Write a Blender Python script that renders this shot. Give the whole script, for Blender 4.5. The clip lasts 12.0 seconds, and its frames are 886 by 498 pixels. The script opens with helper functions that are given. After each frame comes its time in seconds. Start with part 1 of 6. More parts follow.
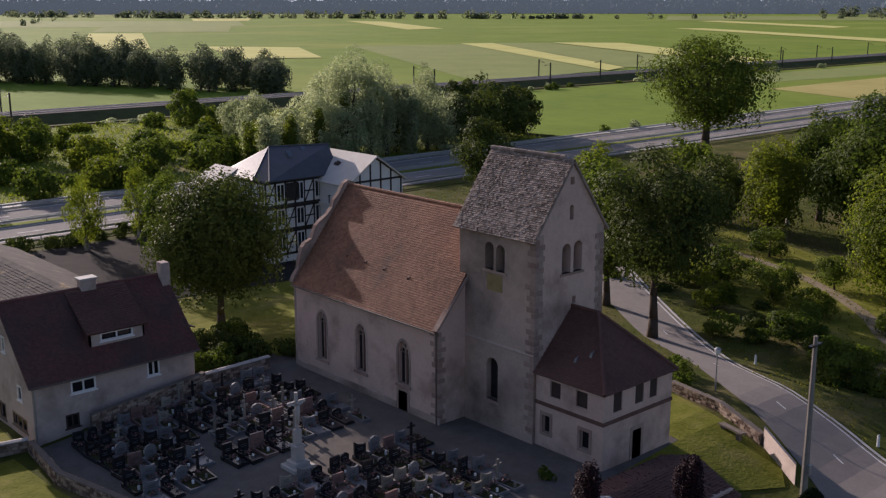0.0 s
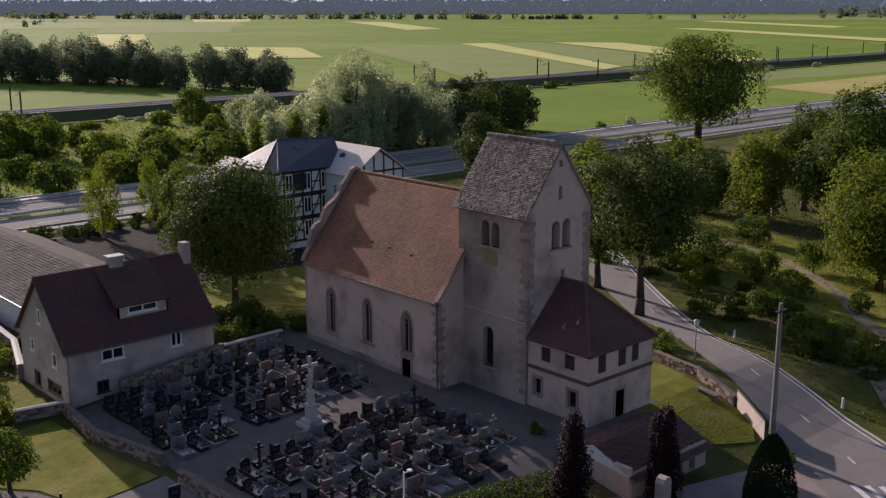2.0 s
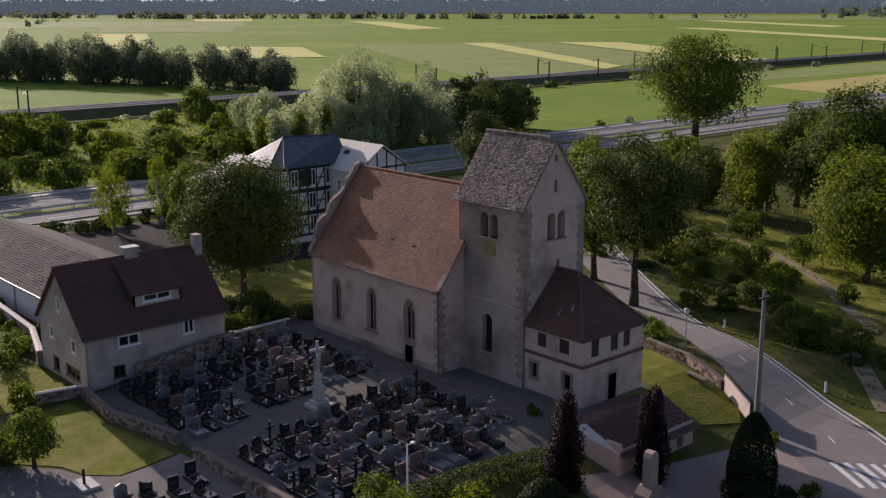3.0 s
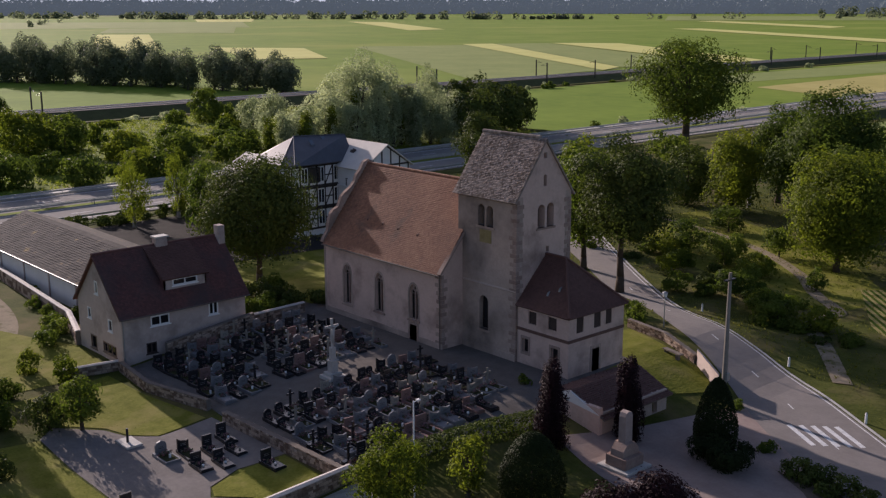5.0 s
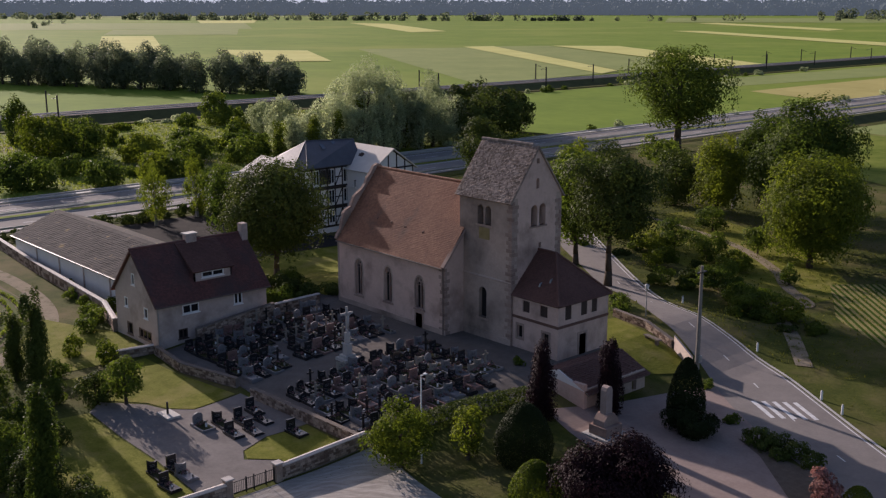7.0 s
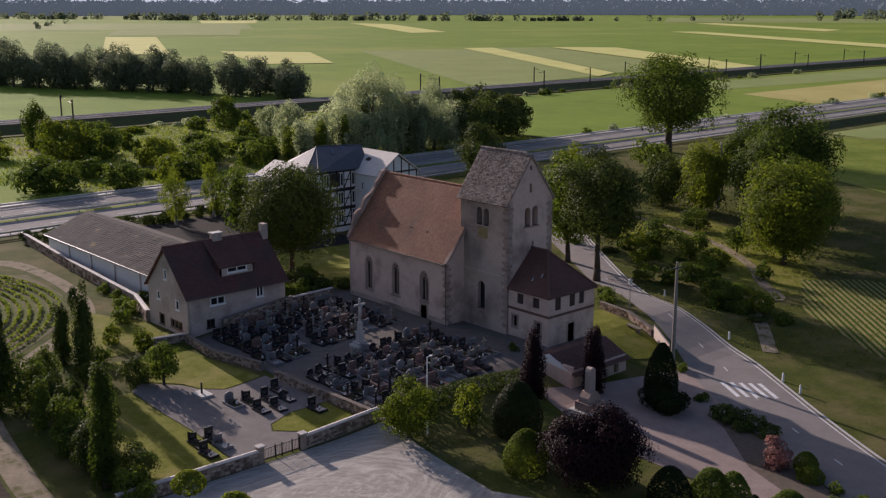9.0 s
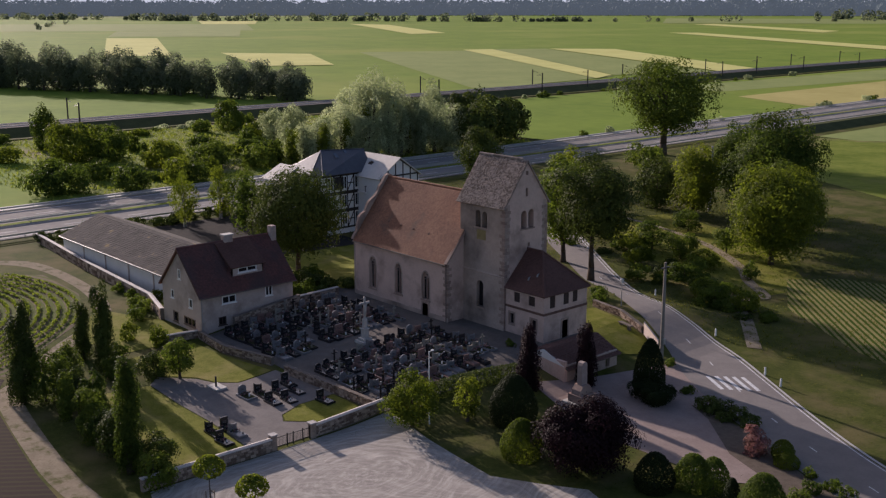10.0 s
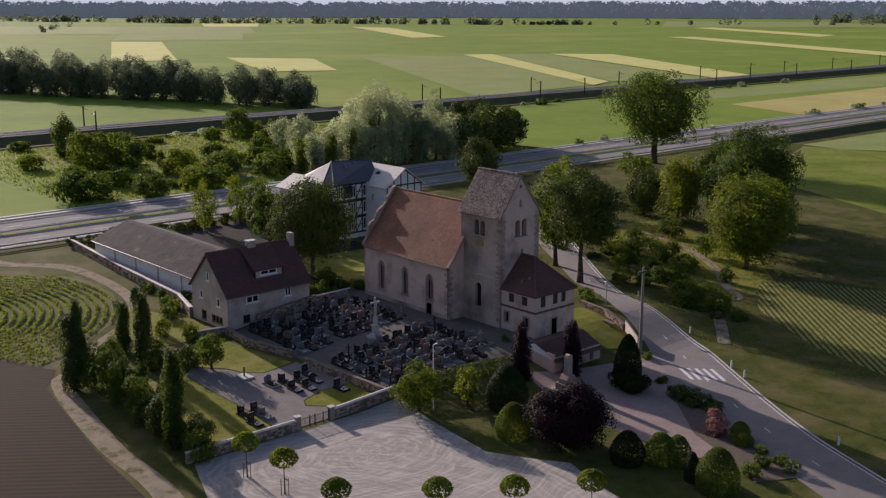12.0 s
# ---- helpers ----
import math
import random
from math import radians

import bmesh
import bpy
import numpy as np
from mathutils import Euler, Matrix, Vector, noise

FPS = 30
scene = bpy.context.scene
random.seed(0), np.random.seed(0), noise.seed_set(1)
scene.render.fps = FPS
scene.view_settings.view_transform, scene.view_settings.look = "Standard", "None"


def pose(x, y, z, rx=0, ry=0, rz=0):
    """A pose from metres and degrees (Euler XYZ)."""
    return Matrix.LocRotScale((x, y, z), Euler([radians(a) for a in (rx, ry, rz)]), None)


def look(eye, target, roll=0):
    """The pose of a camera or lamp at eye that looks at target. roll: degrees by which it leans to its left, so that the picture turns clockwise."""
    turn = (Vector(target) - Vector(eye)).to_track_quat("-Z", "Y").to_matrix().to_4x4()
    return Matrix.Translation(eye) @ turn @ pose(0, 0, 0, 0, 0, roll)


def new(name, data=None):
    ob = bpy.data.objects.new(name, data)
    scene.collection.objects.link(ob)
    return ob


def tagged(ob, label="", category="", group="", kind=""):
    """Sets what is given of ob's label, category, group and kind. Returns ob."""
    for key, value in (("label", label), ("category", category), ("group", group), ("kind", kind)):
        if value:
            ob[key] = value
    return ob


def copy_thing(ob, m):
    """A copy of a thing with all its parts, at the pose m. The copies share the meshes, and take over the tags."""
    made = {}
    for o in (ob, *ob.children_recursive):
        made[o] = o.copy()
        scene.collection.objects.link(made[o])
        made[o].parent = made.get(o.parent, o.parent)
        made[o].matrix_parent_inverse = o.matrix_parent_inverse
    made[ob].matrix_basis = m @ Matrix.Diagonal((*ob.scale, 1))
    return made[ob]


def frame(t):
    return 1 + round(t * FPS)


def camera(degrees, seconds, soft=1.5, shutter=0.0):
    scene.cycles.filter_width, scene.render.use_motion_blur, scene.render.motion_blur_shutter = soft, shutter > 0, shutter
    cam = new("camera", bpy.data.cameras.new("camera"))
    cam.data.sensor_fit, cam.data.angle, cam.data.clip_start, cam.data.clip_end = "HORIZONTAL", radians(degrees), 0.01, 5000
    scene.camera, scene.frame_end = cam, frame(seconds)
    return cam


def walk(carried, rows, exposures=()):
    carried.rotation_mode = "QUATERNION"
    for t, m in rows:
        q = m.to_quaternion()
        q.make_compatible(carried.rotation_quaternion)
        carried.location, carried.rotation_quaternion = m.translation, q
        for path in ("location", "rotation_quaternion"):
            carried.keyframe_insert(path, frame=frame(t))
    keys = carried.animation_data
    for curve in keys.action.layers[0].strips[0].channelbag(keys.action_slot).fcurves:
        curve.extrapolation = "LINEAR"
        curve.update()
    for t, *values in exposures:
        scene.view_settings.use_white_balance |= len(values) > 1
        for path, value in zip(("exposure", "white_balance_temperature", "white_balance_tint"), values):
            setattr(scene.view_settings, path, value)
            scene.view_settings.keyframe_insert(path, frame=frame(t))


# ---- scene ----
cam = camera(45.1, 12.0, soft=1.3)
PATH = [
    (0, (-4.33, 8.424, 33.672), (-5.782, 9.723, 33.223), -0.1),
    (0.5, (-2.99, 7.178, 33.564), (-4.443, 8.478, 33.115), -0.2),
    (1, (-1.736, 6.076, 33.535), (-3.189, 7.376, 33.087), -0.2),
    (1.5, (-0.133, 4.748, 33.546), (-1.587, 6.046, 33.097), -0.2),
    (2, (1.362, 3.356, 33.523), (-0.091, 4.655, 33.075), -0.2),
    (2.5, (2.954, 1.933, 33.582), (1.5, 3.231, 33.134), -0.1),
    (3, (4.632, 0.484, 33.755), (3.177, 1.781, 33.306), -0.2),
    (5, (12.213, -6.405, 34.957), (10.758, -5.108, 34.508), -0.2),
    (5.5, (14.154, -8.263, 35.411), (12.699, -6.966, 34.963), -0.1),
    (6, (16.418, -10.291, 35.987), (14.963, -8.994, 35.538), -0.2),
    (6.5, (18.47, -12.205, 36.492), (17.014, -10.908, 36.045), -0.1),
    (7, (20.508, -14.13, 37.052), (19.052, -12.834, 36.604), -0.1),
    (9, (29.435, -22.49, 39.745), (27.979, -21.194, 39.295), -0.1),
    (9.5, (31.651, -24.599, 40.528), (30.196, -23.302, 40.078), -0.1),
    (10, (34.115, -26.871, 41.355), (32.66, -25.574, 40.905), -0.1),
    (10.5, (36.708, -29.179, 42.376), (35.253, -27.884, 41.924), -0.1),
    (11, (39.388, -31.644, 43.392), (37.933, -30.348, 42.942), -0.1),
    (11.5, (42.246, -34.281, 44.477), (40.791, -32.985, 44.026), -0.1),
    (12, (44.895, -36.834, 45.334), (43.439, -35.537, 44.886), -0.0),
]
walk(cam, [(t, look(eye, target, roll)) for t, eye, target, roll in PATH], exposures=[(0, 0.43, 5800, 28), (12, 0.39, 5800, 28)])

# ---------- world, sun ----------
SUN_AZ, SUN_EL = (-1.0, 0.10), 16.0
world = bpy.data.worlds.new("sky_world")
scene.world = world
world.use_nodes = True
wn = world.node_tree
sky = wn.nodes.new("ShaderNodeTexSky")
sky.sky_type = "NISHITA"
sky.sun_disc = False
sky.sun_elevation = radians(SUN_EL)
sky.sun_rotation = math.atan2(SUN_AZ[0], SUN_AZ[1])
sky.air_density, sky.dust_density, sky.ozone_density = 1.0, 2.3, 1.0
wn.nodes["Background"].inputs["Strength"].default_value = 0.08
wn.links.new(sky.outputs["Color"], wn.nodes["Background"].inputs["Color"])
sun = new("sun", bpy.data.lights.new("sun", "SUN"))
sun.data.energy, sun.data.angle, sun.data.color = 5.0, radians(0.6), (1.0, 0.86, 0.66)
sx, sy = Vector(SUN_AZ).normalized()
ce, se = math.cos(radians(SUN_EL)), math.sin(radians(SUN_EL))
sun.matrix_world = look((0, 0, 60), Vector((0, 0, 60)) - Vector((sx * ce, sy * ce, se)))
scene.view_settings.exposure = 0.0

# ---------- materials ----------


def mat(name, c1, c2, scale=1.0, rough=0.85, bump=0.3, bscale=None, spots=None, island=0.0, obrand=0.0, metal=0.0, detail=6):
    """Base colour between c1 and c2 by two scales of noise, with bump; spots: a third colour in blotches."""
    m = bpy.data.materials.new(name)
    m.use_nodes = True
    nt = m.node_tree
    N, K = nt.nodes, nt.links
    b = N["Principled BSDF"]
    b.inputs["Roughness"].default_value = rough
    b.inputs["Metallic"].default_value = metal
    if rough >= 0.9:
        b.inputs["Specular IOR Level"].default_value = 0.035
    geo = N.new("ShaderNodeNewGeometry")
    n1 = N.new("ShaderNodeTexNoise")
    n1.inputs["Scale"].default_value = scale
    n1.inputs["Detail"].default_value = detail
    n1.inputs["Roughness"].default_value = 0.65
    K.new(geo.outputs["Position"], n1.inputs["Vector"])
    n2 = N.new("ShaderNodeTexNoise")
    n2.inputs["Scale"].default_value = scale * 7.3
    n2.inputs["Detail"].default_value = 4
    K.new(geo.outputs["Position"], n2.inputs["Vector"])
    add = N.new("ShaderNodeMath")
    add.operation = "MULTIPLY_ADD"
    K.new(n2.outputs["Fac"], add.inputs[0])
    add.inputs[1].default_value = 0.45
    K.new(n1.outputs["Fac"], add.inputs[2])
    src = add.outputs[0]
    for on, amount, node, out in ((island, island, "g", "Random Per Island"), (obrand, obrand, "o", "Random")):
        if on:
            nd = geo if node == "g" else N.new("ShaderNodeObjectInfo")
            ad = N.new("ShaderNodeMath")
            ad.operation = "MULTIPLY_ADD"
            K.new(nd.outputs[out], ad.inputs[0])
            ad.inputs[1].default_value = amount
            K.new(src, ad.inputs[2])
            sb = N.new("ShaderNodeMath")
            sb.operation = "SUBTRACT"
            K.new(ad.outputs[0], sb.inputs[0])
            sb.inputs[1].default_value = amount / 2
            src = sb.outputs[0]
    r = N.new("ShaderNodeMapRange")
    r.inputs["From Min"].default_value, r.inputs["From Max"].default_value = 0.42, 1.02
    K.new(src, r.inputs["Value"])
    mix = N.new("ShaderNodeMix")
    mix.data_type = "RGBA"
    mix.inputs["A"].default_value, mix.inputs["B"].default_value = (*c1, 1), (*c2, 1)
    K.new(r.outputs["Result"], mix.inputs["Factor"])
    out = mix.outputs["Result"]
    if spots:
        col, sscale, lo, hi = spots
        n3 = N.new("ShaderNodeTexNoise")
        n3.inputs["Scale"].default_value = sscale
        n3.inputs["Detail"].default_value = 5
        n3.inputs["Roughness"].default_value = 0.6
        K.new(geo.outputs["Position"], n3.inputs["Vector"])
        r3 = N.new("ShaderNodeMapRange")
        r3.inputs["From Min"].default_value, r3.inputs["From Max"].default_value = lo, hi
        K.new(n3.outputs["Fac"], r3.inputs["Value"])
        mx = N.new("ShaderNodeMix")
        mx.data_type = "RGBA"
        K.new(r3.outputs["Result"], mx.inputs["Factor"])
        K.new(out, mx.inputs["A"])
        mx.inputs["B"].default_value = (*col, 1)
        out = mx.outputs["Result"]
    K.new(out, b.inputs["Base Color"])
    if bump:
        nb = N.new("ShaderNodeTexNoise")
        nb.inputs["Scale"].default_value = bscale or scale * 12
        nb.inputs["Detail"].default_value = 5
        K.new(geo.outputs["Position"], nb.inputs["Vector"])
        bp = N.new("ShaderNodeBump")
        bp.inputs["Strength"].default_value = min(1.0, bump)
        bp.inputs["Distance"].default_value = 0.05
        K.new(nb.outputs["Fac"], bp.inputs["Height"])
        K.new(bp.outputs["Normal"], b.inputs["Normal"])
    return m


def leaf_mat(name, dark, light, through_light=0.35):
    """Foliage: colour varies leaf clump by clump and tree by tree; light comes through the leaves."""
    m = bpy.data.materials.new(name)
    m.use_nodes = True
    N, K = m.node_tree.nodes, m.node_tree.links
    b = N["Principled BSDF"]
    b.inputs["Roughness"].default_value = 0.6
    b.inputs["Specular IOR Level"].default_value = 0.05
    geo, oi = N.new("ShaderNodeNewGeometry"), N.new("ShaderNodeObjectInfo")
    nz = N.new("ShaderNodeTexNoise")
    nz.inputs["Scale"].default_value = 0.35
    K.new(geo.outputs["Position"], nz.inputs["Vector"])
    a = N.new("ShaderNodeMath")
    a.operation = "MULTIPLY_ADD"
    K.new(geo.outputs["Random Per Island"], a.inputs[0])
    a.inputs[1].default_value = 0.24
    K.new(nz.outputs["Fac"], a.inputs[2])
    a2 = N.new("ShaderNodeMath")
    a2.operation = "MULTIPLY_ADD"
    K.new(oi.outputs["Random"], a2.inputs[0])
    a2.inputs[1].default_value = 0.4
    K.new(a.outputs[0], a2.inputs[2])
    r = N.new("ShaderNodeMapRange")
    r.inputs["From Min"].default_value, r.inputs["From Max"].default_value = 0.38, 1.12
    K.new(a2.outputs[0], r.inputs["Value"])
    mix = N.new("ShaderNodeMix")
    mix.data_type = "RGBA"
    mix.inputs["A"].default_value, mix.inputs["B"].default_value = (*dark, 1), (*light, 1)
    K.new(r.outputs["Result"], mix.inputs["Factor"])
    K.new(mix.outputs["Result"], b.inputs["Base Color"])
    t = N.new("ShaderNodeBsdfTranslucent")
    hs = N.new("ShaderNodeHueSaturation")
    hs.inputs["Saturation"].default_value, hs.inputs["Value"].default_value = 1.1, 1.5
    K.new(mix.outputs["Result"], hs.inputs["Color"])
    K.new(hs.outputs["Color"], t.inputs["Color"])
    ms = N.new("ShaderNodeMixShader")
    ms.inputs["Fac"].default_value = through_light
    K.new(b.outputs["BSDF"], ms.inputs[1])
    K.new(t.outputs["BSDF"], ms.inputs[2])
    K.new(ms.outputs["Shader"], N["Material Output"].inputs["Surface"])
    return m


def row_mat(name, soil, crop, angle, pitch, width=0.5, wobble=0.4, centre=None):
    """Field in rows: stripes of crop on soil at a given heading and spacing."""
    m = mat(name, soil, tuple(c * 1.35 for c in soil), 0.6, 0.95, 0.4, 3.0)
    N, K = m.node_tree.nodes, m.node_tree.links
    b = N["Principled BSDF"]
    base = b.inputs["Base Color"].links[0].from_socket
    geo = N.new("ShaderNodeNewGeometry")
    mp = N.new("ShaderNodeMapping")
    mp.inputs["Rotation"].default_value = (0, 0, radians(angle))
    K.new(geo.outputs["Position"], mp.inputs["Vector"])
    w = N.new("ShaderNodeTexWave")
    w.inputs["Scale"].default_value = 1.0 / pitch * 0.314
    if centre:
        w.wave_type, w.rings_direction = "RINGS", "Z"
        mp.inputs["Rotation"].default_value = (0, 0, 0)
        mp.inputs["Location"].default_value = (-centre[0], -centre[1], 0)
    w.inputs["Distortion"].default_value = wobble
    w.inputs["Detail"].default_value = 2
    w.inputs["Detail Scale"].default_value = 3
    K.new(mp.outputs["Vector"], w.inputs["Vector"])
    r = N.new("ShaderNodeMapRange")
    r.inputs["From Min"].default_value, r.inputs["From Max"].default_value = width, width + 0.25
    K.new(w.outputs["Fac"], r.inputs["Value"])
    mx = N.new("ShaderNodeMix")
    mx.data_type = "RGBA"
    K.new(r.outputs["Result"], mx.inputs["Factor"])
    K.new(base, mx.inputs["A"])
    mx.inputs["B"].default_value = (*crop, 1)
    K.new(mx.outputs["Result"], b.inputs["Base Color"])
    return m


GRASS = mat("grass", (0.032, 0.045, 0.009), (0.105, 0.115, 0.026), 0.45, 0.95, 1.0, 2.5, spots=((0.15, 0.125, 0.055), 0.12, 0.46, 0.7), detail=9)
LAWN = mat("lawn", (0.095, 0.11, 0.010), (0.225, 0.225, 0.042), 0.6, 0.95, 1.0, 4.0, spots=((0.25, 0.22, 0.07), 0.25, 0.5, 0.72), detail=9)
MEADOW = mat("meadow", (0.115, 0.185, 0.022), (0.205, 0.285, 0.038), 0.03, 0.95, 0.8, 0.6, spots=((0.26, 0.30, 0.06), 0.006, 0.5, 0.75))
MEADOW_PALE = mat("pale_crop", (0.19, 0.24, 0.075), (0.28, 0.32, 0.11), 0.03, 0.95, 0.4, 1.0)
WHEAT = mat("ripe_crop", (0.46, 0.46, 0.14), (0.60, 0.59, 0.22), 0.03, 0.95, 0.4, 1.0)
TAN = mat("tan_crop", (0.34, 0.31, 0.10), (0.46, 0.41, 0.15), 0.03, 0.95, 0.4, 1.0)
SCRUB = mat("scrub_ground", (0.09, 0.135, 0.012), (0.22, 0.255, 0.045), 0.07, 0.95, 0.9, 1.2, spots=((0.24, 0.21, 0.10), 0.04, 0.52, 0.7))
SOIL = row_mat("ploughed_soil", (0.042, 0.031, 0.025), (0.062, 0.052, 0.032), 38, 0.9, 0.55, 0.8)
VINES_L = row_mat("young_crop_rows", (0.135, 0.11, 0.07), (0.10, 0.12, 0.03), 62, 1.3, 0.5, 0.6, (-118, 0))
VINES_R = row_mat("orchard_rows", (0.22, 0.19, 0.075), (0.045, 0.08, 0.008), -45, 0.85, 0.42, 0.5)
DIRT = mat("dirt_track", (0.185, 0.15, 0.10), (0.32, 0.27, 0.19), 0.5, 0.95, 0.5, 4.0, spots=((0.10, 0.10, 0.035), 0.6, 0.52, 0.68))
GRAVEL = mat("gravel", (0.155, 0.14, 0.128), (0.255, 0.232, 0.212), 0.35, 0.95, 0.5, 8.0)
YARD = mat("churchyard_gravel", (0.11, 0.098, 0.086), (0.18, 0.162, 0.145), 0.8, 0.95, 0.5, 10.0)
PAVING = mat("paving", (0.235, 0.182, 0.157), (0.335, 0.268, 0.235), 0.5, 0.9, 0.3, 6.0)
ASPHALT = mat("asphalt", (0.145, 0.126, 0.112), (0.215, 0.19, 0.17), 0.5, 0.8, 0.3, 12.0)
MOTORWAY = mat("motorway_asphalt", (0.20, 0.188, 0.172), (0.28, 0.262, 0.24), 0.08, 0.9, 0.1, 6.0)
CONCRETE = mat("concrete", (0.36, 0.35, 0.32), (0.5, 0.48, 0.44), 0.5, 0.8, 0.3)
PAINT = mat("road_paint", (0.42, 0.42, 0.41), (0.78, 0.78, 0.76), 2.0, 0.7, 0.1)
BANK = mat("dark_bank", (0.045, 0.055, 0.022), (0.10, 0.11, 0.045), 0.2, 0.95, 0.6)
BAND = mat("band_sandstone", (0.13, 0.075, 0.06), (0.20, 0.125, 0.10), 1.0, 0.9, 0.3)
BALLAST = mat("ballast", (0.09, 0.08, 0.075), (0.14, 0.125, 0.115), 0.5, 0.95, 0.5)
PLASTER = mat("church_plaster", (0.52, 0.375, 0.305), (0.69, 0.515, 0.425), 0.5, 0.92, 0.35, 6.0, spots=((0.31, 0.22, 0.175), 0.3, 0.5, 0.74), detail=9)
PLASTER_OLD = mat("tower_plaster", (0.40, 0.305, 0.245), (0.59, 0.46, 0.375), 0.5, 0.92, 0.4, 5.0, spots=((0.21, 0.165, 0.135), 0.25, 0.44, 0.68), detail=9)
SANDSTONE = mat("sandstone", (0.26, 0.18, 0.145), (0.43, 0.325, 0.265), 0.8, 0.9, 0.4, 9.0, obrand=0.4)
TILE_RED = mat("clay_tile", (0.185, 0.078, 0.042), (0.34, 0.158, 0.085), 0.3, 0.85, 0.2, 20.0, island=0.4, spots=((0.11, 0.07, 0.05), 0.35, 0.58, 0.8))
TILE_OLD = mat("weathered_tile", (0.15, 0.118, 0.095), (0.42, 0.345, 0.29), 0.7, 0.9, 0.2, 20.0, island=0.6)
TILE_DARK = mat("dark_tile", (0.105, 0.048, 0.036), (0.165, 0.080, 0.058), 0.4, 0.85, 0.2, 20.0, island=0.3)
TILE_HOUSE = mat("house_tile", (0.095, 0.040, 0.034), (0.17, 0.072, 0.056), 0.5, 0.85, 0.2, 20.0, island=0.4, spots=((0.075, 0.055, 0.05), 0.3, 0.48, 0.72))
SLATE = mat("slate", (0.055, 0.058, 0.068), (0.095, 0.10, 0.115), 0.7, 0.5, 0.2, 10.0)
SHEET_ROOF = mat("fibre_cement", (0.075, 0.068, 0.062), (0.15, 0.135, 0.12), 0.5, 0.9, 0.3, 5.0, spots=((0.36, 0.26, 0.12), 0.5, 0.62, 0.75))
# pale roof colour, raised further to carry the sunlight on the inn's roofs
PALE_LIT_ROOF = mat("pale_lit_roof", (0.55, 0.50, 0.43), (0.68, 0.63, 0.55), 0.6, 0.8, 0.2)
RENDER = mat("house_render", (0.43, 0.35, 0.305), (0.56, 0.47, 0.415), 0.5, 0.92, 0.3, 6.0, spots=((0.29, 0.235, 0.20), 0.35, 0.48, 0.72), detail=9)
WHITEWALL = mat("white_render", (0.66, 0.65, 0.62), (0.78, 0.77, 0.74), 0.5, 0.85, 0.2)
TIMBER = mat("dark_timber", (0.018, 0.014, 0.012), (0.04, 0.03, 0.024), 2.0, 0.8, 0.3)
WOOD = mat("aged_wood", (0.13, 0.088, 0.062), (0.21, 0.15, 0.11), 2.0, 0.8, 0.3)
DARKWOOD = mat("shutter_wood", (0.035, 0.022, 0.018), (0.065, 0.042, 0.034), 3.0, 0.8, 0.3)
WHITE = mat("white_paint", (0.72, 0.72, 0.70), (0.82, 0.82, 0.80), 3.0, 0.5, 0.05)
RUBBLE = mat("rubble_stone", (0.15, 0.105, 0.08), (0.42, 0.33, 0.26), 1.2, 0.95, 0.6, 8.0, island=1.0)
MORTAR = mat("mortar", (0.15, 0.125, 0.105), (0.22, 0.19, 0.16), 1.0, 0.95, 0.4)
METAL = mat("galvanised_steel", (0.32, 0.33, 0.33), (0.42, 0.43, 0.43), 3.0, 0.5, 0.05, metal=0.7)
IRON = mat("dark_iron", (0.02, 0.02, 0.022), (0.045, 0.045, 0.048), 4.0, 0.5, 0.1, metal=0.5)
POLEWOOD = mat("pole_concrete", (0.20, 0.18, 0.15), (0.30, 0.27, 0.23), 1.5, 0.9, 0.3)
GRANITE = [mat("granite_black", (0.012, 0.012, 0.014), (0.03, 0.03, 0.033), 6.0, 0.18, 0.0),
           mat("granite_grey", (0.14, 0.14, 0.145), (0.22, 0.22, 0.225), 6.0, 0.3, 0.0, obrand=0.3),
           mat("granite_rose", (0.17, 0.10, 0.085), (0.27, 0.17, 0.145), 6.0, 0.3, 0.0, obrand=0.3),
           mat("old_gravestone", (0.20, 0.18, 0.15), (0.33, 0.30, 0.25), 3.0, 0.9, 0.4, obrand=0.4)]
FLOWERS = mat("grave_flowers", (0.04, 0.06, 0.02), (0.24, 0.11, 0.11), 4.0, 0.8, 0.3, island=1.0)
WHITE_STONE = mat("pale_stone", (0.36, 0.33, 0.30), (0.50, 0.465, 0.43), 1.5, 0.85, 0.3)
BARK = mat("bark", (0.055, 0.042, 0.032), (0.11, 0.09, 0.07), 2.0, 0.95, 0.6)
BIRCH = mat("pale_bark", (0.22, 0.2, 0.17), (0.4, 0.37, 0.33), 2.0, 0.9, 0.4)
GLASS = mat("dark_glass", (0.012, 0.013, 0.015), (0.02, 0.021, 0.024), 1.0, 0.12, 0.0)
SKYLIGHT = mat("roof_glass", (0.10, 0.12, 0.15), (0.14, 0.16, 0.19), 1.0, 0.08, 0.0)
MEMORIAL = mat("memorial_stone", (0.30, 0.225, 0.19), (0.42, 0.325, 0.28), 1.5, 0.85, 0.4)
GUTTER = mat("brown_gutter", (0.10, 0.075, 0.06), (0.15, 0.115, 0.095), 3.0, 0.6, 0.1)
SUNDIAL = mat("faded_paint", (0.22, 0.175, 0.075), (0.34, 0.27, 0.13), 1.5, 0.9, 0.1)
LEAF = leaf_mat("leaf_green", (0.034, 0.058, 0.012), (0.12, 0.158, 0.026), 0.4)
LEAF_DARK = leaf_mat("leaf_dark", (0.031, 0.047, 0.013), (0.092, 0.118, 0.025), 0.22)
LEAF_YELLOW = leaf_mat("leaf_yellow_green", (0.048, 0.076, 0.011), (0.155, 0.185, 0.026), 0.45)
LEAF_SILVER = leaf_mat("leaf_silver", (0.12, 0.155, 0.07), (0.40, 0.44, 0.25), 0.45)
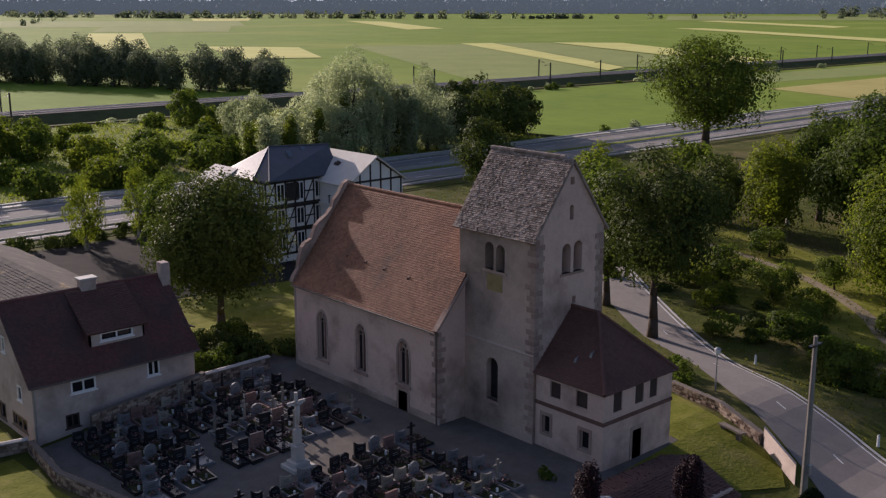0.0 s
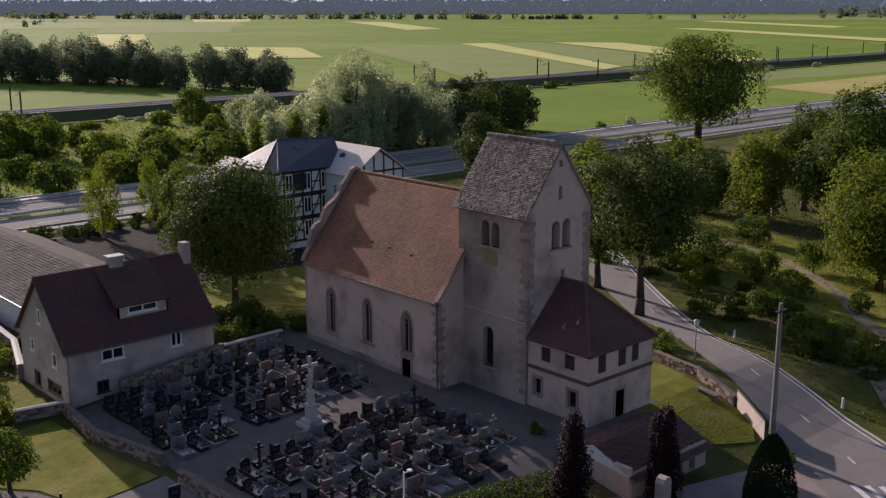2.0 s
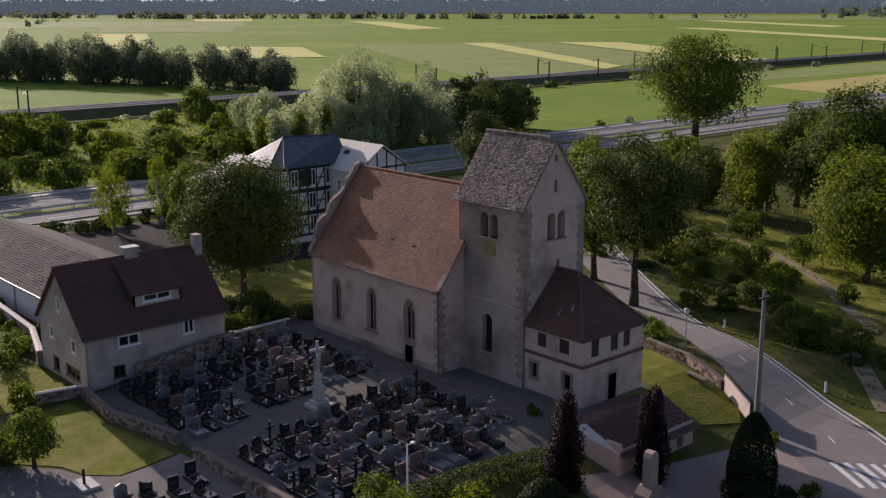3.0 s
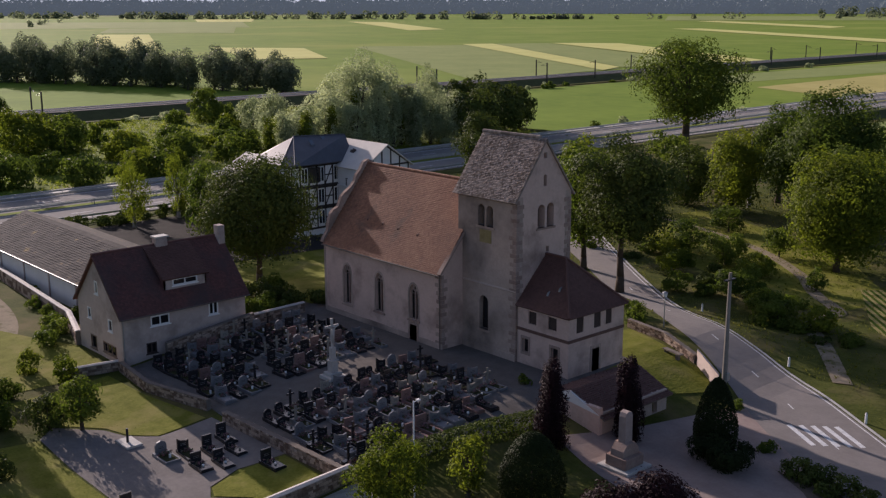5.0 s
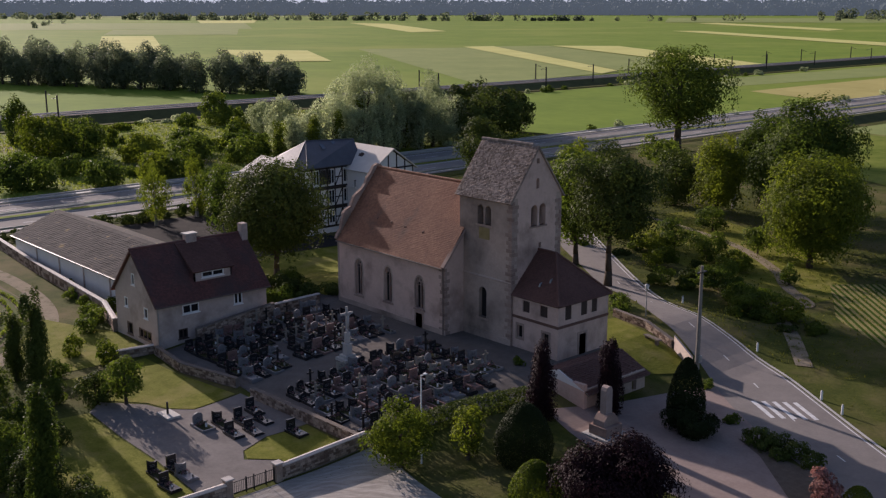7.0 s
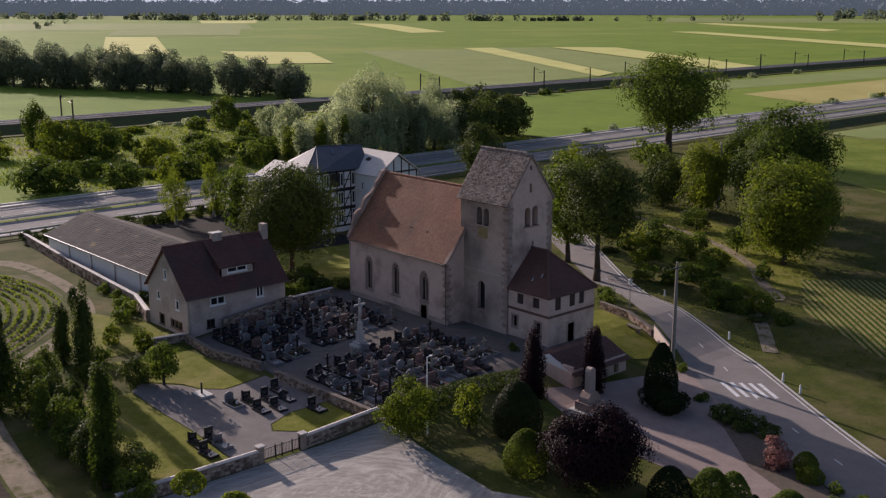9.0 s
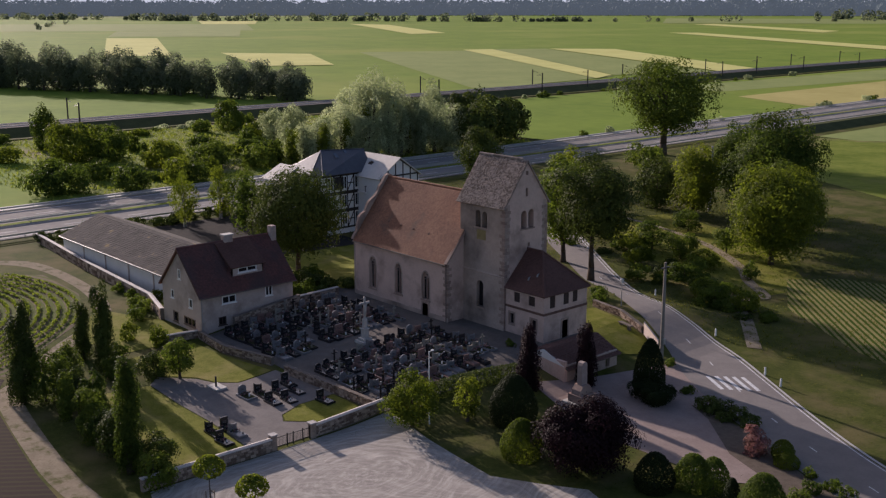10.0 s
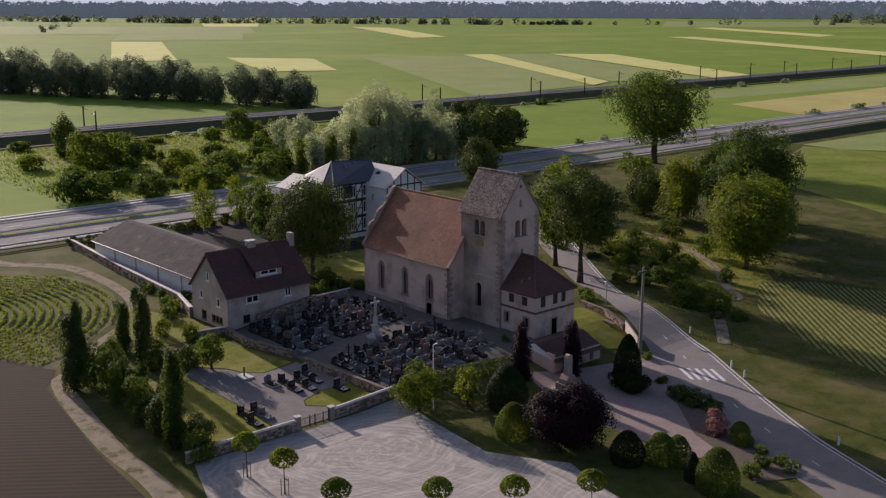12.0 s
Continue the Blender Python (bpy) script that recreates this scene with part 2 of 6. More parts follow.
LEAF_PURPLE = leaf_mat("leaf_purple", (0.012, 0.006, 0.008), (0.030, 0.015, 0.017), 0.15)
LEAF_CONIFER = leaf_mat("needles", (0.012, 0.020, 0.007), (0.032, 0.044, 0.013), 0.1)
LEAF_PINK = leaf_mat("pink_flowers", (0.07, 0.06, 0.03), (0.34, 0.17, 0.155), 0.3)
# foliage of the far trees, paled and greyed to put aerial haze into it
WOOD_FAR_HAZE = leaf_mat("far_foliage_haze", (0.075, 0.095, 0.062), (0.155, 0.18, 0.10), 0.35)
# distance haze is put into these two base colours and their glow
FOREST_HAZE = mat("forest_haze_glow", (0.055, 0.07, 0.068), (0.08, 0.095, 0.09), 0.02, 1.0, 0.0)
HILLS_HAZE = mat("hills_haze_glow", (0.34, 0.36, 0.38), (0.37, 0.39, 0.41), 0.002, 1.0, 0.0)
for m, c in ((FOREST_HAZE, (0.055, 0.066, 0.070)), (HILLS_HAZE, (0.40, 0.405, 0.40))):
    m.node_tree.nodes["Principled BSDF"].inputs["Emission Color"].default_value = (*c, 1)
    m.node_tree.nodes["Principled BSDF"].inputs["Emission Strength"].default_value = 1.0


def tyre_tracks(m, centres, light):
    """Pale tyre arcs worn into gravel: noise drawn out along circles round each centre."""
    N, K = m.node_tree.nodes, m.node_tree.links
    b = N["Principled BSDF"]
    out = b.inputs["Base Color"].links[0].from_socket
    geo = N.new("ShaderNodeNewGeometry")

    def calc(op, p, q=None):
        n = N.new("ShaderNodeMath")
        n.operation = op
        for k, v in enumerate((p, q)):
            if isinstance(v, (int, float)):
                n.inputs[k].default_value = v
            elif v is not None:
                K.new(v, n.inputs[k])
        return n.outputs[0]

    for cx, cy, squash, fade in centres:
        bend = N.new("ShaderNodeTexNoise")
        bend.inputs["Scale"].default_value = 0.09
        K.new(geo.outputs["Position"], bend.inputs["Vector"])
        sep = N.new("ShaderNodeSeparateXYZ")
        K.new(geo.outputs["Position"], sep.inputs[0])
        dx = calc("SUBTRACT", sep.outputs[0], cx)
        dy = calc("MULTIPLY", calc("SUBTRACT", sep.outputs[1], cy), squash)
        r = calc("SQRT", calc("ADD", calc("MULTIPLY", dx, dx), calc("MULTIPLY", dy, dy)))
        r = calc("ADD", r, calc("MULTIPLY", bend.outputs["Fac"], 7.0))
        th = calc("ARCTAN2", dy, dx)
        com = N.new("ShaderNodeCombineXYZ")
        K.new(calc("MULTIPLY", r, 2.3), com.inputs[0])
        K.new(calc("MULTIPLY", th, 2.6), com.inputs[1])
        nz = N.new("ShaderNodeTexNoise")
        nz.inputs["Scale"].default_value, nz.inputs["Detail"].default_value, nz.inputs["Roughness"].default_value = 1.0, 5, 0.7
        K.new(com.outputs[0], nz.inputs["Vector"])
        rg = N.new("ShaderNodeMapRange")
        rg.inputs["From Min"].default_value, rg.inputs["From Max"].default_value = 0.46, 0.72
        rg.inputs["To Max"].default_value = fade
        K.new(nz.outputs["Fac"], rg.inputs["Value"])
        mx = N.new("ShaderNodeMix")
        mx.data_type = "RGBA"
        K.new(rg.outputs["Result"], mx.inputs["Factor"])
        K.new(out, mx.inputs["A"])
        mx.inputs["B"].default_value = (*light, 1)
        out = mx.outputs["Result"]
    K.new(out, b.inputs["Base Color"])


CARPARK = mat("car_park_gravel", (0.25, 0.228, 0.198), (0.37, 0.338, 0.295), 0.35, 0.95, 0.5, 8.0)
tyre_tracks(CARPARK, ((-36.5, 26.0, 0.62, 0.75), (-22.0, 8.0, 1.0, 0.45)), (0.60, 0.555, 0.49))

# ---------- helpers ----------


def ss(a, b, v):
    u = min(1.0, max(0.0, (v - a) / (b - a)))
    return u * u * (3 - 2 * u)


def terrain(x, y):
    """Height of the ground: the churchyard is a low terrace, the rest is a plain."""
    return 2.0 * ss(30, 53, y) * ss(-104, -88, x) * (1 - ss(-50, -36, x)) * (1 - ss(84, 96, y))


def ground_z(x, y):
    """The terrain as the two-metre mesh has it."""
    gx, gy = math.floor(x / 2) * 2, math.floor(y / 2) * 2
    u, v = (x - gx) / 2, (y - gy) / 2
    return (terrain(gx, gy) * (1 - u) * (1 - v) + terrain(gx + 2, gy) * u * (1 - v)
            + terrain(gx, gy + 2) * (1 - u) * v + terrain(gx + 2, gy + 2) * u * v)


def thing(name, loc, label, category, group="", kind=""):
    ob = new(name)
    ob.location = loc
    ob.empty_display_size = 0.3
    return tagged(ob, label, category, group, kind)


def origin_of(ob):
    p = Vector((0, 0, 0))
    while ob:
        p += ob.location
        ob = ob.parent
    return p


def mesh_of(bm, material, smooth=False):
    me = bpy.data.meshes.new("mesh")
    bmesh.ops.recalc_face_normals(bm, faces=bm.faces)
    bm.to_mesh(me)
    bm.free()
    me.materials.append(material)
    if smooth:
        me.polygons.foreach_set("use_smooth", [True] * len(me.polygons))
    return me


def part(name, bm, material, parent=None, label="", smooth=False):
    """Links a bmesh, given in world coordinates, as one mesh under a thing or a part."""
    if parent:
        bmesh.ops.translate(bm, verts=bm.verts, vec=-origin_of(parent))
    ob = new(name, mesh_of(bm, material, smooth))
    ob.parent = parent
    return tagged(ob, label)


def box(x0, x1, y0, y1, z0, z1, bevel=0.0, bm=None):
    bm = bm or bmesh.new()
    b2 = bmesh.new()
    bmesh.ops.create_cube(b2, size=1)
    for v in b2.verts:
        v.co = Vector(((x0 + x1) / 2 + v.co.x * (x1 - x0), (y0 + y1) / 2 + v.co.y * (y1 - y0), (z0 + z1) / 2 + v.co.z * (z1 - z0)))
    if bevel:
        bmesh.ops.bevel(b2, geom=b2.edges, offset=bevel, segments=1, affect="EDGES")
    tmp = bpy.data.meshes.new("tmp")
    b2.to_mesh(tmp)
    b2.free()
    bm.from_mesh(tmp)
    bpy.data.meshes.remove(tmp)
    return bm


def hull(points, bm=None):
    """Convex body through the points."""
    bm = bm or bmesh.new()
    vs = [bm.verts.new(p) for p in points]
    res = bmesh.ops.convex_hull(bm, input=vs)
    junk = [g for g in res["geom_interior"] if isinstance(g, bmesh.types.BMVert)]
    if junk:
        bmesh.ops.delete(bm, geom=junk, context="VERTS")
    return bm


def rod(a, b, r0, r1=None, n=8, bm=None):
    bm = bm or bmesh.new()
    a, b = Vector(a), Vector(b)
    d = b - a
    m = Matrix.Translation((a + b) / 2) @ d.to_track_quat("Z", "Y").to_matrix().to_4x4()
    bmesh.ops.create_cone(bm, cap_ends=True, segments=n, radius1=r0, radius2=r0 if r1 is None else r1, depth=d.length, matrix=m)
    return bm


def wall(outline, holes, place, inward, thick=0.6):
    """A wall with openings that go through it. outline and holes in the wall's own u, v; place maps them into the world."""
    bm = bmesh.new()
    edges = []
    for loop in [outline, *holes]:
        vs = [bm.verts.new(place(u, v)) for u, v in loop]
        edges += [bm.edges.new((vs[i], vs[(i + 1) % len(vs)])) for i in range(len(vs))]
    n = Vector(inward).normalized()
    bmesh.ops.triangle_fill(bm, use_beauty=True, use_dissolve=False, edges=edges, normal=n)
    got = bmesh.ops.extrude_face_region(bm, geom=list(bm.faces))
    bmesh.ops.translate(bm, verts=[g for g in got["geom"] if isinstance(g, bmesh.types.BMVert)], vec=n * thick)
    return bm


def rect(u0, u1, v0, v1):
    return [(u0, v0), (u1, v0), (u1, v1), (u0, v1)]


def arch(u0, u1, v0, v1, pointed=0.0, n=5):
    """An opening with a round head, or a pointed one."""
    r = (u1 - u0) / 2
    c = (u0 + u1) / 2
    h = r * (1 + pointed)
    pts = [(u0, v0), (u1, v0)]
    for i in range(2 * n + 1):
        a = math.pi * i / (2 * n)
        pts.append((c + r * math.cos(a), v1 - h + h * math.sin(a) ** (1.0 if not pointed else 0.85)))
    return pts


def tiles(p0, across, up, width, height, material, name, parent, pitch=0.22, course=0.19, lo=(0.0, 0.0), hi=(0.0, 0.0), seed=1, rough=0.02):
    """Courses of roof tiles over a slope: from p0, width along across, height along up; lo and hi: how much the slope
    narrows at its start and end side from the eave to the ridge."""
    rng = np.random.default_rng(seed)
    p0, a, u = Vector(p0), Vector(across).normalized(), Vector(up).normalized()
    n = a.cross(u).normalized()
    if n.z < 0:
        n = -n
    verts, faces = [], []
    for j in range(int(height / course)):
        f = (j + 0.5) * course / height
        s0, s1 = lo[0] + (lo[1] - lo[0]) * f, width - (hi[0] + (hi[1] - hi[0]) * f)
        off = (j % 2) * pitch / 2
        k0 = int(s0 / pitch)
        for k in range(k0, int(s1 / pitch) + 1):
            l = max(s0, k * pitch + off)
            r = min(s1, (k + 1) * pitch + off - 0.012)
            if r - l < 0.05:
                continue
            dz = rng.normal(0, rough)
            base = p0 + u * (j * course)
            top = p0 + u * min(height, (j + 1.35) * course)
            h0, h1 = n * (0.075 + dz), n * (0.02 + dz * 0.4)
            i = len(verts)
            m = (l + r) / 2
            verts += [base + a * l + h0, base + a * m + h0 - u * 0.03, base + a * r + h0, top + a * r + h1, top + a * l + h1,
                      base + a * l, base + a * r]
            faces += [(i, i + 1, i + 2, i + 3, i + 4), (i + 5, i + 6, i + 2, i + 1, i)]
    me = bpy.data.meshes.new(name)
    o = origin_of(parent)
    me.from_pydata([v - o for v in verts], [], faces)
    me.materials.append(material)
    ob = new(name, me)
    ob.parent = parent
    return tagged(ob, kind="stuff")


def slab(corners, thick, bm=None):
    """A plate under the plane of its corners."""
    c = [Vector(p) for p in corners]
    n = (c[1] - c[0]).cross(c[2] - c[0]).normalized()
    if n.z < 0:
        n = -n
    return hull([*c, *[p - n * thick for p in c]], bm)


def patch(name, outline, material, lift, label="", category="", step=2.0, parent=None, other=None):
    """A surface that lies on the ground."""
    bm = bmesh.new()
    if other:
        a, b = [[bm.verts.new((x, y, 0)) for x, y in side] for side in (outline, other)]
        for i in range(len(a) - 1):
            bm.faces.new((a[i], a[i + 1], b[i + 1], b[i]))
        outline = outline + other
    else:
        f = bm.faces.new([bm.verts.new((x, y, 0)) for x, y in outline])
        f.normal_update()
        bmesh.ops.triangulate(bm, faces=[f])
    if step:
        for ax in (0, 1):
            lo, hi = min(p[ax] for p in outline), max(p[ax] for p in outline)
            k = math.ceil(lo / step)
            while k * step < hi:
                co = [0, 0, 0]
                co[ax] = k * step
                no = [0, 0, 0]
                no[ax] = 1
                bmesh.ops.bisect_plane(bm, geom=[*bm.verts, *bm.edges, *bm.faces], plane_co=co, plane_no=no, dist=1e-5)
                k += 1
    for v in bm.verts:
        v.co.z = (ground_z(v.co.x, v.co.y) if step else 0) + lift
    ob = new(name, mesh_of(bm, material))
    ob.parent = parent
    for p in ob.data.polygons:
        if p.normal.z < 0:
            p.flip()
    return tagged(ob, label, category, kind="structure") if label else ob


def smooth_line(pts, n=6):
    """A line through the points, rounded."""
    out = []
    P = [pts[0], *pts, pts[-1]]
    for i in range(1, len(P) - 2):
        p0, p1, p2, p3 = (Vector(p) for p in P[i - 1:i + 3])
        for k in range(n):
            t = k / n
            out.append(tuple(0.5 * ((2 * p1) + (p2 - p0) * t + (2 * p0 - 5 * p1 + 4 * p2 - p3) * t * t + (3 * p1 - p0 - 3 * p2 + p3) * t ** 3)))
    out.append(tuple(pts[-1]))
    return out


# ---------- ground ----------
def build_ground():
    bm = bmesh.new()
    xs = [-4900, -3000, -1500, -700, -350, *range(-170, 62, 2), 150, 400, 1500, 4000]
    ys = [-4000, -1500, -400, -150, *range(-60, 142, 2), 250, 450, 900, 1800, 3200, 4900]
    grid = [[bm.verts.new((x, y, terrain(x, y) if -170 < x < 62 else 0)) for y in ys] for x in xs]
    for i in range(len(xs) - 1):
        for j in range(len(ys) - 1):
            bm.faces.new((grid[i][j], grid[i + 1][j], grid[i + 1][j + 1], grid[i][j + 1]))
    ob = new("ground", mesh_of(bm, GRASS, True))
    return tagged(ob, "grassy ground round the church and the open plain", "ground", kind="structure")


build_ground()
FIELDS = [
    ("meadow", [(-4800, -2500), (-338, -2500), (-338, 2600), (-1200, 4000), (-4800, 3500)], MEADOW, 0.15, "bright green meadow beyond the railway"),
    ("meadow", [(-296, 196), (-189, 215), (-189, 372), (-192, 900), (-296, 900)], MEADOW, 0.12, "green meadow between motorway and railway"),
    ("meadow", [(-338, -600), (-338, 160), (-430, 200), (-530, 160), (-900, -600)], MEADOW, 0.22, "green meadow by a row of trees"),
    ("scrubland", [(-296, 60), (-189, 20), (-189, 210), (-296, 200)], SCRUB, 0.12, "rough scrubland with tall dry grass"),
    ("meadow", [(-296, -300), (-189, -300), (-189, 66), (-240, 82), (-296, 80)], MEADOW, 0.16, "bright meadow beside the motorway"),
    ("crop_field", [(-1208, 540), (-1167, 585), (-759, 389), (-779, 341)], WHEAT, 0.5, "pale yellow crop strip in the plain"),
    ("crop_field", [(-773, 442), (-707, 487), (-562, 406), (-584, 362)], WHEAT, 0.5, "pale yellow crop strip in the plain"),
    ("crop_field", [(-1716, 1283), (-1583, 1277), (-1085, 977), (-1079, 909)], WHEAT, 0.6, "pale yellow crop strip in the plain"),
    ("crop_field", [(-2261, 1250), (-2165, 1353), (-1843, 1144), (-1915, 1065)], WHEAT, 0.6, "pale yellow crop strip in the plain"),
    ("crop_field", [(-703, 535), (-645, 661), (-359, 454), (-343, 332)], MEADOW_PALE, 0.35, "grey-green cereal field in the plain"),
    ("crop_field", [(-675, 629), (-665, 656), (-366, 461), (-354, 433)], WHEAT, 0.6, "narrow pale strip beside a cereal field"),
    ("crop_field", [(-664, 657), (-640, 700), (-341, 530), (-366, 463)], MEADOW_PALE, 0.45, "grey-green cereal field in the plain"),
    ("crop_field", [(-638, 702), (-591, 738), (-335, 570), (-340, 533)], WHEAT, 0.6, "narrow pale strip beside a cereal field"),
    ("crop_field", [(-879, 1204), (-852, 1233), (-446, 968), (-409, 892)], WHEAT, 0.6, "pale yellow crop strip in the plain"),
    ("crop_field", [(-1192, 1704), (-1196, 1774), (-762, 1454), (-736, 1361)], WHEAT, 0.6, "pale yellow crop strip in the plain"),
    ("crop_field", [(-290, 424), (-278, 900), (-243, 900), (-243, 557), (-258, 408)], MEADOW_PALE, 0.2, "grey-green field by the railway"),
    ("crop_field", [(-237, 392), (-240, 900), (-186, 900), (-185, 437), (-191, 373)], TAN, 0.22, "tan ripe field by the motorway"),
    ("crop_field", [(-2195, 760), (-1855, 1131), (-1413, 874), (-1620, 554)], MEADOW_PALE, 0.4, "grey-green cereal field in the plain"),
    ("crop_field", [(-1500, 690), (-1430, 860), (-1154, 691), (-1265, 568)], MEADOW_PALE, 0.45, "grey-green cereal field in the plain"),
    ("crop_field", [(-4300, 1500), (-3300, 2300), (-2700, 1900), (-3000, 1200)], MEADOW_PALE, 0.6, "pale green field far out in the plain"),
    ("crop_field", [(-1700, 2300), (-1000, 2700), (-850, 2100), (-1300, 1750)], MEADOW_PALE, 0.6, "pale green field far out in the plain"),
    ("crop_field", [(-138, 285), (-136, 420), (-100, 420), (-95, 300), (-124, 284)], MEADOW_PALE, 0.1, "pale green field beside the motorway"),
    ("meadow", [(-136, 282), (-60, 300), (60, 420), (60, 150), (-20, 150), (-62, 190), (-110, 215)], SCRUB, 0.06, "green meadow beyond the orchard"),
]
for name, outline, m, lift, label in FIELDS:
    patch(name, outline, m, lift, label, "field", step=0)

# motorway: two carriageways along the plain, with barriers
MW0, MW1 = -400, 1500


def strip(name, x0, x1, lift, material, label, category, y0=MW0, y1=MW1, h=0.0):
    ob = new(name, mesh_of(box(x0, x1, y0, y1, -0.3, lift + h), material))
    return tagged(ob, label, category, kind="structure")


strip("motorway", -183.0, -157.0, 0.25, MOTORWAY, "two-way motorway with grey asphalt", "motorway")
strip("verge", -157.0, -152.6, 0.10, GRASS, "grassy verge beside the motorway", "verge")
strip("concrete_kerb", -188.4, -184.6, 0.32, CONCRETE, "pale concrete drainage strip beside the motorway", "kerb")
strip("median", -171.0, -169.0, 0.27, SCRUB, "narrow median of the motorway", "median")
for k, x in enumerate((-183.6, -170.6, -169.4, -156.6)):
    rail = thing("guard_rail", (x, 0, 0.25), "galvanised steel guard rail along the motorway", "guard rail", "motorway guard rails")
    part("rail", box(x - 0.05, x + 0.05, MW0, MW1, 0.75, 1.1), METAL, rail)
    for j in range(-20, 90):
        if k in (1, 2) and j % 2:
            continue
        part("post", box(x - 0.05, x + 0.05, j * 6, j * 6 + 0.12, 0.25, 0.8), METAL, rail)
for x in (-181.6, -172.2, -167.8, -158.4):
    tagged(new("lane_line", mesh_of(box(x - 0.12, x + 0.12, MW0, MW1, 0.2, 0.262), PAINT)), "white edge line on the motorway", "road marking", kind="structure")
bm = bmesh.new()
for j in range(-30, 110):
    for x in (-177, -163):
        box(x - 0.1, x + 0.1, j * 13, j * 13 + 4, 0.2, 0.262, bm=bm)
tagged(new("lane_dashes", mesh_of(bm, PAINT)), "white dashed lane lines on the motorway", "road marking", kind="stuff")
strip("railway_embankment", -336, -300, 0.0, GRASS, "grassy embankment that carries the railway", "embankment", h=0.3)
bm = hull([(-333, MW0, 0.2), (-303, MW0, 0.2), (-333, MW1, 0.2), (-303, MW1, 0.2), (-326, MW0, 2.6), (-311, MW0, 2.6), (-326, MW1, 2.6), (-311, MW1, 2.6)])
tagged(new("railway_bank", mesh_of(bm, BANK)), "overgrown dark bank of the railway line", "embankment", kind="structure")
strip("railway_bed", -325.5, -311.5, 2.75, BALLAST, "dark ballast bed of a railway line", "railway")
for x in (-322.7, -321.3, -316.7, -315.3):
    tagged(new("railway_rail", mesh_of(box(x - 0.05, x + 0.05, MW0, MW1, 2.7, 2.9), METAL)), "steel rail on the ballast", "rail", kind="structure")

bm = hull([(x, y, z) for y in (268, 700) for x, z in ((-154, 0.0), (-143, 0.0), (-151, 1.7), (-148, 1.7))])
tagged(new("motorway_bank", mesh_of(bm, BANK)), "overgrown dark bank beside the motorway", "embankment", kind="structure")

# village road, paving, yards
ROAD_R = [(-130, 150), (-96, 122), (-72, 103), (-58.9, 93.8), (-48.1, 87.0), (-40.8, 84.0), (-33.5, 80.3), (-26.5, 75.6), (-18.6, 70.2), (-10.5, 65.1), (-3.4, 61.5), (12, 55), (45, 44)]
ROAD_L = [(-134, 145), (-101, 117), (-76, 99), (-64.5, 91.0), (-52.5, 83.2), (-44.5, 78.6), (-39.2, 75.0), (-33.0, 69.8), (-25.5, 64.6), (-20.5, 61.8), (-14.0, 58.2), (-5.2, 53.8), (9, 47.5), (42, 36)]
rr, rl = smooth_line(ROAD_R), smooth_line(ROAD_L)
patch("road", rr, ASPHALT, 0.05, "grey asphalt village road past the church", "road", other=rl)
edge_in = [(x - 0.22, y - 0.28) for x, y in rr]
edge_out = [(x - 0.14, y - 0.18) for x, y in rr]
patch("edge_line", edge_out, PAINT, 0.06, "white edge line of the village road", "road marking", other=edge_in)
kerb_out = [(x + 0.2, y + 0.26) for x, y in rr]
patch("kerb", kerb_out, CONCRETE, 0.13, "pale concrete kerb along the road", "kerb", other=[(x + 0.02, y + 0.02) for x, y in rr])
mid = [((a[0] + b[0]) / 2, (a[1] + b[1]) / 2) for a, b in zip(rr, rl)]
dash = thing("centre_line", (0, 0, 0), "dashed white centre line on the road", "road marking", kind="structure")
for i in range(14, len(mid) - 4, 6):
    a, b = Vector(mid[i]), Vector(mid[i + 1])
    d = (b - a).normalized()
    n = Vector((-d.y, d.x)) * 0.06
    e = a + d * 1.3
    patch("dash", [tuple(a + n), tuple(a - n), tuple(e - n), tuple(e + n)], PAINT, 0.06, parent=dash)
zebra = thing("zebra_crossing", (-28, 72, 0), "white painted zebra crossing on the road", "crossing", kind="structure")
for i in range(5):
    p = Vector((-31.7, 71.6)) + Vector((1.02, 0.88)) * i * 0.72
    d = Vector((0.835, -0.55)) * 4.4
    w = Vector((0.55, 0.835)) * 0.3
    quad = [p, p + w * 1.5, p + w * 1.5 + d, p + d]
    bm = bmesh.new()
    bm.faces.new([bm.verts.new((q.x, q.y, terrain(q.x, q.y) + 0.065)) for q in quad])
    part("stripe", bm, PAINT, zebra)
patch("plaza", [(-42, 54), (-39.5, 61), (-37.5, 70), (-36.5, 73.2), (-32.5, 69.9), (-27, 65.4), (-24.6, 63.6), (-17.5, 57.8), (-11.5, 52.4), (-14.5, 49.6), (-20, 49.6), (-27, 49.8), (-33, 51.5)], PAVING, 0.04, "paved forecourt round the war memorial", "paving")
patch("car_park", [(-46.6, 11), (-46.6, 24), (-46.6, 37.2), (-44.4, 37.4), (-39.5, 36.5), (-34, 35.8), (-29.2, 35.2), (-25, 37.4), (-21.5, 39.6), (-16.2, 37.8), (-6, 35.5), (20, 28), (30, 0), (10, -15), (-20, -5), (-37, 7.5)], CARPARK, 0.038, "pale gravel car park with swirling tyre tracks", "car park")
patch("churchyard", [(-81.9, 35.9), (-75, 35.3), (-66.9, 36.9), (-63.6, 36.6), (-46.9, 37.2), (-44.6, 50), (-43.2, 55), (-46.0, 61.5), (-47.5, 72), (-60, 75), (-84, 74), (-86, 58), (-81.5, 52)], YARD, 0.03, "gravel ground of the churchyard", "paving")
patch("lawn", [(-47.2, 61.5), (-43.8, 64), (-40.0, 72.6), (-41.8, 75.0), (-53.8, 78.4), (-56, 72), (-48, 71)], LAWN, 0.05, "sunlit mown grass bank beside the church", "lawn")
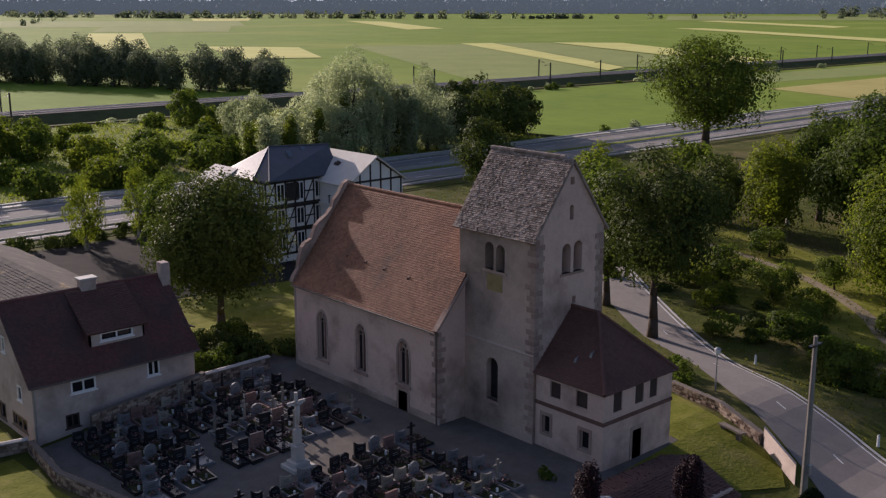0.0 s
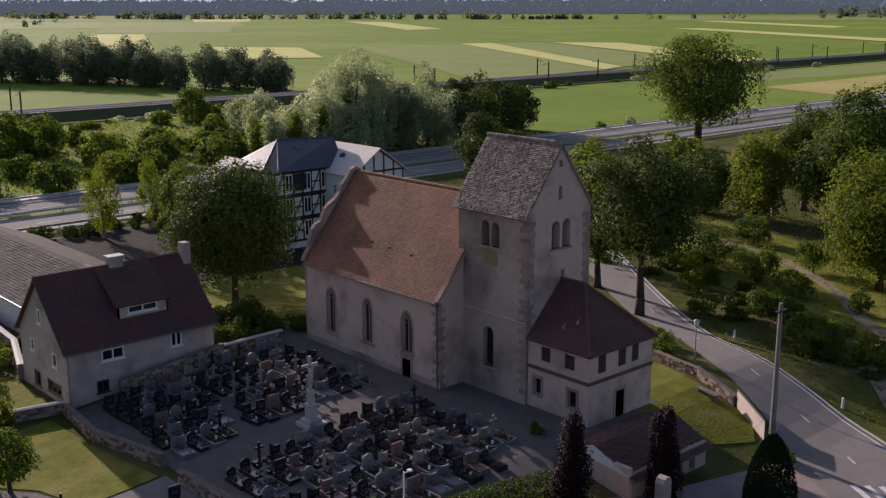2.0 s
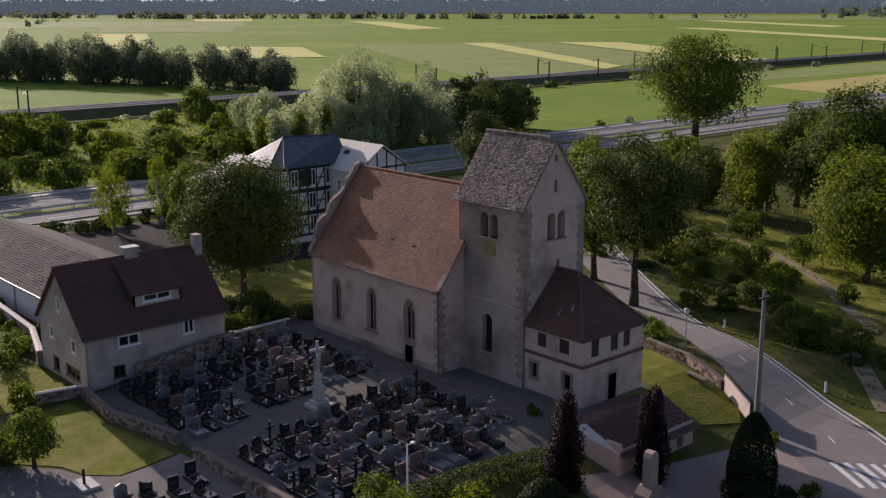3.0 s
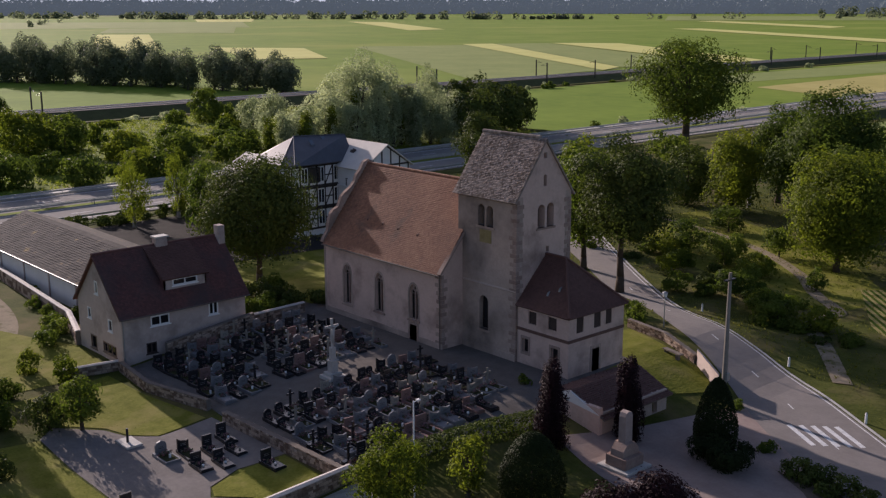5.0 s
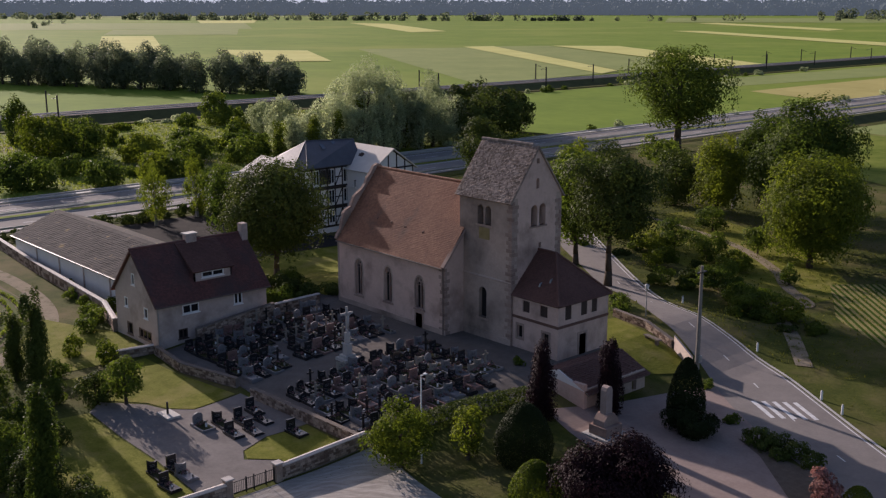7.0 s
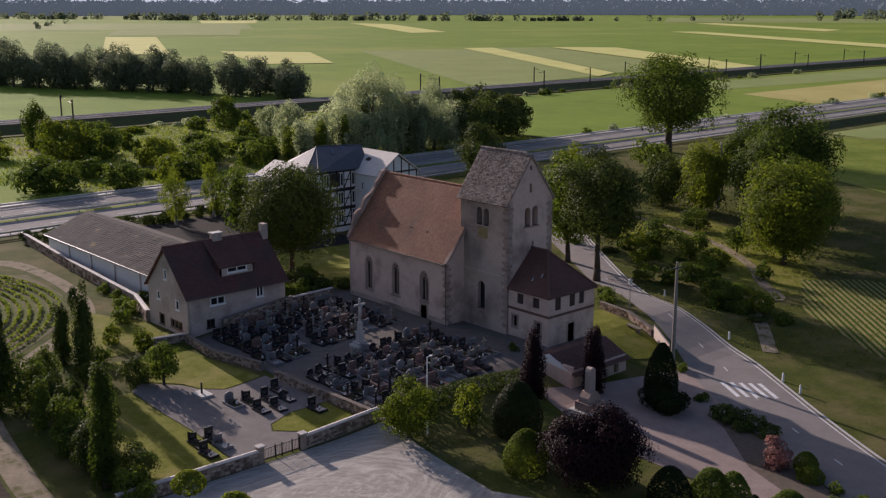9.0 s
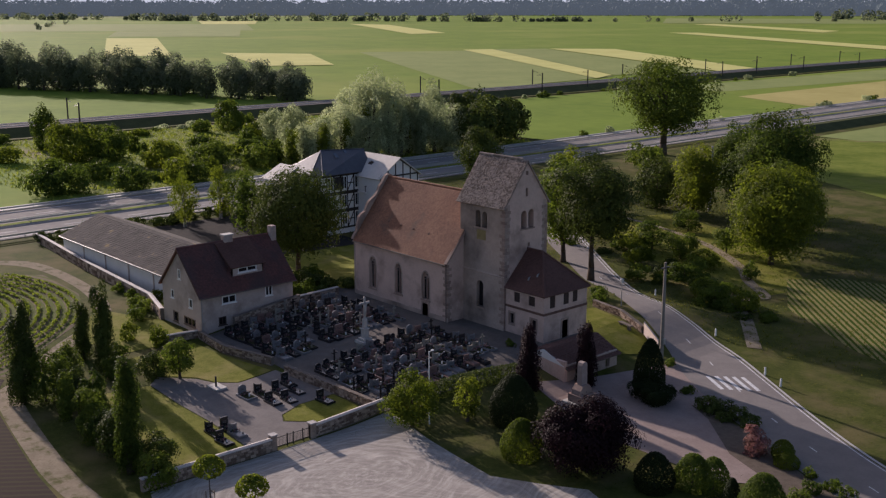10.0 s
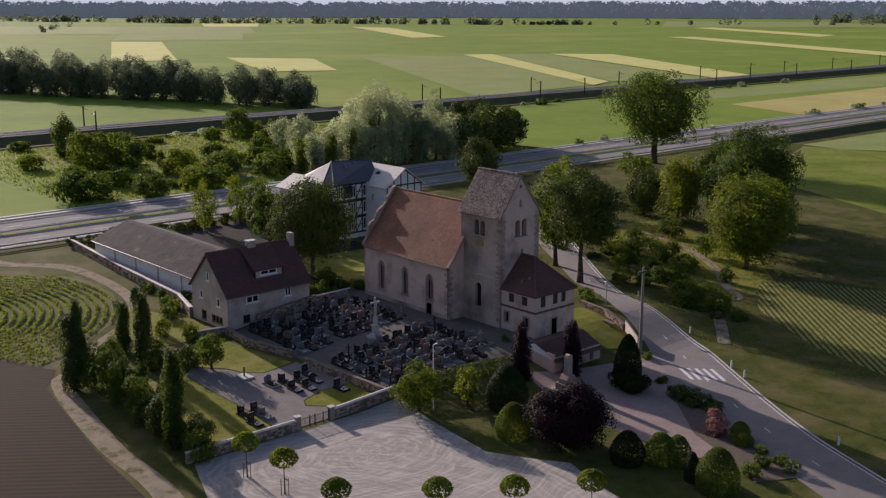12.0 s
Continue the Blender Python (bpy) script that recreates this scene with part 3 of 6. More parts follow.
patch("grave_path", [(-73, 25.2), (-69.5, 28.2), (-67.2, 29.0), (-65.2, 31.0), (-65.3, 36.0), (-54.6, 36.4), (-55.2, 32.4), (-54.0, 29.4), (-52.4, 28.5), (-50.3, 30.6), (-47.4, 30.2), (-47.4, 23.4), (-49.5, 22.4), (-57.0, 23.0), (-64.2, 23.0), (-71.2, 23.4)], GRAVEL, 0.035, "gravel path through the lower cemetery", "paving")
patch("lawn", [(-81.8, 34.2), (-75.0, 34.4), (-65.6, 35.6), (-65.4, 31.0), (-67.3, 29.2), (-69.8, 28.5), (-73.2, 25.6), (-81, 24.5)], LAWN, 0.045, "mown lawn in the lower cemetery", "lawn")
patch("lawn", [(-71, 23.2), (-64.2, 22.8), (-57.0, 22.8), (-49.6, 22.2), (-47.5, 20.5), (-47.4, 13.6), (-58, 14.2), (-72, 18)], LAWN, 0.045, "mown lawn in the lower cemetery", "lawn")
patch("lawn", [(-53.8, 29.4), (-55.0, 32.4), (-54.4, 36.2), (-47.7, 36.2), (-47.7, 30.4), (-50.3, 30.8), (-52.4, 28.8)], LAWN, 0.05, "mown lawn in the lower cemetery", "lawn")
patch("lawn", [(-104, 32.0), (-92.5, 35.8), (-82.8, 35.2), (-83.5, 26), (-94, 24)], LAWN, 0.045, "garden lawn beside the grey house", "lawn")
tr_l = smooth_line([(-160, 20), (-145.1, 25.2), (-134, 33.2), (-116, 33.8), (-101.5, 29.5), (-92, 20), (-83.5, 12.2), (-78.0, 8.2), (-57.5, 4.6), (-41, 3.2), (-15, -6)])
tr_r = smooth_line([(-160, 28), (-146, 30.2), (-137, 37.2), (-115, 37.2), (-99, 32.5), (-89, 22.5), (-80.5, 14.4), (-75.5, 11.8), (-55.5, 8.6), (-39, 7.2), (-13, -1)])
tr_l, tr_r = [[(a[0] * 0.8 + b[0] * 0.2, a[1] * 0.8 + b[1] * 0.2) for a, b in zip(p, q)] for p, q in ((tr_l, tr_r), (tr_r, tr_l))]
patch("farm_track", tr_l, DIRT, 0.03, "pale dirt farm track curving between the fields", "track", other=tr_r)
patch("crop_field", [(-150, -15), (-150, 20), (-137, 24), (-128, 34), (-113.7, 33.5), (-101, 29), (-92, 19.6), (-84.6, 12.4), (-92, 8), (-110, 1)], VINES_L, 0.02, "field of young green crop in curved rows", "field")
patch("crop_field", [(-150, -40), (-150, -15.2), (-110, 0.8), (-92, 7.8), (-83.8, 12.0), (-78.0, 8.5), (-57.2, 5.1), (-40.7, 3.7), (-14.6, -5.6), (-5, -40)], SOIL, 0.022, "ploughed brown field", "field")
patch("orchard_field", [(-48.8, 117.5), (-43, 124), (-28, 128), (0, 118), (0, 84), (-12.5, 88.5), (-24.7, 92.6), (-40, 103)], VINES_R, 0.03, "field of young green rows", "field")
fp = smooth_line([(-33.5, 84.5), (-40, 93), (-46.5, 101), (-45.5, 106), (-52, 112), (-58, 119), (-70, 128), (-84, 134), (-100, 138)])
patch("footpath", [(x + 0.8, y + 0.4) for x, y in fp], DIRT, 0.07, "narrow pale footpath through the orchard", "path", other=[(x - 0.8, y - 0.4) for x, y in fp])
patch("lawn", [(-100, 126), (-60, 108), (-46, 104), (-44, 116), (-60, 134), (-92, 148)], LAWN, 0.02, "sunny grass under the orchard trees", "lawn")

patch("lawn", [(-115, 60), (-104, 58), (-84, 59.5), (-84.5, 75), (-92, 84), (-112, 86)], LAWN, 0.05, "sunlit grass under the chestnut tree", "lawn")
# dark tarmac, its colour lowered further to paint in the shade lying there
patch("yard", [(-150, 57), (-104.5, 57), (-115.5, 60.3), (-112.5, 86), (-150, 86)], mat("shaded_yard_tarmac", (0.03, 0.028, 0.026), (0.055, 0.05, 0.045), 0.4, 0.95, 0.3, 8.0), 0.04, "tarmac yard behind the barn with shade put into its colour", "yard")

# ---------- church ----------
church = thing("church", (-66, 64, 2.0), "old plastered village church with red tiled roof and saddleback tower", "church")
NX0, NX1, NY0, NY1, NE, NR = -81.15, -61.9, 59.45, 71.5, 10.0, 17.75
NYC = (NY0 + NY1) / 2
south = lambda y: (lambda u, v: (u, y, v))
east = lambda x: (lambda u, v: (x, u, v))
nave_windows = [(-77.7, -76.4, 3.55, 7.85), (-72.25, -70.9, 3.85, 7.95), (-66.75, -65.4, 4.2, 7.8)]
part("wall", wall(rect(NX0 + 0.3, NX1, 1.2, NE), [arch(*w, 0.7) for w in nave_windows] + [rect(-66.7, -65.6, 1.5, 3.65)], south(NY0), (0, 1, 0)), PLASTER, church)
part("wall", wall(rect(NX0 + 0.3, NX1, 1.2, NE), [], south(NY1), (0, -1, 0)), PLASTER, church)


def window_set(u0, u1, v0, v1, place, depth_dir, parent):
    """A pointed two-light window: mullion, tracery head and panes set back in the opening."""
    d = Vector(depth_dir)
    w = thing("window", (0, 0, 0), "", "")
    w.parent = parent
    w.location = Vector(place(u0, v0)) - origin_of(parent)
    c = (u0 + u1) / 2
    off = lambda u, v, k: tuple(Vector(place(u, v)) + d * k)
    for a, b in ((u0 - 0.02, c - 0.07), (c + 0.07, u1 + 0.02)):
        part("pane", hull([off(a, v0, 0.42), off(b, v0, 0.42), off(b, v1, 0.42), off(a, v1, 0.42), off(a, v0, 0.45), off(b, v0, 0.45), off(b, v1, 0.45), off(a, v1, 0.45)]), GLASS, w)
    part("mullion", hull([off(c + s * 0.08, v, k) for s in (-1, 1) for v in (v0, v1 - 0.5) for k in (0.22, 0.4)]), SANDSTONE, w)
    top = v1 - 1.0
    bm = wall(arch(u0 - 0.01, u1 + 0.01, top, v1, 0.7), [arch(u0 + 0.12, c - 0.1, top + 0.02, top + 0.35), arch(c + 0.1, u1 - 0.12, top + 0.02, top + 0.35),
              [(c + 0.16 * math.cos(i), top + 0.62 + 0.16 * math.sin(i)) for i in np.linspace(0, 5.5, 8)]], lambda u, v: off(u, v, 0.24), depth_dir, 0.14)
    part("tracery", bm, SANDSTONE, w)
    part("sill", hull([off(u, v, k) for u in (u0 - 0.25, u1 + 0.25) for v, k in ((v0 - 0.22, -0.14), (v0 - 0.06, -0.14), (v0 + 0.03, 0.3), (v0 - 0.22, 0.3))]), SANDSTONE, w)
    jamb = wall(arch(u0 - 0.2, u1 + 0.2, v0, v1 + 0.22, 0.7), [arch(u0 + 0.01, u1 - 0.01, v0 + 0.01, v1 - 0.01, 0.7)], lambda u, v: off(u, v, -0.03), depth_dir, 0.1)
    part("surround", jamb, PLASTER_OLD, w)
    return w


for w in nave_windows:
    window_set(*w, south(NY0), (0, 1, 0), church)
dr = part("door", box(-66.7, -65.6, NY0 + 0.12, NY0 + 0.2, 1.5, 3.65), WOOD, church, "dark wooden side door")
part("surround", wall(rect(-66.95, -65.35, 1.5, 3.9), [rect(-66.69, -65.61, 1.49, 3.64)], south(NY0 - 0.04), (0, 1, 0), 0.14), SANDSTONE, church)
# east and west ends of the nave
gable = [(NY0 + 0.6, 1.2), (NY1 - 0.6, 1.2), (NY1 - 0.6, NE + 0.003), (NY1, NE + 0.003), (NYC, NR), (NY0, NE + 0.003), (NY0 + 0.6, NE + 0.003)]
part("wall", wall(gable, [], east(NX1), (-1, 0, 0)), PLASTER, church)
left = [(0.0, NE - 0.6), (-0.3, NE - 0.3), (-0.1, NE + 0.3), (0.4, NE + 0.9), (0.55, NE + 2.2), (0.85, NE + 3.5), (1.2, NE + 3.8), (1.9, NE + 3.7), (2.05, NE + 4.2), (2.4, NE + 5.1), (2.75, NE + 5.35), (3.6, NE + 5.5), (4.2, NE + 6.0), (4.45, NE + 6.9), (4.9, NE + 7.8), (5.5, NE + 8.55), (6.2, NE + 8.8)]
left = [(u, NE + 0.25 + u * 1.27 + 0.62 * (z - NE - 0.25 - u * 1.27)) for u, z in left[:-3]] + [(4.95, NE + 7.0), (5.5, NE + 7.85), (NYC - NY0, NR + 0.35)]
profile = [(NY0, 1.2), (NY1, 1.2)] + [(NY1 - u, z) for u, z in left] + [(NY0 + u, z) for u, z in left[::-1][1:]]
# darker plaster chosen to paint in shade on the gable's inner face
part("west_gable", wall(profile, [], east(NX0 - 0.05), (1, 0, 0), 0.35), PLASTER_OLD, church, "curved baroque west gable")
edge = [(NY1 - u, z) for u, z in left] + [(NY0 + u, z) for u, z in left[::-1][1:]]
for (y0, z0), (y1, z1) in zip(edge, edge[1:]):
    d = Vector((0, y1 - y0, z1 - z0)).normalized()
    n = Vector((0, -d.z, d.y)) * -0.1
    if n.z < 0 and abs(d.y) > 0.2:
        n = -n
    bm = bmesh.new()
    hull([(x, y0 - d.y * 0.05, z0 - d.z * 0.05) for x in (NX0 - 0.12, NX0 + 0.36)] + [(x, y1 + d.y * 0.05, z1 + d.z * 0.05) for x in (NX0 - 0.12, NX0 + 0.36)]
         + [(x, y0 + n.y, z0 + n.z) for x in (NX0 - 0.12, NX0 + 0.36)] + [(x, y1 + n.y, z1 + n.z) for x in (NX0 - 0.12, NX0 + 0.36)], bm)
    part("coping_stone", bm, SANDSTONE, church)
part("plinth", box(NX0 + 0.3, -67.0, NY0 - 0.07, NY0 + 0.05, 1.0, 2.6, 0.02), PLASTER_OLD, church)
part("plinth", box(-65.3, NX1 + 0.07, NY0 - 0.07, NY0 + 0.05, 1.0, 2.6, 0.02), PLASTER_OLD, church)
part("plinth", box(-61.8, -54.6, 62.1, 62.3, 1.0, 2.7, 0.02), PLASTER_OLD, church)
# nave roof
rise = Vector((0, NYC - NY0 + 0.35, NR - NE + 0.45))
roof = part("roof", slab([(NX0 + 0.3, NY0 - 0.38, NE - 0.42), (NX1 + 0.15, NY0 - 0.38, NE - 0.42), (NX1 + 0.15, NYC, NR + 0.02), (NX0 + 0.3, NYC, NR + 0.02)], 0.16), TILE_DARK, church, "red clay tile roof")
part("roof", slab([(NX0 + 0.3, NY1 + 0.38, NE - 0.42), (NX1 + 0.15, NY1 + 0.38, NE - 0.42), (NX1 + 0.15, NYC, NR + 0.02), (NX0 + 0.3, NYC, NR + 0.02)], 0.16), TILE_RED, church)
tiles((NX0 + 0.3, NY0 - 0.38, NE - 0.42), (1, 0, 0), rise, NX1 + 0.15 - NX0 - 0.3, math.hypot(NYC - NY0 + 0.38, NR - NE + 0.44), TILE_RED, "roof_tiles", church, 0.24, 0.2, seed=3, rough=0.004)
bm = bmesh.new()
for i in range(int((NX1 - NX0) / 0.42)):
    x = NX0 + 0.35 + i * 0.42
    rod((x, NYC, NR + 0.02), (x + 0.44, NYC, NR + 0.07), 0.17, 0.145, 8, bm)
part("ridge_tiles", bm, TILE_RED, church)
for x, f in ((-73.2, 0.36), (-70.6, 0.345), (-67.4, 0.33), (-75.8, 0.37)):
    p = Vector((x, NY0 - 0.38, NE - 0.42)) + rise * f
    v = part("roof_vent", hull([p + Vector(q) for q in ((-0.12, -0.1, -0.08), (0.12, -0.1, -0.08), (-0.09, -0.08, 0.12), (0.09, -0.08, 0.12), (0.0, 0.2, 0.3), (-0.08, 0.15, 0.25), (0.08, 0.15, 0.25))]), TILE_DARK, church)
part("gutter", rod((NX0 + 0.2, NY0 - 0.46, NE - 0.5), (NX1 + 0.1, NY0 - 0.46, NE - 0.5), 0.07), GUTTER, church)
part("downpipe", rod((NX1 - 0.15, NY0 - 0.12, 1.5), (NX1 - 0.15, NY0 - 0.12, NE - 0.5), 0.06), GUTTER, church)
part("coping", slab([(NX1 - 0.2, NY0 - 0.45, NE - 0.3), (NX1 + 0.3, NY0 - 0.45, NE - 0.3), (NX1 + 0.3, 62.4, NE + 3.7), (NX1 - 0.2, 62.4, NE + 3.7)], 0.2), SANDSTONE, church)
# tower
TX0, TX1, TY0, TY1, TE, TR = -62.5, -54.62, 62.2, 69.6, 17.65, 22.7
TYC = (TY0 + TY1) / 2
tw = [arch(-59.75, -58.85, 14.42, 16.5), arch(-58.6, -57.7, 14.42, 16.45)]
part("wall", wall(rect(TX0, TX1, 1.0, TE), tw + [arch(-59.5, -58.25, 4.25, 7.65)], south(TY0), (0, 1, 0), 0.8), PLASTER_OLD, church)
te = [arch(65.0, 65.95, 14.42, 16.65), arch(66.25, 67.2, 14.42, 16.7), rect(65.72, 66.15, 20.95, 21.5), arch(65.72, 66.15, 18.35, 19.45), rect(66.2, 66.6, 12.0, 12.55)]
part("wall", wall([(TY0 + 0.8, 1.0), (TY1 - 0.8, 1.0), (TY1 - 0.8, TE + 0.003), (TY1, TE + 0.003), (TYC, TR), (TY0, TE + 0.003), (TY0 + 0.8, TE + 0.003)], te, east(TX1), (-1, 0, 0), 0.8), PLASTER, church)
part("wall", wall([(TY0 + 0.8, 1.0), (TY1 - 0.8, 1.0), (TY1 - 0.8, TE + 0.003), (TY1, TE + 0.003), (TYC, TR), (TY0, TE + 0.003), (TY0 + 0.8, TE + 0.003)], [], east(TX0), (1, 0, 0), 0.8), PLASTER_OLD, church)
part("wall", wall(rect(TX0, TX1, 1.0, TE), [], south(TY1), (0, -1, 0), 0.8), PLASTER_OLD, church)
part("floor", box(TX0 + 0.7, TX1 - 0.7, TY0 + 0.7, TY1 - 0.7, 13.4, 13.6), WOOD, church)
for x, y in ((-58.72, TY0 + 0.3),):
    part("colonnette", rod((x, y, 14.45), (x, y, 16.1), 0.11), SANDSTONE, church)
part("colonnette", rod((TX1 - 0.3, 66.1, 14.3), (TX1 - 0.3, 66.1, 16.1), 0.11), SANDSTONE, church)
part("sill", box(-59.95, -57.5, TY0 - 0.08, TY0 + 0.3, 14.24, 14.42), SANDSTONE, church)
part("sill", box(TX1 - 0.3, TX1 + 0.08, 64.8, 67.4, 14.24, 14.42), SANDSTONE, church)
part("sill", box(-59.75, -58.0, TY0 - 0.1, TY0 + 0.3, 4.05, 4.25), SANDSTONE, church)
part("pane", box(-59.55, -58.2, TY0 + 0.5, TY0 + 0.54, 4.15, 7.7), GLASS, church)
part("surround", wall(arch(-59.72, -58.03, 4.25, 7.9), [arch(-59.49, -58.26, 4.26, 7.64)], south(TY0 - 0.03), (0, 1, 0), 0.12), PLASTER_OLD, church)
part("sundial", box(-59.5, -57.9, TY0 - 0.02, TY0 + 0.05, 12.85, 14.1), SUNDIAL, church, "faded yellow painted sundial panel")
part("string_course", hull([(x, y, z) for x in (TX0 + 0.4, TX1 + 0.02) for y, z in ((TY0 - 0.1, 8.75), (TY0 + 0.05, 8.65), (TY0 + 0.05, 8.98))]), PLASTER_OLD, church)
slope = Vector((0, TYC - TY0 + 0.4, TR - TE + 0.53))
for s, y in ((1, TY0 - 0.4), (-1, TY1 + 0.4)):
    part("roof", slab([(TX0 - 0.35, y, TE - 0.45), (TX1 + 0.2, y, TE - 0.45), (TX1 + 0.2, TYC, TR + 0.1), (TX0 - 0.35, TYC, TR + 0.1)], 0.15), TILE_OLD, church, "weathered tile tower roof")
tiles((TX0 - 0.38, TY0 - 0.42, TE - 0.45), (1, 0, 0), slope, TX1 - TX0 + 0.6, slope.length, TILE_OLD, "roof_tiles", church, 0.19, 0.17, seed=4, rough=0.012)
bm = bmesh.new()
for i in range(18):
    x = TX0 - 0.38 + i * 0.42
    rod((x, TYC, TR + 0.12), (x + 0.44, TYC, TR + 0.17), 0.19, 0.16, 8, bm)
part("ridge_tiles", bm, TILE_OLD, church)
# corner stones
rq = random.Random(5)
for zc in range(38):
    z = 1.6 + zc * 0.415
    if z > TE - 0.4:
        break
    l1, l2 = (0.85, 0.45) if zc % 2 else (0.45, 0.85)
    l1 += rq.uniform(-0.12, 0.12)
    l2 += rq.uniform(-0.12, 0.12)
    part("quoin", box(TX1 - l1, TX1 + 0.035, TY0 - 0.035, TY0 + l2, z + 0.012, z + 0.403, 0.02), SANDSTONE, church)
    if z < TE - 0.8:
        part("quoin", box(TX1 - 0.3, TX1 + 0.035, TY1 - l2, TY1 + 0.035, z + 0.012, z + 0.403, 0.02), SANDSTONE, church)
    if z < NE - 0.9:
        part("quoin", box(NX1 - l2, NX1 + 0.03, NY0 - 0.03, NY0 + l1 * 0.8, z + 0.012, z + 0.403, 0.02), SANDSTONE, church)
# annex (sacristy) against the tower
AX0, AX1, AY0, AY1, AE, AR = -54.55, -48.2, 62.4, 70.1, 7.85, 11.8
aw_s = [rect(-53.15, -52.15, 6.08, 7.3), rect(-50.7, -49.65, 6.08, 7.28), rect(-53.85, -53.1, 3.2, 4.55), rect(-50.25, -49.4, 3.1, 4.45)]
aw_e = [rect(63.45, 64.4, 5.98, 7.46), rect(65.85, 66.8, 6.02, 7.52), rect(67.5, 68.35, 6.05, 7.54), rect(65.65, 66.65, 1.75, 4.1)]
part("annex_wall", wall(rect(AX0, AX1, 0.9, AE), aw_s, south(AY0), (0, 1, 0), 0.5), PLASTER, church)
part("annex_wall", wall(rect(AY0 + 0.5, AY1 - 0.5, 0.4, AE), aw_e, east(AX1), (-1, 0, 0), 0.5), PLASTER, church)
part("annex_wall", wall(rect(AX0, AX1, 0.9, AE), [], south(AY1), (0, -1, 0), 0.5), PLASTER, church)
part("band", box(AX0, AX1 + 0.07, AY0 - 0.07, AY0 + 0.05, 5.25, 5.53), BAND, church, "dark sandstone band")
part("band", box(AX1 - 0.05, AX1 + 0.07, AY0 + 0.054, AY1 + 0.05, 5.25, 5.53), BAND, church)
for u0, u1, v0, v1 in [(r[0][0], r[1][0], r[0][1], r[2][1]) for r in aw_s]:
    sh = part("shutter" if v0 > 5 else "pane", box(u0, u1, AY0 + 0.14 if v0 > 5 else AY0 + 0.3, AY0 + 0.2 if v0 > 5 else AY0 + 0.33, v0, v1), DARKWOOD if v0 > 5 else GLASS, church)
    if v0 < 5:
        part("surround", wall(rect(u0 - 0.22, u1 + 0.22, v0 - 0.22, v1 + 0.24), [rect(u0 + 0.01, u1 - 0.01, v0 + 0.01, v1 - 0.01)], south(AY0 - 0.04), (0, 1, 0), 0.12), SANDSTONE, church)
for i, (u0, u1, v0, v1) in enumerate([(r[0][0], r[1][0], r[0][1], r[2][1]) for r in aw_e]):
    part("shutter" if v0 > 5 else "door", box(AX1 - 0.14, AX1 - 0.08, u0, u1, v0, v1), DARKWOOD if v0 > 5 else WOOD, church)
    if v0 < 5:
        part("surround", wall(rect(u0 - 0.25, u1 + 0.25, v0, v1 + 0.28), [rect(u0 + 0.01, u1 - 0.01, v0 - 0.01, v1 - 0.01)], east(AX1 + 0.04), (-1, 0, 0), 0.12), SANDSTONE, church)
o = 0.28
c1, c2, c3, c4 = (AX1 + o, AY0 - o, AE - 0.25), (AX1 + o, AY1 + o, AE - 0.25), (AX0 - 0.05, AY1 + o, AE - 0.25), (AX0 - 0.05, AY0 - o, AE - 0.25)
r1, r2 = (-54.6, 66.2, AR), (-52.1, 66.2, AR)
part("annex_roof", slab([c4, c1, r2, r1], 0.12), TILE_DARK, church, "dark red tiled hipped roof")
part("annex_roof", slab([c1, c2, r2], 0.12), TILE_DARK, church)
part("annex_roof", slab([c3, c2, r2, r1], 0.12), TILE_DARK, church)
ht_s = Vector((0, 66.2 - AY0 + o, AR - AE + 0.25))
tiles(c4, (1, 0, 0), ht_s, c1[0] - c4[0], ht_s.length, TILE_DARK, "roof_tiles", church, 0.24, 0.2, hi=(0, c1[0] - r2[0]), seed=6, rough=0.004)
ht_e = Vector((r2[0] - c1[0], 0, AR - AE + 0.25))
tiles(c1, (0, 1, 0), ht_e, c2[1] - c1[1], ht_e.length, TILE_DARK, "roof_tiles", church, 0.24, 0.2, lo=(0, 66.2 - c1[1]), hi=(0, c2[1] - 66.2), seed=7, rough=0.004)
bm = rod(Vector(c1) + Vector((0, 0, 0.1)), Vector(r2) + Vector((0, 0, 0.1)), 0.13)
rod(Vector(c2) + Vector((0, 0, 0.1)), Vector(r2) + Vector((0, 0, 0.1)), 0.13, bm=bm)
rod(Vector(r1) + Vector((0, 0, 0.08)), Vector(r2) + Vector((0, 0, 0.08)), 0.14, bm=bm)
part("hip_tiles", bm, TILE_DARK, church)
for x, f in ((-51.6, 0.3), (-50.6, 0.42)):
    p = Vector((x, AY0 - o, AE - 0.25)) + ht_s * f
    part("roof_vent", hull([p + Vector(q) for q in ((-0.12, -0.15, 0), (0.12, -0.15, 0), (0, -0.1, 0.35), (0, 0.3, 0.45))]), METAL, church)
# low shed and wall below the annex
shed = thing("shed", (-43, 62, 0.5), "low lean-to stone shed with a weathered tiled roof", "shed")
part("wall", wall(rect(-45.5, -40.2, 0.0, 2.8), [], south(57.3), (0, 1, 0), 0.4), PLASTER, shed)
part("wall", wall(rect(57.7, 66.3, -0.2, 2.3), [rect(64.3, 65.0, 0.5, 1.6)], east(-40.2), (-1, 0, 0), 0.4), PLASTER_OLD, shed)
part("gable_wall", hull([(-45.5, 57.24, 2.8), (-40.2, 57.24, 2.2), (-43.4, 57.24, 3.5), (-45.5, 57.66, 2.8), (-40.2, 57.66, 2.2), (-43.4, 57.66, 3.5)]), WHITEWALL, shed)
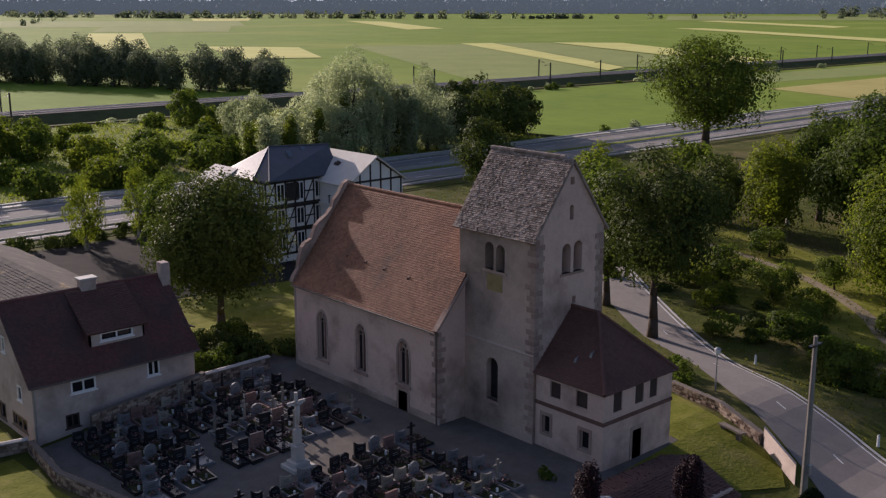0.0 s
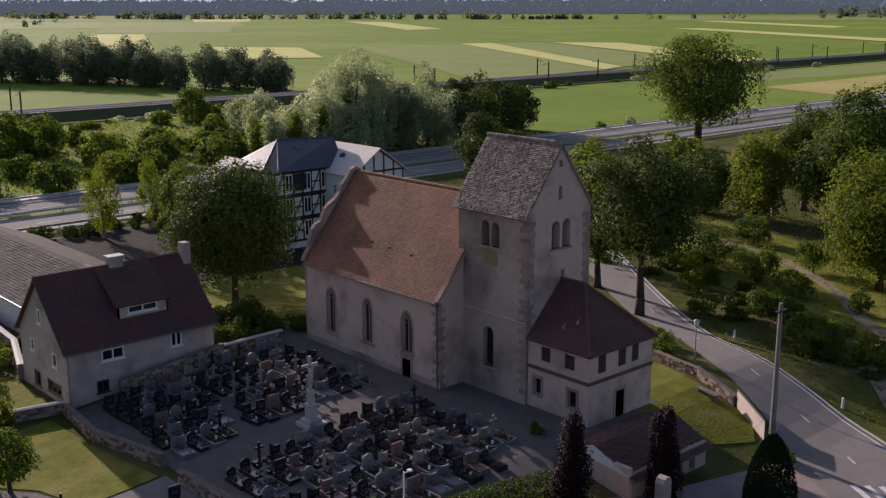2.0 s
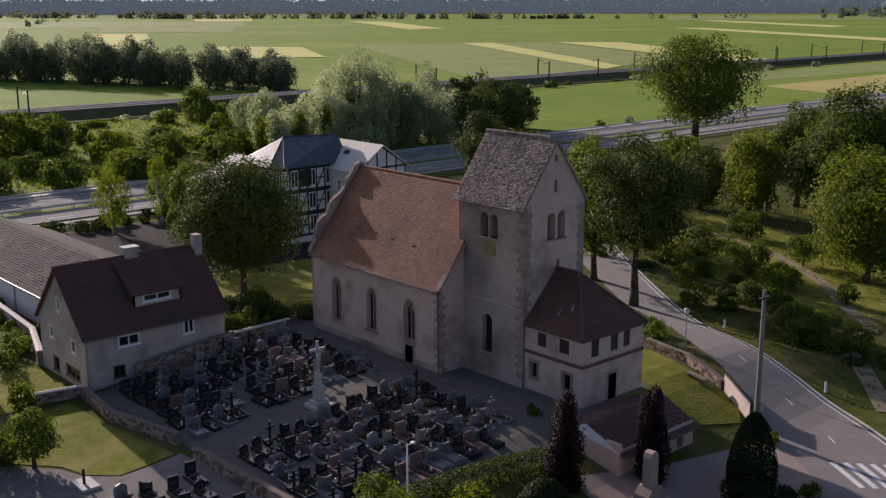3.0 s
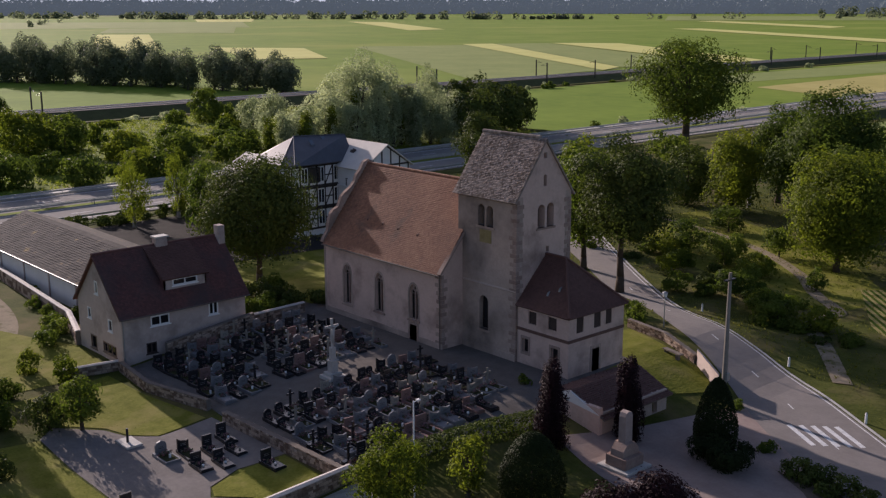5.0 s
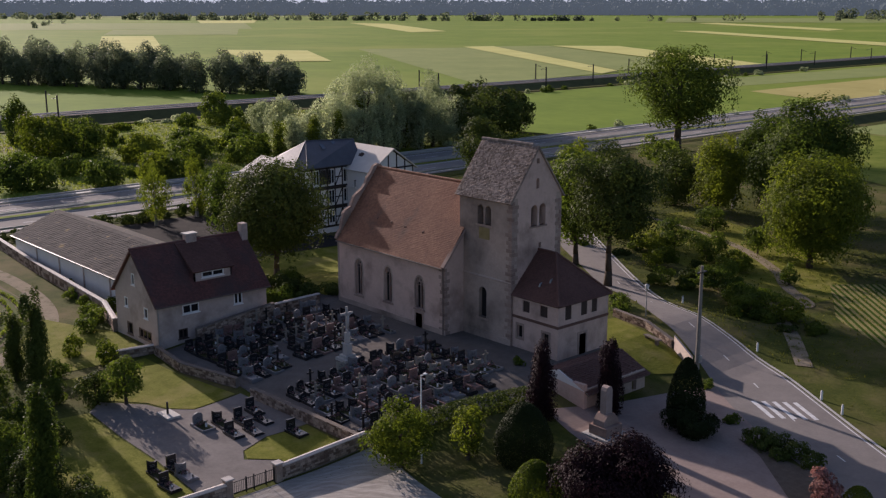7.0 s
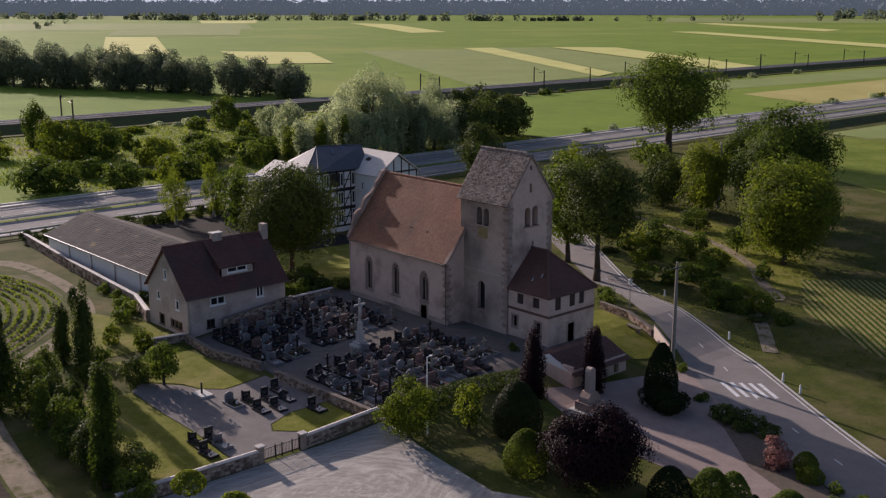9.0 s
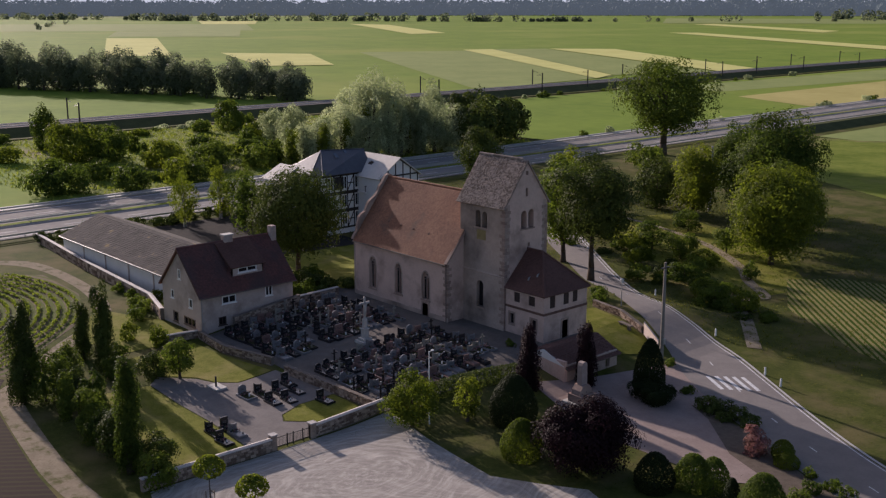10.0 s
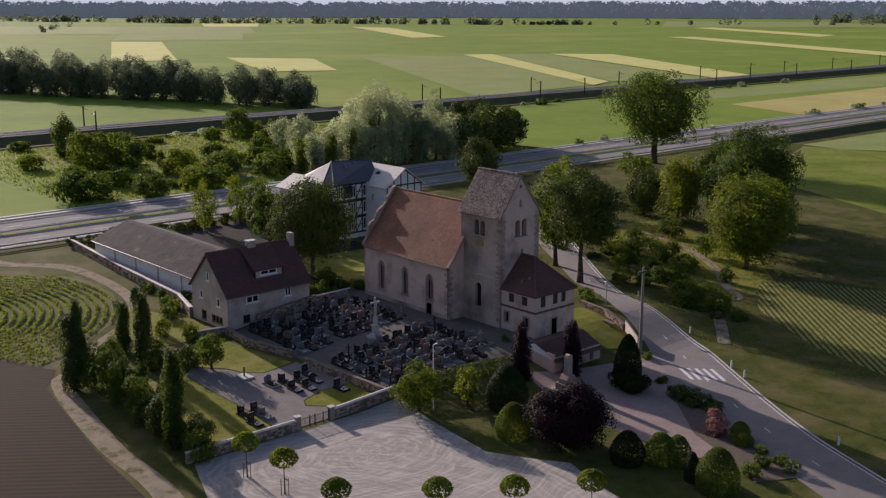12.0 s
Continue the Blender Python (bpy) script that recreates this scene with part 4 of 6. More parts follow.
for q in ([(-46.2, 57.4, 2.6), (-46.2, 66.5, 2.6), (-43.4, 66.5, 3.55), (-43.4, 57.4, 3.55)], [(-39.7, 57.4, 1.9), (-39.7, 66.5, 1.9), (-43.4, 66.5, 3.55), (-43.4, 57.4, 3.55)]):
    part("roof", slab(q, 0.14), TILE_OLD, shed)
tiles((-39.7, 57.4, 1.9), (0, 1, 0), (-3.7, 0, 1.65), 9.1, 4.05, TILE_DARK, "roof_tiles", shed, 0.25, 0.21, seed=8, rough=0.02)
tiles((-46.2, 57.4, 2.6), (0, 1, 0), (2.8, 0, 0.95), 9.1, 2.95, TILE_DARK, "roof_tiles", shed, 0.25, 0.21, seed=9, rough=0.02)

# ---------- grey house ----------
house = thing("house", (-87, 43, 0.5), "grey rendered two-storey house with dark red tiled roof and dormer", "house")
HX0, HX1, HY0, HY1, HE, HR = -92.4, -82.4, 36.2, 50.0, 5.7, 10.75
HXC = (HX0 + HX1) / 2
he = [rect(39.25, 41.3, 3.9, 4.95), rect(45.7, 46.8, 3.8, 5.2), rect(38.65, 39.75, 1.2, 2.3), rect(45.1, 46.05, 1.5, 2.4)]
hg = [rect(-88.0, -87.3, 6.75, 8.1), rect(-90.1, -89.3, 3.85, 5.0), rect(-85.4, -84.5, 3.45, 4.7), rect(-89.8, -88.4, 0.75, 2.2), rect(-86.9, -83.9, 1.0, 2.1)]
part("wall", wall(rect(HY0 + 0.4, HY1 - 0.4, -0.5, HE), he, east(HX1), (-1, 0, 0), 0.4), RENDER, house)
part("wall", wall([(HX0, -0.5), (HX1, -0.5), (HX1, HE), (HXC, HR), (HX0, HE)], hg, south(HY0), (0, 1, 0), 0.4), RENDER, house)
part("wall", wall([(HX0, -0.5), (HX1, -0.5), (HX1, HE), (HXC, HR), (HX0, HE)], [], south(HY1), (0, -1, 0), 0.4), RENDER, house)
part("wall", wall(rect(HY0 + 0.4, HY1 - 0.4, -0.5, HE), [], east(HX0), (1, 0, 0), 0.4), RENDER, house)


def house_window(u0, u1, v0, v1, place, inward, parent, lights=2, frame_mat=WHITE):
    w = thing("window", (0, 0, 0), "", "")
    w.parent = parent
    w.location = Vector(place(u0, v0)) - origin_of(parent)
    n = Vector(inward)
    part("pane", wall(rect(u0, u1, v0, v1), [], lambda u, v: tuple(Vector(place(u, v)) + n * 0.2), inward, 0.03), GLASS, w)
    f = 0.13
    cell = (u1 - u0 - f) / lights
    holes = [rect(u0 + f + i * cell, u0 + (i + 1) * cell, v0 + f, v1 - f) for i in range(lights)]
    part("frame", wall(rect(u0, u1, v0, v1), holes, lambda u, v: tuple(Vector(place(u, v)) - n * 0.025), inward, 0.1), frame_mat, w)
    a = [tuple(Vector(place(u, v)) + n * k) for u in (u0 - 0.12, u1 + 0.12) for v in (v0 - 0.1, v0) for k in (-0.09, 0.1)]
    part("sill", hull(a), frame_mat, w)
    return w


for i, h in enumerate(he):
    house_window(h[0][0], h[1][0], h[0][1], h[2][1], east(HX1), (-1, 0, 0), house, 2, WHITE if i < 2 else DARKWOOD)
for i, h in enumerate(hg):
    house_window(h[0][0], h[1][0], h[0][1], h[2][1], south(HY0), (0, 1, 0), house, 3 if i == 4 else 1, WHITE if i < 3 else WOOD)
up = Vector((HXC - HX1 - 0.5, 0, HR - HE + 0.5))
part("roof", slab([(HX1 + 0.5, HY0 - 0.35, HE - 0.4), (HX1 + 0.5, HY1 + 0.3, HE - 0.4), (HXC, HY1 + 0.3, HR + 0.1), (HXC, HY0 - 0.35, HR + 0.1)], 0.18), TILE_HOUSE, house)
part("roof", slab([(HX0 - 0.5, HY0 - 0.35, HE - 0.4), (HX0 - 0.5, HY1 + 0.3, HE - 0.4), (HXC, HY1 + 0.3, HR + 0.1), (HXC, HY0 - 0.35, HR + 0.1)], 0.18), TILE_HOUSE, house)
tiles((HX1 + 0.5, HY0 - 0.37, HE - 0.4), (0, 1, 0), up, HY1 - HY0 + 0.68, up.length, TILE_HOUSE, "roof_tiles", house, 0.24, 0.2, seed=10, rough=0.004)
part("ridge_tiles", rod((HXC, HY0 - 0.36, HR + 0.12), (HXC, HY1 + 0.3, HR + 0.12), 0.15), TILE_HOUSE, house)
part("gutter", rod((HX1 + 0.58, HY0 - 0.3, HE - 0.45), (HX1 + 0.58, HY1 + 0.3, HE - 0.45), 0.07), GUTTER, house)
part("downpipe", rod((HX1 + 0.08, HY0 + 0.12, 0.5), (HX1 + 0.08, HY0 + 0.12, HE - 0.4), 0.05), METAL, house)
ch = part("chimney", box(HXC - 0.4, HXC + 0.45, 42.6, 43.9, 9.8, 11.6, 0.03), RENDER, house)
part("cap", box(HXC - 0.52, HXC + 0.57, 42.48, 44.02, 11.6, 11.75), CONCRETE, ch)
ch = part("chimney", box(HXC - 0.1, HXC + 0.9, HY1 - 0.4, HY1 + 0.35, 6.0, 12.0, 0.03), RENDER, house)
# shed dormer
DX, DY0, DY1 = -83.5, 41.5, 46.2
part("dormer_wall", wall(rect(DY0, DY1, 6.6, 8.15), [rect(42.4, 45.2, 7.28, 8.0)], east(DX), (-1, 0, 0), 0.2), RENDER, house)
for y in (DY0, DY1 - 0.15):
    part("dormer_cheek", hull([(DX, yy, z) for yy in (y, y + 0.15) for z in (6.6, 8.1)] + [(DX - 2.2, yy, 9.0) for yy in (y, y + 0.15)]), TILE_HOUSE, house)
part("dormer_roof", slab([(DX + 0.3, DY0 - 0.25, 8.12), (DX + 0.3, DY1 + 0.25, 8.12), (HXC + 0.1, DY1 + 0.25, HR + 0.12), (HXC + 0.1, DY0 - 0.25, HR + 0.12)], 0.14), TILE_DARK, house)
dup = Vector((HXC - DX - 0.2, 0, HR - 8.02))
tiles((DX + 0.33, DY0 - 0.26, 8.12), (0, 1, 0), dup, DY1 - DY0 + 0.5, dup.length, TILE_DARK, "roof_tiles", house, 0.24, 0.2, seed=12, rough=0.01)
house_window(42.4, 45.2, 7.28, 8.0, east(DX), (-1, 0, 0), house, 2)

# ---------- barn ----------
barn = thing("barn", (-117, 48, 0), "long low barn with white walls and grey corrugated roof", "barn")
BX0, BX1, BY0, BY1, BE, BR = -138.0, -93.2, 41.6, 55.5, 3.7, 6.4
BYC = (BY0 + BY1) / 2
part("wall", wall(rect(BX0, BX1, -0.3, BE), [], south(BY0), (0, 1, 0), 0.3), WHITEWALL, barn)
part("wall", wall(rect(BX0, BX1, -0.3, BE), [], south(BY1), (0, -1, 0), 0.3), WHITEWALL, barn)
for x, d in ((BX0, 1), (BX1, -1)):
    part("wall", wall([(BY0 + 0.3, -0.3), (BY1 - 0.3, -0.3), (BY1 - 0.3, BE + 0.003), (BYC, BR), (BY0 + 0.3, BE + 0.003)], [], east(x), (d, 0, 0), 0.3), WHITEWALL, barn)
for y in (BY0 - 0.5, BY1 + 0.5):
    s = 1 if y < BYC else -1
    rs = Vector((0, BYC - y, BR - BE + 0.3))
    part("roof", slab([(BX0 - 0.4, y, BE - 0.15), (BX1 + 0.1, y, BE - 0.15), (BX1 + 0.1, BYC, BR + 0.1), (BX0 - 0.4, BYC, BR + 0.1)], 0.12), SHEET_ROOF, barn)
tiles((BX0 - 0.4, BY0 - 0.52, BE - 0.13), (1, 0, 0), Vector((0, BYC - BY0 + 0.5, BR - BE + 0.25)), BX1 - BX0 + 0.5, 7.9, SHEET_ROOF, "roof_tiles", barn, 0.5, 0.36, seed=14, rough=0.012)
part("gutter", rod((BX0 - 0.3, BY0 - 0.6, BE - 0.2), (BX1, BY0 - 0.6, BE - 0.2), 0.1), IRON, barn)
for x in (-130, -122, -114, -106, -98):
    part("pilaster", box(x, x + 0.3, BY0 - 0.1, BY0 + 0.02, -0.2, BE - 0.1), RENDER, barn)

# ---------- half-timbered house ----------
inn = thing("half_timbered_house", (-124, 93, 0), "tall half-timbered house with white panels and slate roof", "house")
IX0, IX1, IY0, IY1, IE, IR = -133.6, -121.6, 82.4, 93.0, 11.0, 14.7


def timber_front(u0, u1, v0, v1, place, outward, parent, bays, wins=()):
    """A plastered storey front with posts, rails, braces and windows."""
    n = Vector(outward)

    def beam(a, b, w=0.11):
        p, q = Vector(place(*a)), Vector(place(*b))
        d = (q - p).normalized()
        s = d.cross(n).normalized() * w
        part("beam", hull([x + k * s + e * n for x in (p, q) for k in (-1, 1) for e in (-0.02, 0.05)]), TIMBER, parent)

    beam((u0, v0 + 0.1), (u1, v0 + 0.1), 0.16)
    beam((u0, v1 - 0.1), (u1, v1 - 0.1), 0.14)
    beam((u0, (v0 + v1) / 2), (u1, (v0 + v1) / 2), 0.09)
    step = (u1 - u0) / bays
    for i in range(bays + 1):
        beam((u0 + i * step, v0), (u0 + i * step, v1), 0.11)
    for i in range(bays):
        a = u0 + i * step
        if i in wins:
            pts = [tuple(Vector(place(u, v)) + n * e) for u in (a + 0.2, a + step - 0.2) for v in (v0 + 0.75, v1 - 0.45) for e in (0.02, 0.07)]
            part("window", hull(pts), GLASS, parent)
            for uu in (a + 0.2, a + step / 2, a + step - 0.2):
                part("frame", hull([tuple(Vector(place(uu + du, v)) + n * e) for du in (-0.05, 0.05) for v in (v0 + 0.72, v1 - 0.42) for e in (0.05, 0.1)]), WHITE, parent)
        elif i % 2 == 0:
            beam((a, v0 + 0.1), (a + step, v1 - 0.1), 0.08)
        else:
            beam((a + step, v0 + 0.1), (a, v1 - 0.1), 0.08)


part("wall", box(IX0, IX1, IY0, IY1, -0.3, IE), WHITEWALL, inn)
for v0, v1 in ((1.0, 4.2), (4.3, 7.5), (7.6, 10.9)):
    timber_front(IY0, IY1, v0, v1, east(IX1 + 0.02), (1, 0, 0), inn, 7, (1, 3, 5))
    timber_front(IX0, IX1, v0, v1, south(IY0 - 0.02), (0, -1, 0), inn, 7, (2, 4, 6))
part("band", box(IX1 - 0.01, IX1 + 0.28, IY0 - 0.2, IY1, 7.38, 7.66), TIMBER, inn)
part("shutters", box(IX1, IX1 + 0.12, 85.6, 87.5, 8.2, 10.6), TIMBER, inn)
part("balcony", box(IX1 + 0.02, IX1 + 2.6, 90.6, 93.6, 7.3, 7.6), WHITEWALL, inn)
for y in np.linspace(90.7, 93.5, 8):
    part("baluster", box(IX1 + 2.48, IX1 + 2.56, y - 0.05, y + 0.05, 7.6, 8.6), TIMBER, inn)
part("handrail", box(IX1 + 2.44, IX1 + 2.6, 90.6, 93.6, 8.6, 8.72), TIMBER, inn)
# slate roof, its south end hipped over chamfered corners
ez = IE + 0.15
EAVE = [(IX1 + 0.6, IY1 + 0.8, ez), (IX1 + 0.6, IY0 + 0.3, ez), (IX1 - 1.8, IY0 - 0.7, ez), (IX0 + 2.2, IY0 - 0.7, ez), (IX0 - 0.6, IY0 + 1.6, ez), (IX0 - 0.6, IY1 + 2.5, ez)]
R1, R2 = (-127.6, 87.0, IR), (-124.4, 94.6, IR)
part("roof", slab([EAVE[0], EAVE[1], R1, R2], 0.15), SLATE, inn, "dark slate roof")
for a, b in zip(EAVE[1:4], EAVE[2:5]):
    part("roof", slab([a, b, R1], 0.15), SLATE, inn)
part("roof", slab([EAVE[4], EAVE[5], R2, R1], 0.15), SLATE, inn)
for (p, q) in ((EAVE[1], R1), (EAVE[2], R1), (R1, R2)):
    part("ridge", rod(Vector(p) + Vector((0, 0, 0.05)), Vector(q) + Vector((0, 0, 0.05)), 0.1), SLATE, inn)
for y, k in ((88.3, 0.72), (90.9, 0.8), (92.0, 0.5)):
    p = Vector((IX1 + 0.6, y, ez)).lerp(Vector((-126.0, y, IR)), k)
    part("skylight", hull([p + Vector(q) for q in ((0.4, -0.35, -0.2), (0.4, 0.35, -0.2), (-0.5, -0.35, 0.5), (-0.5, 0.35, 0.5), (0.4, -0.35, 0.0), (0.4, 0.35, 0.0), (-0.4, -0.35, 0.66), (-0.4, 0.35, 0.66))]), SKYLIGHT, inn)
# low wing on the south side
part("side_wing", box(-134.4, -129.5, 79.0, IY0 - 0.02, -0.3, 9.6), WHITEWALL, inn)
# the pale colour paints the sun's sheen on this slate slope
part("side_roof", slab([(-135.0, 78.4, 9.7), (-129.0, 78.4, 9.7), (-129.0, 82.9, 12.0), (-135.0, 82.9, 12.0)], 0.15), PALE_LIT_ROOF, inn)
# wing with pale roof and timbered gable
WX0, WX1, WY0, WY1, WE, WR = -126.5, -115.2, 90.9, 100.2, 10.7, 13.9
WYC = (WY0 + WY1) / 2
part("wing_wall", wall([(WY0, -0.3), (WY1, -0.3), (WY1, WE), (WYC, WR), (WY0, WE)], [], east(WX1), (-1, 0, 0), 0.3), WHITEWALL, inn)
part("wing_wall", box(WX0, WX1 - 0.31, WY0 + 0.01, WY1, -0.3, WE), WHITEWALL, inn)
for y in (WY0 - 0.5, WY1 + 0.5):
    part("wing_roof", slab([(WX0, y, WE - 0.3), (WX1 + 0.5, y, WE - 0.3), (WX1 + 0.5, WYC, WR + 0.1), (WX0, WYC, WR + 0.1)], 0.15), PALE_LIT_ROOF, inn, "pale sunlit tile roof")
for y in np.linspace(WY0 + 0.3, WY1 - 0.3, 6):
    top = WE + (WR - WE) * (1 - abs(y - WYC) / (WYC - WY0))
    part("beam", box(WX1 - 0.02, WX1 + 0.06, y - 0.12, y + 0.12, 5.5, top), TIMBER, inn)
part("beam", box(WX1 - 0.02, WX1 + 0.064, WY0, WY1, WE - 0.15, WE + 0.12), TIMBER, inn)
for x, h in ((-120.5, 0.5), (-121.0, 0.3)):
    part("roof_vent", hull([(x + q, WY0 + 2.4 + r, 12.35 + z) for q in (-0.3, 0.3) for r, z in ((-0.2, -0.1), (0.5, 0.2), (0.1, h + 0.1))]), DARKWOOD, inn)
part("beam", hull([(x, WY0 - 0.1, WE) for x in (WX1 - 0.02, WX1 + 0.068)] + [(x, WY0 + 0.25, WE) for x in (WX1 - 0.02, WX1 + 0.068)] + [(x, WYC, WR) for x in (WX1 - 0.02, WX1 + 0.068)] + [(x, WYC, WR - 0.35) for x in (WX1 - 0.02, WX1 + 0.068)]), TIMBER, inn)
part("beam", hull([(x, WY1 + 0.1, WE) for x in (WX1 - 0.02, WX1 + 0.068)] + [(x, WY1 - 0.25, WE) for x in (WX1 - 0.02, WX1 + 0.068)] + [(x, WYC, WR) for x in (WX1 - 0.02, WX1 + 0.068)] + [(x, WYC, WR - 0.35) for x in (WX1 - 0.02, WX1 + 0.068)]), TIMBER, inn)

# ---------- walls, gate and street furniture ----------


def rubble_wall(pts, base, top, label, thick=0.45, cap=True, stone=0.32, seed=1):
    """A wall of field stones with a coping, along a line of points; base and top are heights over the ground."""
    rng = random.Random(seed)
    w = thing("stone_wall", (pts[0][0], pts[0][1], ground_z(*pts[0])), label, "wall")
    core, stones, caps = bmesh.new(), bmesh.new(), bmesh.new()
    for (x0, y0), (x1, y1) in zip(pts, pts[1:]):
        L = math.hypot(x1 - x0, y1 - y0)
        d = Vector(((x1 - x0) / L, (y1 - y0) / L, 0))
        n = Vector((-d.y, d.x, 0))
        z0, z1 = ground_z(x0, y0), ground_z(x1, y1)
        P = lambda s, o, v: Vector((x0, y0, 0)) + d * s + n * o + Vector((0, 0, z0 + (z1 - z0) * s / L + v))
        hull([P(s, o, v) for s in (0, L) for o in (-thick / 2, thick / 2) for v in (base, top)], core)
        if cap:
            hull([P(s, o, v) for s in (-0.03, L + 0.03) for o, v in ((-thick / 2 - 0.08, top), (thick / 2 + 0.08, top), (-thick / 2 - 0.08, top + 0.07), (thick / 2 + 0.08, top + 0.07), (0, top + 0.15))], caps)
        for side in (-1, 1):
            v = 0.02
            while v < top - 0.1:
                hgt = stone * rng.uniform(0.55, 0.95)
                s = 0.0
                while s < L - 0.1:
                    ln = min(L - s, stone * rng.uniform(0.7, 1.9))
                    o0, o1 = side * thick * 0.4, side * (thick / 2 + rng.uniform(0.01, 0.06))
                    g = 0.02
                    j = lambda: rng.uniform(-0.03, 0.03)
                    q = [P(s + g + j(), o, min(top - 0.01, v + g + j())) for o in (o0, o1)] + [P(s + ln - g + j(), o, min(top - 0.01, v + g + j())) for o in (o0, o1)] \
                        + [P(s + ln - g + j(), o, min(top - 0.01, v + hgt - g + j())) for o in (o0, o1)] + [P(s + g + j(), o, min(top - 0.01, v + hgt - g + j())) for o in (o0, o1)]
                    vs = [stones.verts.new(p) for p in q]
                    for f in ((1, 3, 5, 7), (0, 1, 3, 2), (2, 3, 5, 4), (4, 5, 7, 6), (6, 7, 1, 0)):
                        stones.faces.new([vs[k] for k in f])
                    s += ln
                v += hgt
    part("core", core, MORTAR, w)
    tagged(part("stones", stones, RUBBLE, w), kind="stuff")
    if cap:
        part("coping", caps, WHITE_STONE, w, "pale stone coping")
    return w


rubble_wall([(-47.2, 10.5), (-47.0, 23.6)], -0.3, 1.15, "stone cemetery wall with pale coping", seed=2)
rubble_wall([(-47.2, 28.7), (-47.2, 37.3)], -0.3, 1.15, "stone cemetery wall with pale coping", seed=3)
rubble_wall([(-81.8, 35.6), (-75.0, 35.0), (-66.8, 36.6)], -0.5, 1.0, "old retaining wall below the churchyard graves", cap=False, seed=4)
rubble_wall([(-63.6, 36.3), (-47.6, 36.9)], -0.5, 1.0, "old retaining wall below the churchyard graves", cap=False, seed=5)
rubble_wall([(-82.4, 35.6), (-84.2, 30.5)], -0.4, 0.9, "low garden wall with pale coping by the house", seed=6)
rubble_wall([(-81.8, 50.4), (-81.9, 57.0)], -0.4, 1.1, "old churchyard wall beside the house", seed=7)
rubble_wall([(-81.3, 40.2), (-81.2, 44.0), (-81.4, 50.3)], -0.4, 1.5, "crumbling plastered wall under the grey house", cap=False, seed=17)
rubble_wall([(-54.5, 79.0), (-49, 78.0), (-44.2, 76.3)], -0.5, 0.9, "rough stone retaining wall beside the road", cap=False, seed=8)
rubble_wall([(-92.6, 36.0), (-101.2, 38.6), (-125, 40.2), (-152, 42.6)], -0.3, 1.5, "long garden wall beside the barn", stone=0.6, seed=9)
w = thing("rendered_wall", (-42.5, 75.2, 0.8), "pale rendered wall end beside the road", "wall")
part("wall", hull([(x, y, z) for x, y in ((-44.2, 76.5), (-44.0, 76.1), (-40.0, 73.9), (-39.8, 73.5)) for z in (-0.2, 2.7 if x < -43 else 1.9)]), RENDER, w)
gate = thing("gate", (-47.1, 26.1, 0), "low dark metal gate between stone pillars", "gate")
for y in (23.9, 28.4):
    p = part("pillar", box(-47.4, -46.8, y - 0.3, y + 0.3, -0.2, 1.5, 0.04), RUBBLE, gate, "stone gate pillar")
    part("cap", box(-47.5, -46.7, y - 0.4, y + 0.4, 1.5, 1.62, 0.03), WHITE_STONE, p)
for y in np.arange(24.3, 28.05, 0.16):
    part("bar", rod((-47.1, y, 0.15), (-47.1, y, 1.15), 0.018, n=5), IRON, gate)
for y in (24.25, 25.5, 26.2, 27.3, 28.05):
    part("post", box(-47.15, -47.05, y - 0.04, y + 0.04, 0.0, 1.3), IRON, gate)
for z in (0.2, 1.1):
    part("rail", box(-47.12, -47.08, 24.2, 28.1, z, z + 0.05), IRON, gate)

cross = thing("churchyard_cross", (-63.4, 47.5, ground_z(-63.4, 47.5)), "tall pale stone cross on a stepped pedestal", "cross")
cz = ground_z(-63.4, 47.5)
cb = lambda w, z0, z1, bev=0.03: box(-63.4 - w, -63.4 + w, 47.5 - w, 47.5 + w, cz + z0, cz + z1, bev)
part("step", cb(0.9, -0.2, 0.25), CONCRETE, cross)
part("step", cb(0.62, 0.25, 0.55), CONCRETE, cross)
part("pedestal", cb(0.36, 0.55, 1.6), WHITE_STONE, cross)
part("cornice", cb(0.44, 1.6, 1.75), WHITE_STONE, cross)
part("plinth", cb(0.24, 1.75, 2.9), WHITE_STONE, cross)
bm = box(-63.5, -63.3, 47.38, 47.62, cz + 2.9, cz + 5.6, 0.02)
box(-63.49, -63.31, 46.75, 48.25, cz + 4.75, cz + 4.97, 0.02, bm)
part("cross", bm, WHITE_STONE, cross)
bm = rod((-63.22, 47.5, cz + 3.3), (-63.22, 47.5, cz + 4.7), 0.09, 0.17, 10)
rod((-63.2, 47.45, cz + 4.65), (-63.25, 46.85, cz + 4.9), 0.07, 0.05, 8, bm)
rod((-63.2, 47.55, cz + 4.65), (-63.25, 48.15, cz + 4.9), 0.07, 0.05, 8, bm)
bmesh.ops.create_uvsphere(bm, u_segments=10, v_segments=8, radius=0.13, matrix=Matrix.Translation((-63.15, 47.5, cz + 4.88)))
tagged(new("statue", mesh_of(bm, WHITE_STONE, True)), "small pale carved statue on the stone cross", "statue")

mon = thing("war_memorial", (-35.7, 55.0, 0), "stone war memorial pillar with rounded top", "memorial")
mz = ground_z(-35.7, 55.0)
mb = lambda w, d, z0, z1, bev=0.04: box(-35.7 - w, -35.7 + w, 55.0 - d, 55.0 + d, mz + z0, mz + z1, bev)
part("step", mb(1.5, 1.5, -0.3, 0.25), CONCRETE, mon)
part("base", mb(1.0, 1.1, 0.25, 1.1), SANDSTONE, mon)
